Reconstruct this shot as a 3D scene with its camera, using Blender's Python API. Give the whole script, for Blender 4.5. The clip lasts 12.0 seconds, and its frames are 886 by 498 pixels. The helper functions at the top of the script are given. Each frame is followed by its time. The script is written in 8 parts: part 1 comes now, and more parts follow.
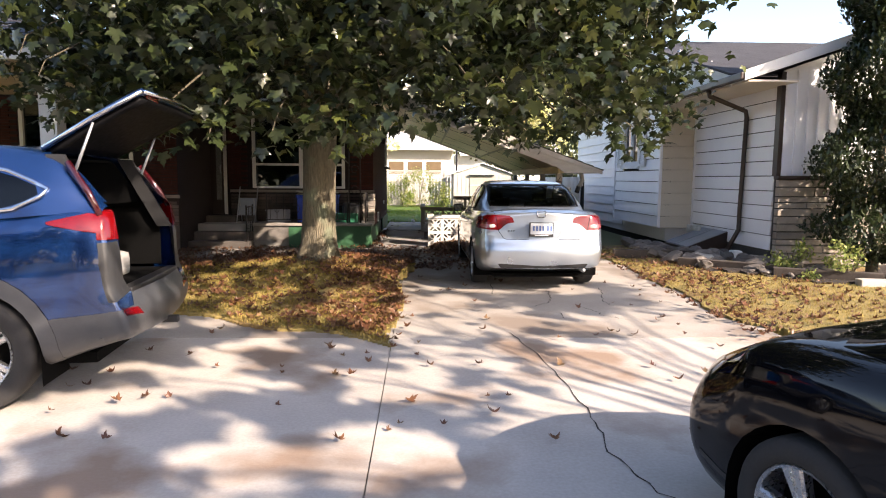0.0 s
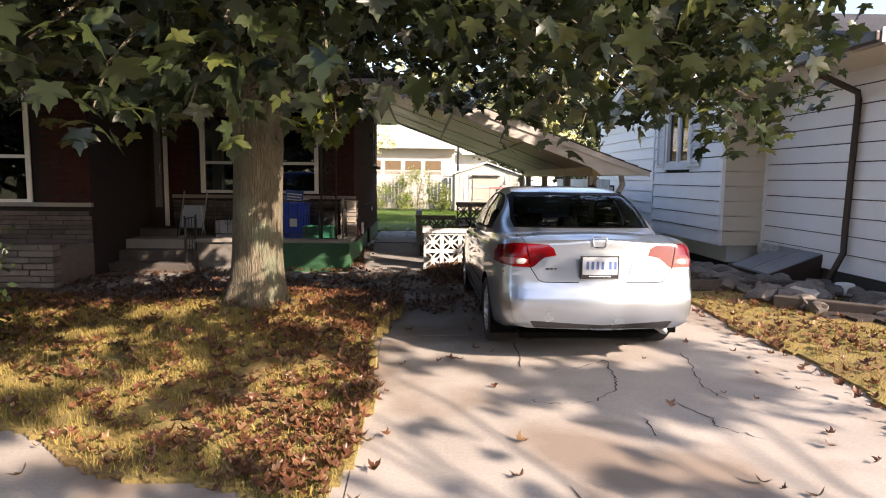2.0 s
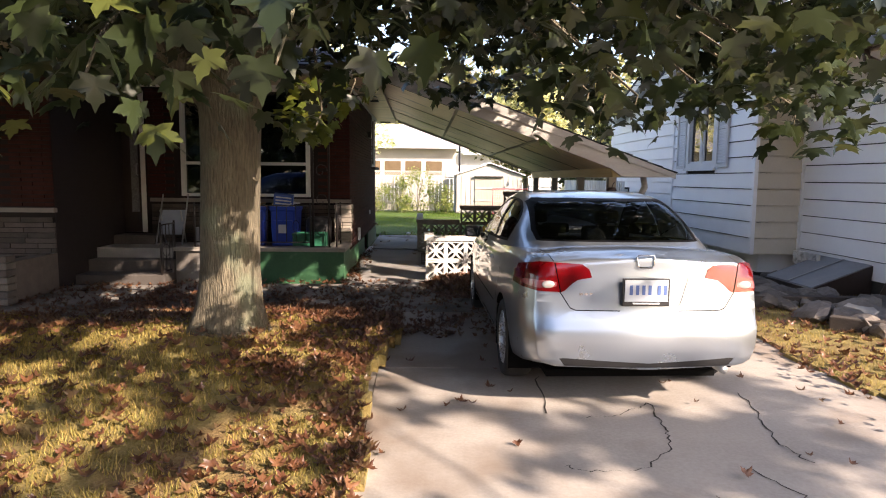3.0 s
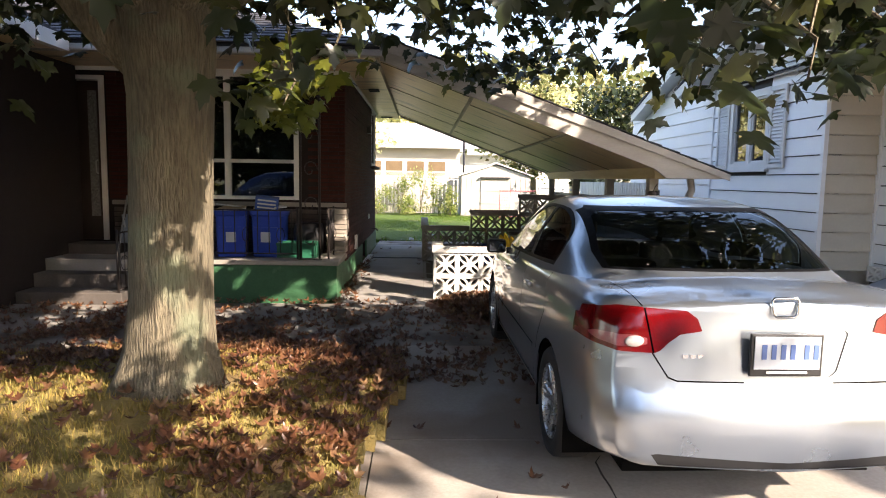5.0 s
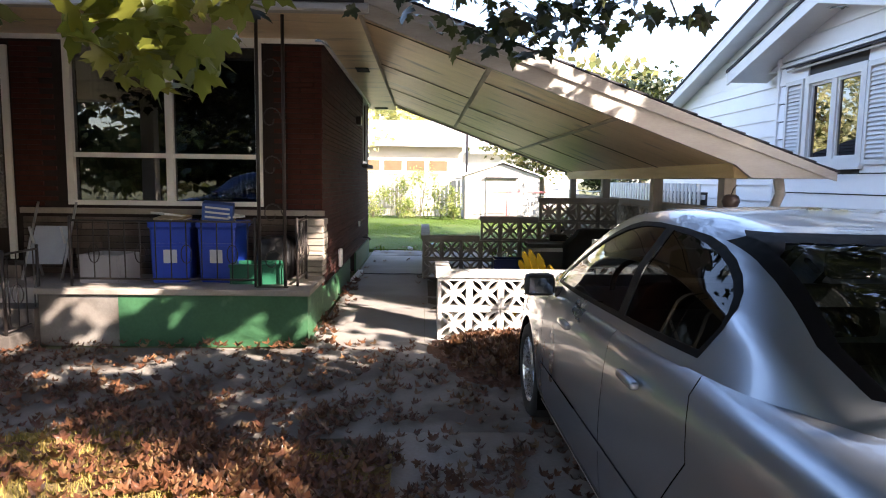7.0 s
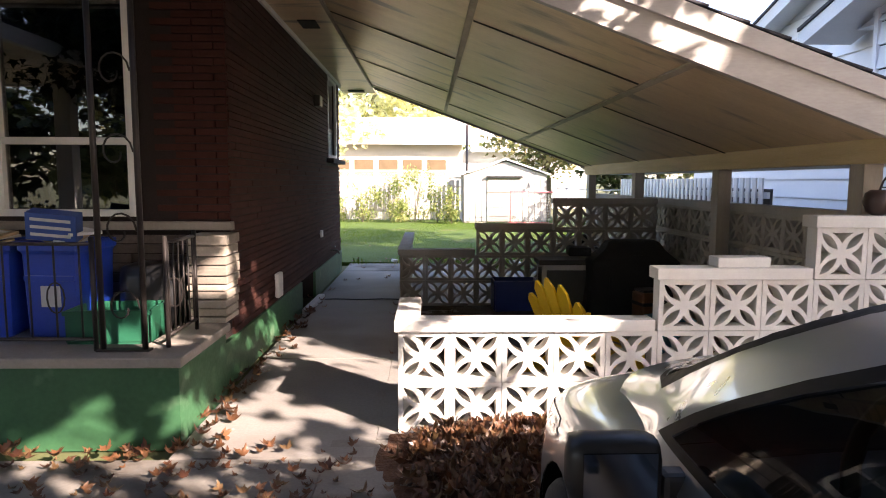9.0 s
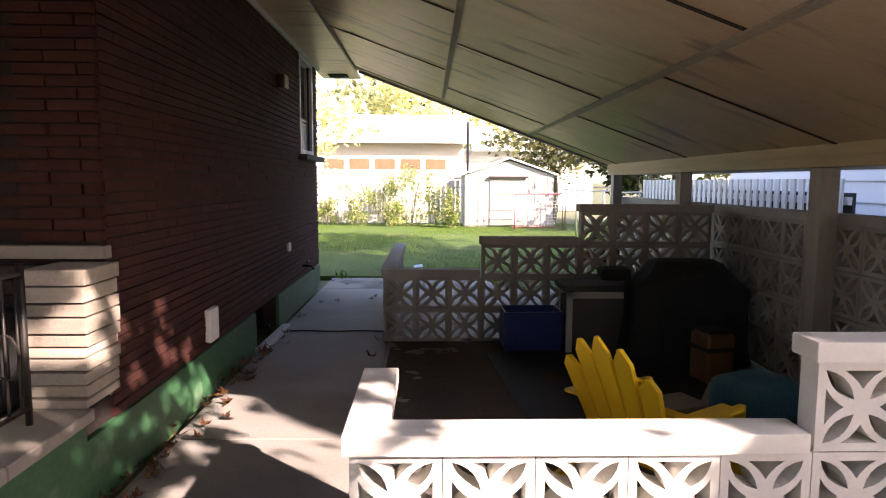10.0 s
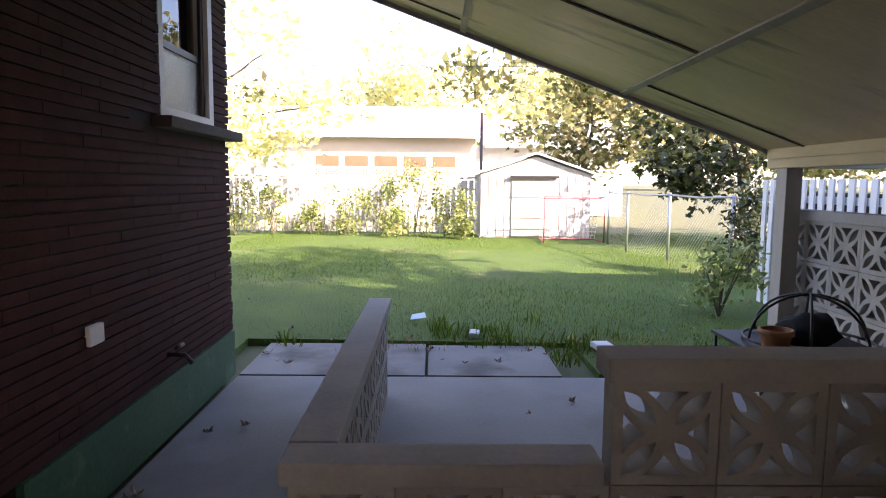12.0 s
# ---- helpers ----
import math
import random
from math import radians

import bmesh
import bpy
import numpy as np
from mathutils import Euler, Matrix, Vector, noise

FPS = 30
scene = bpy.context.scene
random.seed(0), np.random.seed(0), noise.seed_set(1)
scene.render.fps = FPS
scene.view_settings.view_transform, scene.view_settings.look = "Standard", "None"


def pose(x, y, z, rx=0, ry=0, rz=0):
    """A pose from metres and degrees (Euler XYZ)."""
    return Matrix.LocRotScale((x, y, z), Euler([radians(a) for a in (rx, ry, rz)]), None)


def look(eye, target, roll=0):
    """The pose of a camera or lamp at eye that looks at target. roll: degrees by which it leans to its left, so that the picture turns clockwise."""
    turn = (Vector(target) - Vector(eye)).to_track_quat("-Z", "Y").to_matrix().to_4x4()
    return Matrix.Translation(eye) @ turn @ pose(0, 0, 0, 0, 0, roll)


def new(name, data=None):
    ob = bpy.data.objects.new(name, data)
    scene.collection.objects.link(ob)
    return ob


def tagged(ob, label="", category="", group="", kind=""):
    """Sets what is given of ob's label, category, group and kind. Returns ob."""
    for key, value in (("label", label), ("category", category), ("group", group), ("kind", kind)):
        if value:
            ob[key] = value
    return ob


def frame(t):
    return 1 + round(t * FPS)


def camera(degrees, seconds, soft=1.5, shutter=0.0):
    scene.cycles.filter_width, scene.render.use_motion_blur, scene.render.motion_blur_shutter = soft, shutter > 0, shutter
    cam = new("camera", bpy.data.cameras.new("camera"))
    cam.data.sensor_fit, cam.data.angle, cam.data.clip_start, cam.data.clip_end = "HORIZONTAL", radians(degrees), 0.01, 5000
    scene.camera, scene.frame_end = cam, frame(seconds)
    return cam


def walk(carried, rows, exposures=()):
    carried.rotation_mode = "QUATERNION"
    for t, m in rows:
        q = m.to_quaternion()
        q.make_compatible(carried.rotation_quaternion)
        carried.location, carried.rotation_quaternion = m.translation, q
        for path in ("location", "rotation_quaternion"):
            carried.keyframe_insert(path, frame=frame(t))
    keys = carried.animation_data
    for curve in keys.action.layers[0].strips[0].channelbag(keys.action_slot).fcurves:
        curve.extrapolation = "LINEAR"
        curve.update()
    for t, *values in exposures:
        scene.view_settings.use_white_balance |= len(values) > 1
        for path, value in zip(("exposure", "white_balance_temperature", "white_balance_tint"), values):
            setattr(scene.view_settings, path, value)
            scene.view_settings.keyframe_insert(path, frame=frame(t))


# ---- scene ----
cam = camera(69.1, 12.0, soft=1.05)
PATH = [
    (0, (-0.188, 1.4, 1.461), (-0.121, 3.387, 1.244), 0.4),
    (0.5, (-0.178, 2.324, 1.47), (-0.11, 4.31, 1.253), 0.5),
    (1, (-0.144, 3.153, 1.482), (-0.078, 5.141, 1.265), 0.4),
    (1.5, (-0.106, 3.916, 1.5), (-0.039, 5.903, 1.282), 0.5),
    (2, (-0.082, 4.573, 1.52), (-0.015, 6.559, 1.302), 0.6),
    (2.5, (-0.092, 5.122, 1.534), (-0.024, 7.109, 1.317), 0.6),
    (3, (-0.111, 5.592, 1.544), (-0.044, 7.579, 1.327), 0.6),
    (5, (-0.196, 7.099, 1.538), (-0.131, 9.087, 1.324), 0.9),
    (5.5, (-0.208, 7.541, 1.531), (-0.142, 9.529, 1.319), 0.9),
    (6, (-0.215, 8.049, 1.527), (-0.151, 10.037, 1.315), 0.8),
    (6.5, (-0.222, 8.62, 1.529), (-0.156, 10.607, 1.318), 0.9),
    (7, (-0.195, 9.194, 1.539), (-0.132, 11.182, 1.326), 0.8),
    (7.2, (-0.176, 9.422, 1.528), (-0.113, 11.41, 1.321), 0.8),
    (8.8, (0.11, 11.329, 1.462), (0.157, 13.318, 1.257), 0.4),
    (9, (0.124, 11.621, 1.48), (0.174, 13.61, 1.271), 0.2),
    (9.5, (0.175, 12.419, 1.486), (0.225, 14.407, 1.277), 0.3),
    (10, (0.209, 13.292, 1.489), (0.258, 15.281, 1.281), 0.3),
    (10.5, (0.2, 14.191, 1.48), (0.249, 16.179, 1.273), 0.4),
    (11, (0.204, 15.132, 1.463), (0.247, 17.12, 1.256), 0.5),
    (11.5, (0.2, 16.238, 1.463), (0.237, 18.227, 1.256), 0.5),
    (12, (0.209, 17.457, 1.459), (0.238, 19.447, 1.255), 0.6),
]
walk(cam, [(t, look(eye, target, roll)) for t, eye, target, roll in PATH],
     [(0, 1.5, 6900, 19), (1.5, 1.4, 6900, 21), (3, 1.5, 6900, 21), (5, 1.85, 6800, 17), (6.5, 2.2, 6500, 18), (7.2, 2.4, 6500, 20), (9, 2.2, 6700, 24),
      (10.5, 2.25, 6800, 31), (12, 2.3, 6600, 33)])

# ---- light ----
SUN_DIR = Vector((1.30, -1.19, 1.0)).normalized()
world = bpy.data.worlds.new("world")
scene.world = world
world.use_nodes = True
wn = world.node_tree
sky = wn.nodes.new("ShaderNodeTexSky")
sky.sky_type = 'NISHITA'
sky.sun_disc = False
sky.sun_elevation = math.asin(SUN_DIR.z)
sky.sun_rotation = math.atan2(SUN_DIR.x, SUN_DIR.y)
sky.dust_density = 1.2
sky.ozone_density = 1.0
wn.nodes["Background"].inputs[1].default_value = 0.15
wn.links.new(sky.outputs[0], wn.nodes["Background"].inputs[0])
sun_data = bpy.data.lights.new("sun", 'SUN')
sun_data.energy, sun_data.angle, sun_data.color = 5.0, radians(0.55), (1.0, 0.885, 0.73)
sun = new("sun", sun_data)
sun.matrix_world = look(SUN_DIR * 60, (0, 0, 0))


# ---- materials ----
def mat(name, c1, c2=None, rough=0.7, metal=0.0, s1=2.0, s2=30.0, mix2=0.35, bump=0.15, bdist=0.01, rnd=0.0,
        coat=0.0, stretch=(1, 1, 1), c3=None, s3=0.6, t3=0.58, spec=0.5, rvar=0.12, island=0.0, stretch3=(1, 1, 1)):
    m = bpy.data.materials.new(name)
    m.use_nodes = True
    nt = m.node_tree
    N, L = nt.nodes, nt.links
    b = N["Principled BSDF"]
    b.inputs["Metallic"].default_value = metal
    b.inputs["Coat Weight"].default_value = coat
    b.inputs["Coat Roughness"].default_value = 0.04
    b.inputs["Specular IOR Level"].default_value = spec
    c2 = c2 or tuple(v * 0.72 for v in c1)
    geo = N.new("ShaderNodeNewGeometry")
    mp = N.new("ShaderNodeMapping")
    mp.inputs["Scale"].default_value = stretch
    L.new(geo.outputs["Position"], mp.inputs[0])
    n1 = N.new("ShaderNodeTexNoise")
    n1.inputs["Scale"].default_value, n1.inputs["Detail"].default_value = s1, 6
    n2 = N.new("ShaderNodeTexNoise")
    n2.inputs["Scale"].default_value, n2.inputs["Detail"].default_value = s2, 5
    L.new(mp.outputs[0], n1.inputs[0])
    L.new(mp.outputs[0], n2.inputs[0])
    r1 = N.new("ShaderNodeMapRange")
    r1.inputs[1].default_value, r1.inputs[2].default_value = 0.32, 0.68
    L.new(n1.outputs[0], r1.inputs[0])
    r2 = N.new("ShaderNodeMapRange")
    r2.inputs[1].default_value, r2.inputs[2].default_value = 0.3, 0.7
    L.new(n2.outputs[0], r2.inputs[0])
    k = N.new("ShaderNodeMath")
    k.operation = 'MULTIPLY_ADD'
    k.inputs[1].default_value = mix2
    m1 = N.new("ShaderNodeMath")
    m1.operation = 'MULTIPLY'
    m1.inputs[1].default_value = 1 - mix2
    L.new(r1.outputs[0], m1.inputs[0])
    L.new(r2.outputs[0], k.inputs[0])
    L.new(m1.outputs[0], k.inputs[2])
    mx = N.new("ShaderNodeMix")
    mx.data_type = 'RGBA'
    mx.inputs[6].default_value, mx.inputs[7].default_value = (*c1, 1), (*c2, 1)
    L.new(k.outputs[0], mx.inputs[0])
    col = mx.outputs[2]
    if c3:
        n3 = N.new("ShaderNodeTexNoise")
        n3.inputs["Scale"].default_value, n3.inputs["Detail"].default_value = s3, 8
        mp3 = N.new("ShaderNodeMapping")
        mp3.inputs["Scale"].default_value = stretch3
        L.new(geo.outputs["Position"], mp3.inputs[0])
        L.new(mp3.outputs[0], n3.inputs[0])
        r3 = N.new("ShaderNodeMapRange")
        r3.inputs[1].default_value, r3.inputs[2].default_value = t3, t3 + 0.12
        L.new(n3.outputs[0], r3.inputs[0])
        mx3 = N.new("ShaderNodeMix")
        mx3.data_type = 'RGBA'
        mx3.inputs[7].default_value = (*c3, 1)
        L.new(r3.outputs[0], mx3.inputs[0])
        L.new(col, mx3.inputs[6])
        col = mx3.outputs[2]
    if rnd or island:
        oi = N.new("ShaderNodeObjectInfo")
        hv = N.new("ShaderNodeHueSaturation")
        rr = N.new("ShaderNodeMapRange")
        rr.inputs[3].default_value, rr.inputs[4].default_value = 1 - (rnd or island), 1 + (rnd or island)
        L.new(geo.outputs["Random Per Island"] if island else oi.outputs["Random"], rr.inputs[0])
        L.new(rr.outputs[0], hv.inputs["Value"])
        L.new(col, hv.inputs["Color"])
        col = hv.outputs[0]
    L.new(col, b.inputs["Base Color"])
    rg = N.new("ShaderNodeMapRange")
    rg.inputs[3].default_value, rg.inputs[4].default_value = max(0.02, rough - rvar), min(1, rough + rvar)
    L.new(n2.outputs[0], rg.inputs[0])
    L.new(rg.outputs[0], b.inputs["Roughness"])
    if bump:
        bp = N.new("ShaderNodeBump")
        bp.inputs["Strength"].default_value, bp.inputs["Distance"].default_value = bump, bdist
        L.new(n2.outputs[0], bp.inputs["Height"])
        L.new(bp.outputs[0], b.inputs["Normal"])
    return m


def leaf_mat(name, cols, trans=0.35, rough=0.38, spec=0.5):
    m = bpy.data.materials.new(name)
    m.use_nodes = True
    nt = m.node_tree
    N, L = nt.nodes, nt.links
    b = N["Principled BSDF"]
    geo = N.new("ShaderNodeNewGeometry")
    ramp = N.new("ShaderNodeValToRGB")
    el = ramp.color_ramp.elements
    while len(el) < len(cols):
        el.new(0.5)
    for i, c in enumerate(cols):
        el[i].position = i / (len(cols) - 1)
        el[i].color = (*c, 1)
    L.new(geo.outputs["Random Per Island"], ramp.inputs[0])
    L.new(ramp.outputs[0], b.inputs["Base Color"])
    b.inputs["Roughness"].default_value = rough
    b.inputs["Specular IOR Level"].default_value = spec
    tr = N.new("ShaderNodeBsdfTranslucent")
    L.new(ramp.outputs[0], tr.inputs[0])
    ms = N.new("ShaderNodeMixShader")
    ms.inputs[0].default_value = trans
    L.new(b.outputs[0], ms.inputs[1])
    L.new(tr.outputs[0], ms.inputs[2])
    L.new(ms.outputs[0], N["Material Output"].inputs[0])
    return m


def glass_mat(name, tint=(0.8, 0.85, 0.85), rough=0.0, clear=0.5, ior=1.7):
    """Thin pane: clear by fresnel-driven gloss."""
    m = bpy.data.materials.new(name)
    m.use_nodes = True
    nt = m.node_tree
    N, L = nt.nodes, nt.links
    tr = N.new("ShaderNodeBsdfTransparent")
    tr.inputs[0].default_value = (*[v * clear for v in tint], 1)
    gl = N.new("ShaderNodeBsdfGlossy")
    gl.inputs["Roughness"].default_value = rough
    fr = N.new("ShaderNodeFresnel")
    fr.inputs[0].default_value = ior
    ms = N.new("ShaderNodeMixShader")
    L.new(fr.outputs[0], ms.inputs[0])
    L.new(tr.outputs[0], ms.inputs[1])
    L.new(gl.outputs[0], ms.inputs[2])
    L.new(ms.outputs[0], N["Material Output"].inputs[0])
    return m


def plain(name, c, rough=0.4, metal=0.0, coat=0.0, bump=0.0):
    return mat(name, c, tuple(v * 0.85 for v in c), rough, metal, 6, 60, 0.3, bump, 0.002, coat=coat, rvar=0.06)


M_CONC = mat("driveway concrete", (0.50, 0.46, 0.415), (0.35, 0.315, 0.28), 0.85, s1=1.1, s2=45, bump=0.35, bdist=0.006,
             c3=(0.26, 0.185, 0.135), s3=0.8, t3=0.50)
M_PATH = mat("path concrete", (0.31, 0.29, 0.27), (0.22, 0.205, 0.19), 0.8, s1=1.5, s2=50, bump=0.3, bdist=0.005,
             c3=(0.21, 0.185, 0.165), s3=0.9, t3=0.55)
M_APRON = mat("dirty driveway concrete", (0.40, 0.365, 0.325), (0.28, 0.25, 0.22), 0.85, s1=1.1, s2=45, bump=0.35, bdist=0.006, c3=(0.22, 0.175, 0.14), s3=0.7, t3=0.5)
M_WALK = mat("stained path concrete", (0.275, 0.255, 0.228), (0.19, 0.175, 0.158), 0.8, s1=1.5, s2=50, bump=0.3, bdist=0.005, c3=(0.11, 0.094, 0.08), s3=1.3, t3=0.48)
M_SOIL = mat("soil", (0.10, 0.075, 0.05), (0.06, 0.045, 0.03), 0.95, s1=3, s2=40, bump=0.6, bdist=0.03)
M_TURF = mat("turf", (0.32, 0.23, 0.08), (0.17, 0.15, 0.046), 0.95, s1=2.2, s2=60, bump=0.7, bdist=0.03, c3=(0.20, 0.13, 0.05), s3=1.1, t3=0.5)
M_LAWN = mat("back lawn turf", (0.075, 0.13, 0.010), (0.045, 0.09, 0.007), 0.95, s1=1.2, s2=70, bump=0.7, bdist=0.03, c3=(0.13, 0.14, 0.045), s3=0.5, t3=0.6)
M_FAR = mat("far ground", (0.10, 0.12, 0.04), (0.12, 0.11, 0.05), 0.95, s1=0.2, s2=2, bump=0)
M_BRICK = mat("brown brick", (0.062, 0.021, 0.0165), (0.038, 0.0135, 0.011), 0.9, s1=9, s2=90, bump=0.5, bdist=0.004, rnd=0.14, spec=0.2)
M_BRICKJ = mat("brown brick run", (0.062, 0.021, 0.0165), (0.038, 0.0135, 0.011), 0.85, s1=9, s2=90, bump=0.5, bdist=0.004, island=0.14, spec=0.2)
M_MORTAR = mat("mortar", (0.020, 0.012, 0.011), (0.014, 0.009, 0.008), 0.95, s1=8, s2=80, bump=0.4)
M_STONE = mat("ledge stone", (0.36, 0.315, 0.265), (0.25, 0.215, 0.175), 0.85, s1=7, s2=60, bump=0.5, bdist=0.006, rnd=0.3)
# planter copy of the ledge stone, darkened in colour for the shade there
M_STONED = mat("shade-darkened ledge stone", (0.17, 0.14, 0.115), (0.11, 0.09, 0.075), 0.85, s1=7, s2=60, bump=0.5, bdist=0.006, rnd=0.3)
# facing stone, with the deep shade of the house front put into its colour
M_STONEJ = mat("shade-darkened stone run", (0.115, 0.09, 0.075), (0.07, 0.055, 0.046), 0.85, s1=7, s2=60, bump=0.5, bdist=0.006, island=0.35)
M_GREEN = mat("green parged paint", (0.038, 0.125, 0.055), (0.022, 0.08, 0.035), 0.55, s1=2.5, s2=35, bump=0.3, bdist=0.004, c3=(0.11, 0.19, 0.11), s3=3.5, t3=0.60)
M_CAPC = mat("porch cap", (0.30, 0.27, 0.235), (0.22, 0.195, 0.17), 0.85, s1=4, s2=50, bump=0.3, bdist=0.004)
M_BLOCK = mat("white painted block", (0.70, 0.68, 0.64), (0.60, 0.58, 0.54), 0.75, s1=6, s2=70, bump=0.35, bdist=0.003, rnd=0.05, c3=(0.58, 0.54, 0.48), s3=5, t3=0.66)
# back and side walls: cream tone, set darker than the white blocks
M_BLOCKG = mat("dull cream block", (0.44, 0.405, 0.35), (0.34, 0.31, 0.265), 0.85, s1=5, s2=70, bump=0.4, bdist=0.004, rnd=0.12, c3=(0.33, 0.29, 0.24), s3=4, t3=0.58)
M_CAPW = mat("white cap", (0.72, 0.70, 0.66), (0.62, 0.60, 0.56), 0.7, s1=5, s2=60, bump=0.25, bdist=0.003, c3=(0.60, 0.57, 0.52), s3=6, t3=0.66)
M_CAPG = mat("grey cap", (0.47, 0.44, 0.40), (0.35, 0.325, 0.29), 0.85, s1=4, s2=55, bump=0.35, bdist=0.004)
M_PLY = mat("painted soffit board", (0.70, 0.545, 0.345), (0.52, 0.39, 0.24), 0.34, s1=1.2, s2=20, stretch=(1, 5.0, 1), mix2=0.45, bump=0.3, bdist=0.004, c3=(0.21, 0.17, 0.12), s3=1.1, t3=0.58, stretch3=(1, 4.5, 1), rnd=0.10)
M_BATTEN = mat("soffit batten", (0.48, 0.42, 0.33), (0.30, 0.26, 0.2), 0.6, s1=4, s2=40, bump=0.1)
M_BEAM = mat("raw timber beam", (0.62, 0.48, 0.26), (0.47, 0.35, 0.18), 0.65, s1=2, s2=40, stretch=(6, 0.7, 6), bump=0.25, bdist=0.004)
M_POST = mat("painted post", (0.42, 0.37, 0.31), (0.33, 0.29, 0.24), 0.7, s1=4, s2=40, stretch=(4, 4, 0.6), bump=0.2)
M_WHITE = mat("white trim paint", (0.74, 0.73, 0.71), (0.64, 0.63, 0.61), 0.5, s1=3, s2=40, bump=0.08, bdist=0.002)
M_GUTTER = mat("aged gutter", (0.44, 0.42, 0.39), (0.31, 0.29, 0.265), 0.45, s1=3, s2=30, stretch=(0.7, 1, 3), bump=0.1)
M_SIDING = mat("white aluminium siding", (0.88, 0.88, 0.885), (0.82, 0.82, 0.83), 0.45, s1=1.6, s2=30, bump=0.06, bdist=0.002, rnd=0.03)
M_SIDETAN = mat("tan aluminium siding", (0.66, 0.59, 0.48), (0.58, 0.52, 0.42), 0.5, s1=1.6, s2=30, bump=0.06, bdist=0.002, rnd=0.03)
M_BROWNMET = plain("brown metal", (0.045, 0.028, 0.022), 0.4)
M_ROOF = mat("dark shingle", (0.055, 0.055, 0.065), (0.03, 0.03, 0.036), 0.9, s1=3, s2=120, bump=0.6, bdist=0.006, island=0.35)
M_IRON = plain("wrought iron", (0.03, 0.024, 0.022), 0.5, 0.3, bump=0.1)
M_FARROOF = mat("pale shingle", (0.50, 0.49, 0.47), (0.40, 0.39, 0.38), 0.9, s1=2, s2=40, bump=0.4, island=0.1)
# dark sheet behind the siding that stands in for the lap shadow lines
M_LAPSHADE = plain("lap shadow backing", (0.05, 0.048, 0.045), 0.8)
M_DARK = plain("dark void", (0.012, 0.011, 0.012), 0.9)
M_BARK = mat("maple bark", (0.20, 0.17, 0.112), (0.075, 0.062, 0.042), 0.95, s1=5, s2=26, stretch=(2.6, 2.6, 0.42), mix2=0.6, bump=1.0, bdist=0.04, c3=(0.16, 0.17, 0.11), s3=2.2, t3=0.58)
M_LEAF = leaf_mat("maple leaves", [(0.015, 0.022, 0.010), (0.022, 0.032, 0.013), (0.030, 0.043, 0.016), (0.040, 0.055, 0.018), (0.026, 0.037, 0.014), (0.095, 0.11, 0.026)], 0.30, 0.32)
# lit copy of the maple leaves: sunlight on the low spray, put into colour
M_LEAFY = leaf_mat("sunlit-coloured maple leaves", [(0.07, 0.10, 0.018), (0.12, 0.15, 0.025), (0.18, 0.19, 0.03), (0.09, 0.12, 0.02)], 0.45)
M_LITTER = leaf_mat("fallen leaves", [(0.075, 0.030, 0.017), (0.125, 0.050, 0.025), (0.18, 0.082, 0.038), (0.095, 0.043, 0.022), (0.23, 0.14, 0.066)], 0.12)
M_BLADE = leaf_mat("grass blades", [(0.18, 0.17, 0.045), (0.34, 0.26, 0.08), (0.48, 0.36, 0.115), (0.23, 0.21, 0.055), (0.56, 0.38, 0.14)], 0.35, 0.7, 0.15)
M_BLADEG = leaf_mat("lawn blades", [(0.050, 0.105, 0.007), (0.075, 0.145, 0.010), (0.115, 0.165, 0.014), (0.060, 0.12, 0.008)], 0.3, 0.7, 0.15)
M_CEDAR = leaf_mat("cedar sprays", [(0.016, 0.028, 0.011), (0.024, 0.040, 0.014), (0.040, 0.056, 0.018), (0.020, 0.032, 0.012)], 0.15)
M_SHRUB = leaf_mat("shrub leaves", [(0.10, 0.16, 0.04), (0.22, 0.29, 0.08), (0.42, 0.43, 0.16), (0.14, 0.20, 0.05), (0.50, 0.47, 0.18)], 0.4, 0.6, 0.2)
M_YTREE = leaf_mat("yellowing leaves", [(0.10, 0.13, 0.04), (0.24, 0.25, 0.09), (0.40, 0.36, 0.16), (0.09, 0.12, 0.035), (0.26, 0.20, 0.09)], 0.35, 0.6, 0.2)
# leaf colour pushed towards white to imitate overexposure in the back garden
M_PALETREE = leaf_mat("overexposed-looking pale leaves", [(0.58, 0.60, 0.28), (0.76, 0.74, 0.42), (0.80, 0.76, 0.46), (0.66, 0.68, 0.36)], 0.5, 0.6, 0.2)
M_PANE = glass_mat("window pane", (0.75, 0.8, 0.8), 0.0, 0.45, 2.0)
M_PANE2 = glass_mat("sky-lit pane", (0.75, 0.8, 0.8), 0.0, 0.5, 2.3)
# opaque pale colour for the lower pane of the side window
M_PALEPANE = mat("pale opaque pane", (0.66, 0.68, 0.66), (0.52, 0.54, 0.50), 0.25, s1=3, s2=60, bump=0.05, bdist=0.002)
# steps darkened to stand in for porch shade; also the dark brown sill
M_STEP = mat("shade-darkened step and brown sill", (0.095, 0.08, 0.07), (0.06, 0.052, 0.045), 0.9, s1=3, s2=50, bump=0.4)
M_PLANK = mat("weathered fence boards", (0.50, 0.475, 0.43), (0.36, 0.335, 0.295), 0.8, s1=3, s2=40, stretch=(5, 5, 0.7), bump=0.3, rnd=0.12)
M_GALV = plain("galvanised steel", (0.45, 0.46, 0.47), 0.4, 0.8)
M_ROCK = mat("garden rock", (0.19, 0.165, 0.145), (0.10, 0.088, 0.078), 0.9, s1=5, s2=30, bump=0.6, bdist=0.02, rnd=0.35)
M_MULCH = mat("dark mulch", (0.045, 0.035, 0.03), (0.025, 0.02, 0.018), 0.95, s1=6, s2=50, bump=0.9, bdist=0.03)


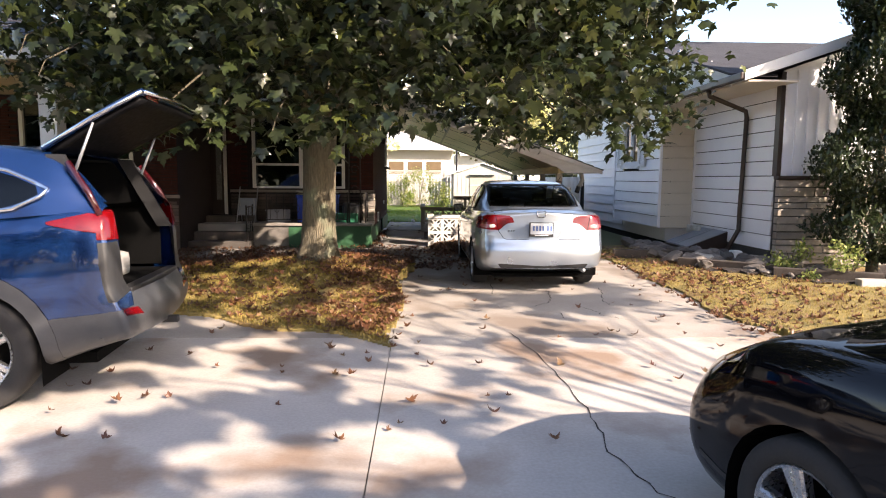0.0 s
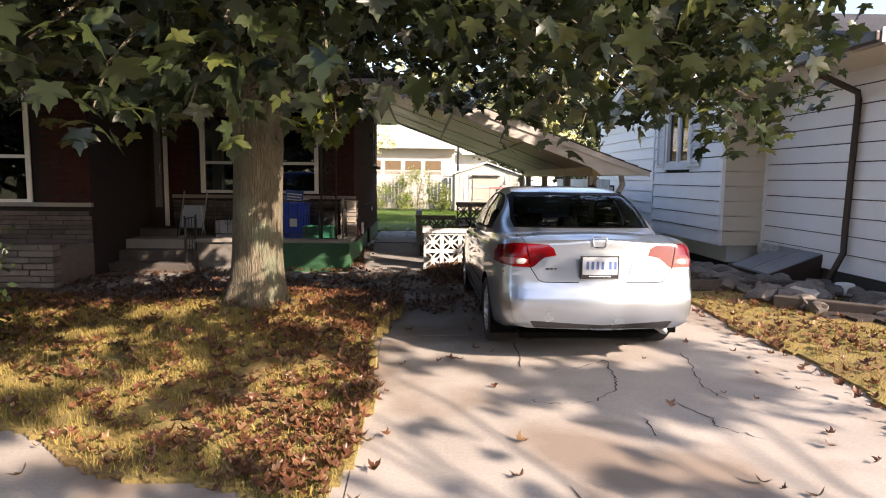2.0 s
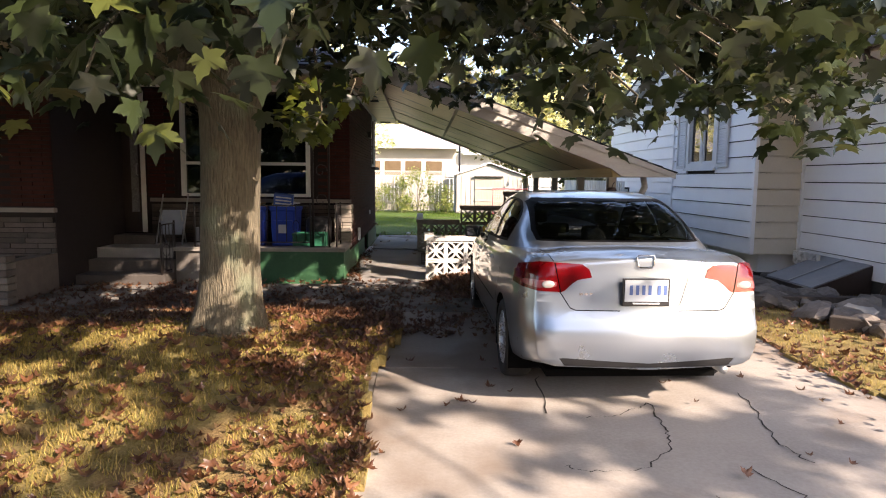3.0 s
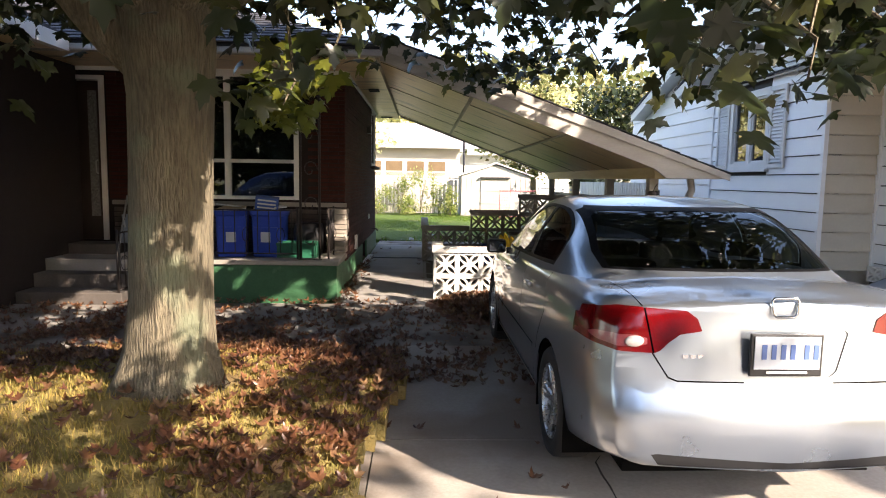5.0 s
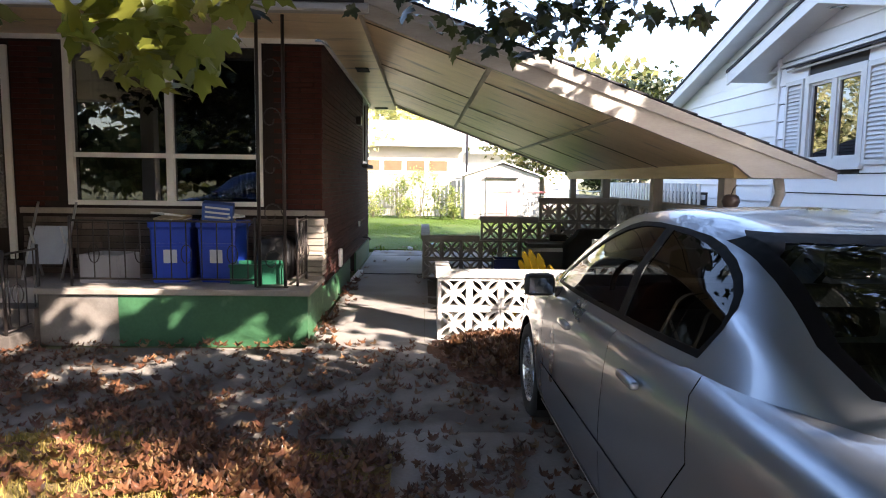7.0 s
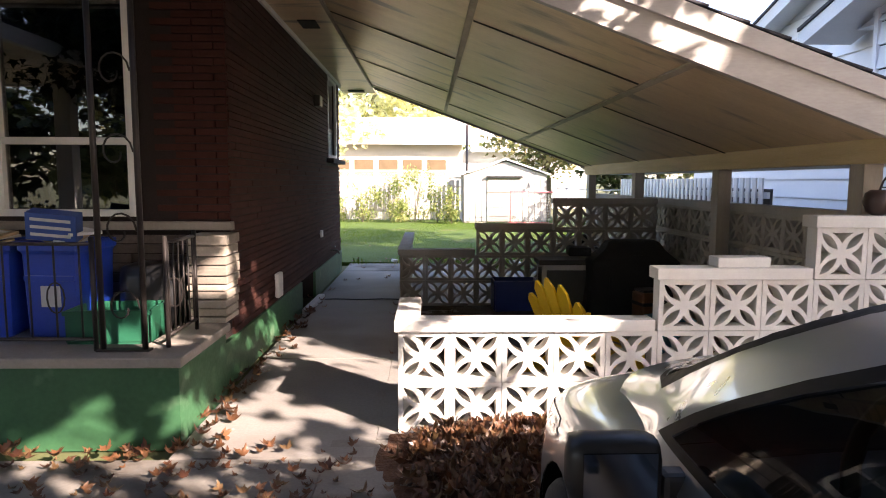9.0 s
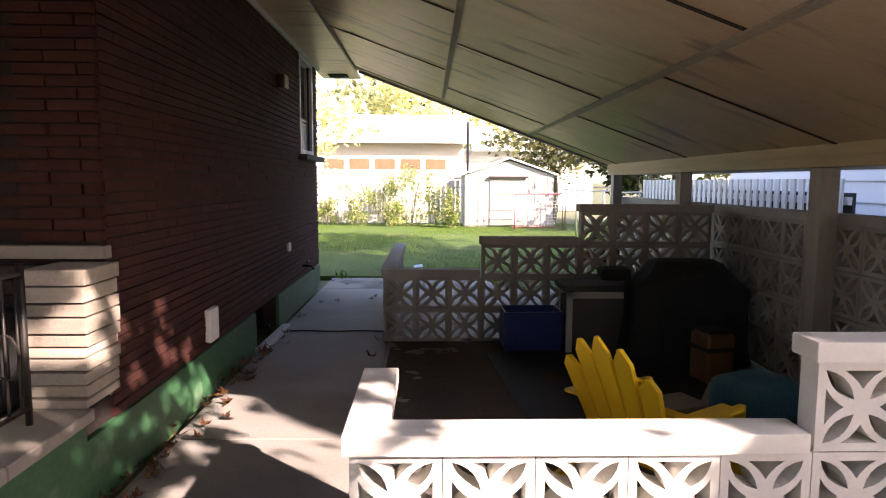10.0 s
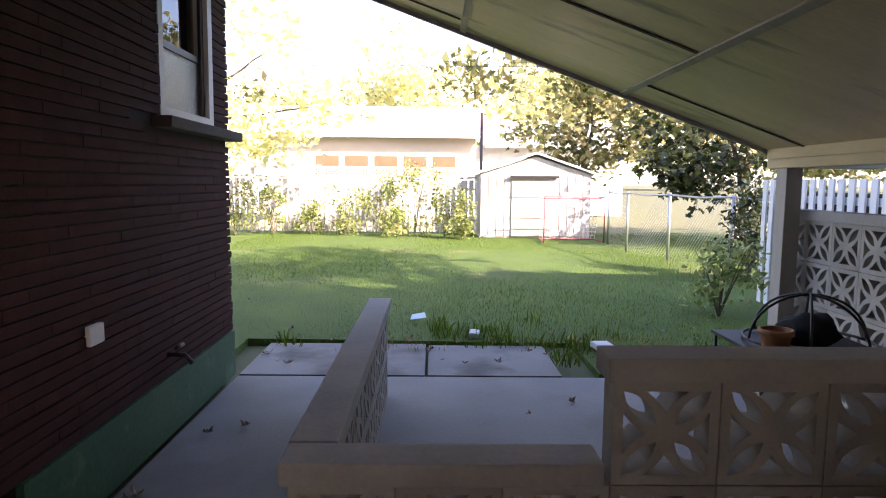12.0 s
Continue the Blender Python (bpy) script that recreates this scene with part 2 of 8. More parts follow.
# ---- small builders ----
def box(bm, x0, x1, y0, y1, z0, z1):
    v = [bm.verts.new(p) for p in ((x0, y0, z0), (x1, y0, z0), (x1, y1, z0), (x0, y1, z0), (x0, y0, z1), (x1, y0, z1), (x1, y1, z1), (x0, y1, z1))]
    for f in ((3, 2, 1, 0), (4, 5, 6, 7), (0, 1, 5, 4), (1, 2, 6, 5), (2, 3, 7, 6), (3, 0, 4, 7)):
        bm.faces.new([v[i] for i in f])
    return v


def box_bm(*a, bevel=0.0):
    bm = bmesh.new()
    box(bm, *a)
    if bevel:
        bmesh.ops.bevel(bm, geom=bm.edges[:], offset=bevel, segments=2, affect='EDGES', profile=0.6)
    return bm


def poly_bm(pts, depth, axis='z'):
    """A flat outline given as 3D points, thickened along axis by depth."""
    bm = bmesh.new()
    d = Vector({'x': (depth, 0, 0), 'y': (0, depth, 0), 'z': (0, 0, depth)}[axis])
    a = [bm.verts.new(p) for p in pts]
    b = [bm.verts.new(Vector(p) + d) for p in pts]
    bm.faces.new(a)
    bm.faces.new(b[::-1])
    n = len(a)
    for i in range(n):
        bm.faces.new((a[i], b[i], b[(i + 1) % n], a[(i + 1) % n]))
    bmesh.ops.recalc_face_normals(bm, faces=bm.faces[:])
    return bm


def tube(bm, pts, r, n=8, closed=False):
    """A round rod through points; r is a number or a list."""
    pts = [Vector(p) for p in pts]
    rs = r if isinstance(r, (list, tuple)) else [r] * len(pts)
    rings, up = [], None
    for i, p in enumerate(pts):
        a, b = pts[max(i - 1, 0)], pts[min(i + 1, len(pts) - 1)]
        d = (b - a).normalized()
        if up is None or abs(d.dot(up)) > 0.98:
            up = Vector((0, 0, 1)) if abs(d.z) < 0.9 else Vector((1, 0, 0))
        s = d.cross(up).normalized()
        u = s.cross(d).normalized()
        up = u
        rings.append([bm.verts.new(p + rs[i] * (math.cos(k * math.tau / n) * s + math.sin(k * math.tau / n) * u)) for k in range(n)])
    for a, b in zip(rings, rings[1:]):
        for k in range(n):
            bm.faces.new((a[k], a[(k + 1) % n], b[(k + 1) % n], b[k]))
    bm.faces.new(rings[0][::-1])
    bm.faces.new(rings[-1])


def finish(bm, name, material, smooth=False):
    me = bpy.data.meshes.new(name)
    bm.to_mesh(me)
    bm.free()
    me.materials.append(material)
    if smooth:
        me.polygons.foreach_set("use_smooth", [True] * len(me.polygons))
    return me


def part(name, bm, material, parent=None, label="", smooth=False, kind=""):
    ob = new(name, finish(bm, name, material, smooth))
    ob.parent = parent
    return tagged(ob, label, kind=kind)


def rod_part(name, pts, r, material, parent, n=8, label=""):
    bm = bmesh.new()
    tube(bm, pts, r, n)
    return part(name, bm, material, parent, label, True)


def thing(name, label, category, group="", kind="", at=(0, 0, 0)):
    ob = new(name)
    ob.location = at
    ob.empty_display_size = 0.1
    return tagged(ob, label, category, group, kind)


def mesh_part(name, verts, faces, material, parent=None, label="", smooth=False, kind=""):
    me = bpy.data.meshes.new(name)
    me.from_pydata(verts, [], faces)
    me.materials.append(material)
    if smooth:
        me.polygons.foreach_set("use_smooth", [True] * len(me.polygons))
    ob = new(name, me)
    ob.parent = parent
    return tagged(ob, label, kind=kind)


def smooth01(a, b, v):
    t = min(1.0, max(0.0, (v - a) / (b - a)))
    return t * t * (3 - 2 * t)


def ground_z(x, y):
    """Height of the base: the driveway lies a little lower than the carport."""
    return -0.11 + 0.11 * smooth01(5.0, 16.0, y)


def mound_z(x, y):
    return ground_z(x, y) + 0.03 + 0.30 * math.exp(-((x + 1.75) ** 2 + (y - 11.0) ** 2) / 2.2)


# ---- ground ----
def sheet(name, x0, x1, y0, y1, step, zf, material, inside=None, parent=None, label="", category="", kind="structure"):
    nx, ny = max(1, round((x1 - x0) / step)), max(1, round((y1 - y0) / step))
    verts, idx, faces = [], {}, []

    def vid(i, j):
        if (i, j) not in idx:
            x, y = x0 + (x1 - x0) * i / nx, y0 + (y1 - y0) * j / ny
            idx[i, j] = len(verts)
            verts.append((x, y, zf(x, y)))
        return idx[i, j]
    for i in range(nx):
        for j in range(ny):
            cx, cy = x0 + (x1 - x0) * (i + .5) / nx, y0 + (y1 - y0) * (j + .5) / ny
            if inside is None or inside(cx, cy):
                faces.append((vid(i, j), vid(i + 1, j), vid(i + 1, j + 1), vid(i, j + 1)))
    # skirt down from the open edges
    count = {}
    for f in faces:
        for a, b in zip(f, f[1:] + f[:1]):
            count[a, b] = count.get((a, b), 0) + 1
    for a, b in [e for e in count if (e[1], e[0]) not in count]:
        k = len(verts)
        pa, pb = verts[a], verts[b]
        verts += [pa, pb, (pb[0], pb[1], pb[2] - .10), (pa[0], pa[1], pa[2] - .10)]
        faces.append((k + 1, k, k + 3, k + 2))
    ob = mesh_part(name, verts, faces, material, parent, label, True, kind)
    if category:
        ob["category"] = category
    return ob


def far_z(x, y):
    d = math.hypot(x, y - 15)
    return ground_z(x, y) - 0.06 - 0.1 * smooth01(40, 80, d)


# one base sheet, fine near the house and coarse to the horizon
gx = sorted(set([-1500, -600, -250, -120, -60, -35] + [v * 1.0 for v in range(-24, 25)] + [35, 60, 120, 250, 600, 1500]))
gy = sorted(set([-1500, -600, -250, -120, -60, -30] + [v * 1.0 for v in range(-16, 64)] + [80, 120, 250, 600, 1500]))
gv = [(x, y, far_z(x, y)) for y in gy for x in gx]
gf = [(j * len(gx) + i, j * len(gx) + i + 1, (j + 1) * len(gx) + i + 1, (j + 1) * len(gx) + i) for j in range(len(gy) - 1) for i in range(len(gx) - 1)]
ground = tagged(mesh_part("ground", gv, gf, M_FAR, None, "dry grass and soil reaching to the horizon", True, "structure"), category="ground")


def edge_left(y):
    """Right-hand edge of the front lawn, against the driveway."""
    return -0.46 + 0.05 * math.sin(y * 2.3) + 0.03 * math.sin(y * 7.1) + 0.12 * smooth01(10, 12.4, y)


def on_front_lawn(x, y):
    # grass wedge between the two drives; its street edge runs back to the left
    if y > 12.7 + 0.15 * math.sin(x * 2.1) or x < -9:
        return False
    e = 7.35 - 0.50 * (x + 0.45) + 0.10 * math.sin(x * 4.3)
    return x < edge_left(y) and y > e


def on_side_lawn(x, y):
    e = 3.30 + 0.05 * math.sin(y * 2.7) + 0.03 * math.sin(y * 8.3) + 0.45 * max(0.0, 8.4 - y) ** 1.3
    return x > e and y < 15.2 and x < 16


# driveway slabs with open joints between them
driveway = thing("driveway", "pale worn concrete driveway with cracks", "driveway", kind="structure")
DX = [-9.0, -6.0, -3.2, -0.47, 3.45, 6.2, 9.0]
DY = [-9.0, -5.6, -2.4, 0.9, 4.1, 7.6, 10.9, 13.05]
for i in range(len(DX) - 1):
    for j in range(len(DY) - 1):
        if DX[i] < -1 and DY[j] > 7 and DY[j] > 7.7:
            continue
        if DX[i] > 3 and DY[j] > 4.2:
            continue
        g = 0.004
        bm = bmesh.new()
        x0, x1, y0, y1 = DX[i] + g, DX[i + 1] - g, DY[j] + g, DY[j + 1] - g
        nx, ny = 4, 6
        tilt = 0.006 * math.sin(i * 5.1 + j * 3.7)
        rows = []
        for b in range(ny + 1):
            y = y0 + (y1 - y0) * b / ny
            rows.append([bm.verts.new((x0 + (x1 - x0) * a / nx, y, ground_z(0, y) + tilt * (a / nx - .5))) for a in range(nx + 1)])
        for b in range(ny):
            for a in range(nx):
                bm.faces.new((rows[b][a], rows[b][a + 1], rows[b + 1][a + 1], rows[b + 1][a]))
        r = bmesh.ops.extrude_face_region(bm, geom=bm.faces[:])
        vs = [v for v in r["geom"] if isinstance(v, bmesh.types.BMVert)]
        bmesh.ops.translate(bm, verts=vs, vec=(0, 0, -0.1))
        bmesh.ops.recalc_face_normals(bm, faces=bm.faces[:])
        part("slab", bm, M_APRON if DY[j] > 7 else M_CONC, driveway)

# walkway slabs in front of the porch and beside the house
walkway = thing("walkway", "stained grey concrete walkway and carport floor", "walkway", kind="structure")
WALK = [(-6.4, -3.4, 12.95, 14.9), (-3.4, -0.42, 12.95, 14.95), (-0.42, 1.5, 13.05, 15.2), (1.5, 3.3, 13.05, 15.2),
        (-1.26, -0.165, 14.97, 16.9), (-1.26, -0.165, 16.92, 19.58), (-1.26, -0.165, 19.6, 22.2), (-0.168, 2.9, 15.22, 17.6), (-0.168, 2.9, 17.62, 19.9),
        (-0.168, 2.9, 19.92, 22.2), (-1.26, 0.15, 22.24, 23.2), (0.17, 1.2, 22.24, 23.15)]
for x0, x1, y0, y1 in WALK:
    bm = bmesh.new()
    ny = 6
    L0 = [bm.verts.new((x, y0 + (y1 - y0) * b / ny, ground_z(0, y0 + (y1 - y0) * b / ny) + 0.0)) for b in range(ny + 1) for x in (x0 + .003, x1 - .003)]
    for b in range(ny):
        bm.faces.new((L0[2 * b], L0[2 * b + 1], L0[2 * b + 3], L0[2 * b + 2]))
    r = bmesh.ops.extrude_face_region(bm, geom=bm.faces[:])
    bmesh.ops.translate(bm, verts=[v for v in r["geom"] if isinstance(v, bmesh.types.BMVert)], vec=(0, 0, -0.1))
    bmesh.ops.recalc_face_normals(bm, faces=bm.faces[:])
    part("slab", bm, M_WALK if y1 < 15.25 or y0 > 22.2 else M_PATH, walkway)

front_lawn = sheet("front_lawn", -9, -0.2, 7.0, 13.2, 0.05, lambda x, y: mound_z(x, y) - 0.004, M_TURF, on_front_lawn, label="dry yellowing grass verge under the maple", category="lawn")
side_lawn = sheet("side_lawn", 3.0, 16, 2.0, 15.2, 0.045, lambda x, y: ground_z(x, y) + 0.03 + 0.05 * smooth01(3.3, 5, x), M_TURF, on_side_lawn, label="patchy sunlit grass strip beside the driveway", category="lawn")
back_lawn = sheet("back_lawn", -16, 16, 22.3, 37, 0.5, lambda x, y: 0.0 + 0.02 * math.sin(x) * math.sin(y * .7), M_LAWN, lambda x, y: y > 23.2 or x > 1.3 or x < -1.5, label="green back lawn with scattered leaves", category="lawn")


# ---- brick house ----
HX, HY, HB, SOF = -1.30, 16.35, 22.25, 3.02
house = thing("brick_house", "low brown brick bungalow with a shaded front porch", "house")


def wall_slab(name, x0, x1, y0, y1, z0, z1, material, parent, label=""):
    return part(name, box_bm(x0, x1, y0, y1, z0, z1), material, parent, label)


def opening_wall_y(name, y, t, x0, x1, z0, z1, holes, material, parent):
    """A wall along x with thickness t and through openings (x0, x1, z0, z1)."""
    xs = sorted({x0, x1, *[h[0] for h in holes], *[h[1] for h in holes]})
    zs = sorted({z0, z1, *[h[2] for h in holes], *[h[3] for h in holes]})
    bm = bmesh.new()
    for a, b in zip(xs, xs[1:]):
        for c, d in zip(zs, zs[1:]):
            if not any(h[0] <= a and b <= h[1] and h[2] <= c and d <= h[3] for h in holes):
                box(bm, a, b, y, y + t, c, d)
    bmesh.ops.remove_doubles(bm, verts=bm.verts[:], dist=1e-5)
    return part(name, bm, material, parent)


def opening_wall_x(name, x, t, y0, y1, z0, z1, holes, material, parent):
    ys = sorted({y0, y1, *[h[0] for h in holes], *[h[1] for h in holes]})
    zs = sorted({z0, z1, *[h[2] for h in holes], *[h[3] for h in holes]})
    bm = bmesh.new()
    for a, b in zip(ys, ys[1:]):
        for c, d in zip(zs, zs[1:]):
            if not any(h[0] <= a and b <= h[1] and h[2] <= c and d <= h[3] for h in holes):
                box(bm, x, x + t, a, b, c, d)
    bmesh.ops.remove_doubles(bm, verts=bm.verts[:], dist=1e-5)
    return part(name, bm, material, parent)


WIN = (-4.05, -1.95, 1.22, 2.98)       # front window opening
DOOR = (-5.66, -4.66, 0.62, 2.90)
SIDEWIN = (21.08, 21.94, 1.81, 3.0)    # along y in the side wall
CELLAR = (18.88, 19.74, 0.0, 0.34)
opening_wall_y("front_wall", HY, 0.25, -5.7, HX - 0.02, 0.0, SOF, [WIN, DOOR], M_MORTAR, house)
opening_wall_x("side_wall", HX - 0.25, 0.23, HY + 0.25, HB - 0.02, 0.0, SOF, [SIDEWIN, CELLAR], M_MORTAR, house)
wall_slab("back_wall", -13, HX - 0.25, HB - 0.27, HB - 0.02, 0, SOF, M_MORTAR, house)
# green painted footing on the side wall, open at the cellar window
bm = bmesh.new()
box(bm, HX - 0.02, HX + 0.012, HY - 0.3, CELLAR[0], 0.0, 0.34)
box(bm, HX - 0.02, HX + 0.012, CELLAR[1], HB, 0.0, 0.34)
part("painted_footing", bm, M_GREEN, house, "green painted concrete footing")
# cellar window well
part("cellar_pane", box_bm(HX - 0.17, HX - 0.15, CELLAR[0], CELLAR[1], 0.03, 0.34), M_PANE, house)
part("cellar_frame", box_bm(HX - 0.19, HX - 0.13, CELLAR[0] + .40, CELLAR[0] + .45, 0.0, 0.34), M_WHITE, house)
part("cellar_backing", box_bm(HX - 0.30, HX - 0.255, CELLAR[0] - .05, CELLAR[1] + .05, 0.0, 0.40), M_CAPG, house)
# wing with its own window
WX, WY = -5.0, 14.35
WWIN = (-8.0, -5.85, 1.1, 2.95)
opening_wall_y("wing_wall", WY, 0.25, -13, WX, 0.0, SOF, [WWIN], M_MORTAR, house)
wall_slab("wing_side_wall", WX - 0.25, WX, WY + 0.25, HY, 0.0, SOF, M_MORTAR, house)
wall_slab("far_wall", -13.25, -13, WY, HB, 0.0, SOF, M_MORTAR, house)
# dark interior so the panes show depth
wall_slab("inner_wall", -12.9, HX - 0.3, HY + 3.2, HY + 3.3, 0.5, SOF, plain("interior wall", (0.07, 0.055, 0.045), 0.9), house)
wall_slab("inner_floor", -12.9, HX - 0.27, HY + 0.27, HB - 0.3, 0.5, 0.56, plain("interior floor", (0.16, 0.1, 0.06), 0.5), house)
wall_slab("inner_ceiling", -12.9, HX - 0.27, HY + 0.27, HB - 0.3, SOF - 0.02, SOF + 0.04, M_CAPC, house)
wall_slab("inner_ceiling", -12.9, WX - 0.26, WY + 0.27, HY + 0.26, SOF - 0.02, SOF + 0.04, M_WHITE, house)
wall_slab("inner_floor", -12.9, WX - 0.26, WY + 0.27, HY + 0.26, 0.5, 0.56, M_CAPC, house)


def window_unit(name, x0, x1, z0, z1, y, parent, mulls, transom=None, fw=0.07, mw=0.04):
    """A white framed window in a wall along x: frame, mullions and panes."""
    w = new(name)
    w.parent = parent
    bm = bmesh.new()
    for b in ((x0, x0 + fw, z0, z1), (x1 - fw, x1, z0, z1), (x0 + fw, x1 - fw, z0, z0 + fw * .7), (x0 + fw, x1 - fw, z1 - fw * .8, z1)):
        box(bm, b[0], b[1], y - 0.03, y + 0.10, b[2], b[3])
    part("frame", bm, M_WHITE, w)
    xs = [x0 + fw] + list(mulls) + [x1 - fw]
    for m in mulls:
        part("mullion", box_bm(m - mw, m + mw, y - 0.02, y + 0.09, z0 + fw * .7, z1 - fw * .8), M_WHITE, w)
    for a, b in zip(xs, xs[1:]):
        a2, b2 = a + (mw if a in mulls else 0), b - (mw if b in mulls else 0)
        spans = [(z0 + fw * .7, z1 - fw * .8)] if transom is None else [(z0 + fw * .7, transom - 0.025), (transom + 0.025, z1 - fw * .8)]
        if transom is not None:
            part("transom", box_bm(a2, b2, y - 0.01, y + 0.08, transom - 0.025, transom + 0.025), M_WHITE, w)
        for c, d in spans:
            pane = part("pane", box_bm(a2, b2, y + 0.03, y + 0.036, c, d), M_PANE, w)
            pane.visible_shadow = False
    return w


window_unit("window", *WIN[:2], *WIN[2:], HY, house, [-2.95], 1.76)
window_unit("window", *WWIN[:2], *WWIN[2:], WY, house, [-7.25, -6.55], 1.78)
# curtains behind the big window
for x in (-3.85, -2.2):
    bm = bmesh.new()
    v0 = []
    for k in range(15):
        xx = x - 0.14 + 0.02 * k
        v0.append((bm.verts.new((xx, HY + 0.42 + 0.03 * math.sin(k * 1.9), 0.62)), bm.verts.new((xx, HY + 0.42 + 0.03 * math.sin(k * 1.9), 2.95))))
    for a, b in zip(v0, v0[1:]):
        bm.faces.new((a[0], b[0], b[1], a[1]))
    part("curtain", bm, plain("curtain cloth", (0.10, 0.085, 0.07), 0.9), house, smooth=True)
# front door, dark storm door in white jambs
door = new("door")
door.parent = house
bm = bmesh.new()
for b in ((DOOR[0] - .03, DOOR[0] + .04, DOOR[2], DOOR[3]), (DOOR[1] - .04, DOOR[1] + .03, DOOR[2], DOOR[3]), (DOOR[0] + .04, DOOR[1] - .04, DOOR[3] - .06, DOOR[3])):
    box(bm, b[0], b[1], HY - 0.03, HY + 0.12, b[2], b[3])
part("jamb", bm, M_WHITE, door)
part("leaf", box_bm(DOOR[0] + .05, DOOR[1] - .05, HY + 0.06, HY + 0.10, DOOR[2], DOOR[3] - .07, bevel=0.004), plain("dark door", (0.035, 0.022, 0.018), 0.4), door, "dark brown entrance door")
for x in (DOOR[0] + .17, DOOR[1] - .17):
    part("side_glass", box_bm(x - 0.06, x + 0.06, HY + 0.045, HY + 0.058, 0.95, 2.7), mat("leaded glass", (0.10, 0.10, 0.10), (0.3, 0.3, 0.3), 0.2, s1=40, s2=90, bump=0.5), door)
rod_part("handle", [(DOOR[1] - .12, HY + .05, 1.55), (DOOR[1] - .12, HY - .0, 1.57), (DOOR[1] - .12, HY - .0, 1.72), (DOOR[1] - .12, HY + .05, 1.74)], 0.01, M_GALV, door)

# side window with sill
sw = new("window")
sw.parent = house
bm = bmesh.new()
for y0, y1, z0, z1 in ((21.08, 21.14, 1.81, 3.0), (21.86, 21.94, 1.81, 3.0), (21.14, 21.86, 1.81, 1.87), (21.14, 21.86, 2.94, 3.0)):
    box(bm, HX - 0.14, HX + 0.0, y0, y1, z0, z1)
part("frame", bm, M_WHITE, sw)
part("meeting_rail", box_bm(HX - 0.11, HX - 0.045, 21.14, 21.86, 2.22, 2.26), M_BROWNMET, sw)
part("storm_stile", box_bm(HX - 0.05, HX - 0.03, 21.81, 21.86, 1.87, 2.94), M_BROWNMET, sw)
for z0, z1, dx in ((1.87, 2.22, 0), (2.26, 2.94, -0.03)):
    part("pane", box_bm(HX - 0.07 + dx, HX - 0.064 + dx, 21.14, 21.86, z0, z1), M_PANE2 if dx else M_PALEPANE, sw)
part("blind", box_bm(HX - 0.20, HX - 0.19, 21.10, 21.92, 1.83, 2.5), M_WHITE, sw, "pale half-drawn blind")
part("sill", box_bm(HX - 0.1, HX + 0.09, 21.00, 22.29, 1.745, 1.81, bevel=0.008), M_STEP, house, "thick weathered brown window sill")

# soffits and eaves
wall_slab("front_soffit", -5.7, HX - 0.0, 15.22, HY - 0.0, SOF, SOF + 0.03, M_PLY, house)
wall_slab("side_soffit", HX - 0.05, -0.78, 15.22, 23.2, SOF - 0.004, SOF + 0.028, M_PLY, house)
wall_slab("soffit_vent", -1.12, -0.95, 18.0, 18.32, SOF - 0.016, SOF - 0.006, M_DARK, house)
wall_slab("soffit_vent", -1.22, -0.95, 22.75, 23.0, SOF - 0.016, SOF - 0.006, M_DARK, house)
wall_slab("frieze", -5.6, HX + 0.02, HY - 0.03, HY - 0.003, SOF - 0.05, SOF, M_WHITE, house)
wall_slab("frieze", HX + 0.014, HX + 0.04, HY, HB, SOF - 0.05, SOF - 0.006, M_WHITE, house)
bm = bmesh.new()
prof = [(0, 0), (0, 0.11), (-0.03, 0.115), (-0.05, 0.09), (-0.085, 0.07), (-0.105, 0.02), (-0.10, 0)]
for a in (0,):
    l = [bm.verts.new((-5.2, 15.2 + p[0], SOF - 0.01 + p[1])) for p in prof]
    r = [bm.verts.new((-0.70, 15.2 + p[0], SOF - 0.01 + p[1])) for p in prof]
    for k in range(len(prof)):
        bm.faces.new((l[k], r[k], r[(k + 1) % len(prof)], l[(k + 1) % len(prof)]))
    bm.faces.new(l[::-1])
    bm.faces.new(r)
part("gutter", bm, M_GUTTER, house, "dull white eaves gutter")


def shingle_roof(name, quad, parent, rows=18, thick=0.02, material=None):
    """Overlapping shingle courses on a quad: eave a-b, ridge d-c."""
    a, b, c, d = [Vector(p) for p in quad]
    n = (b - a).cross(d - a).normalized()
    verts, faces = [], []
    for i in range(rows):
        t0, t1 = i / rows, min(1.0, (i + 1.25) / rows)
        p = [a.lerp(d, t0), b.lerp(c, t0), b.lerp(c, t1), a.lerp(d, t1)]
        seg = max(1, int((p[1] - p[0]).length / 0.9))
        for s in range(seg):
            q = [p[0].lerp(p[1], (s + .004) / seg), p[0].lerp(p[1], (s + .996) / seg), p[3].lerp(p[2], (s + .996) / seg), p[3].lerp(p[2], (s + .004) / seg)]
            k = len(verts)
            up = [n * thick, n * thick, n * 0.003, n * 0.003]
            verts += [tuple(v) for v in q] + [tuple(v + u) for v, u in zip(q, up)]
            faces += [(k + 4, k + 5, k + 6, k + 7), (k, k + 1, k + 5, k + 4), (k + 1, k + 2, k + 6, k + 5), (k + 3, k, k + 4, k + 7)]
    return mesh_part(name, verts, faces, material or M_ROOF, parent, "pale grey asphalt shingles" if material else "dark grey asphalt shingles", kind="stuff")


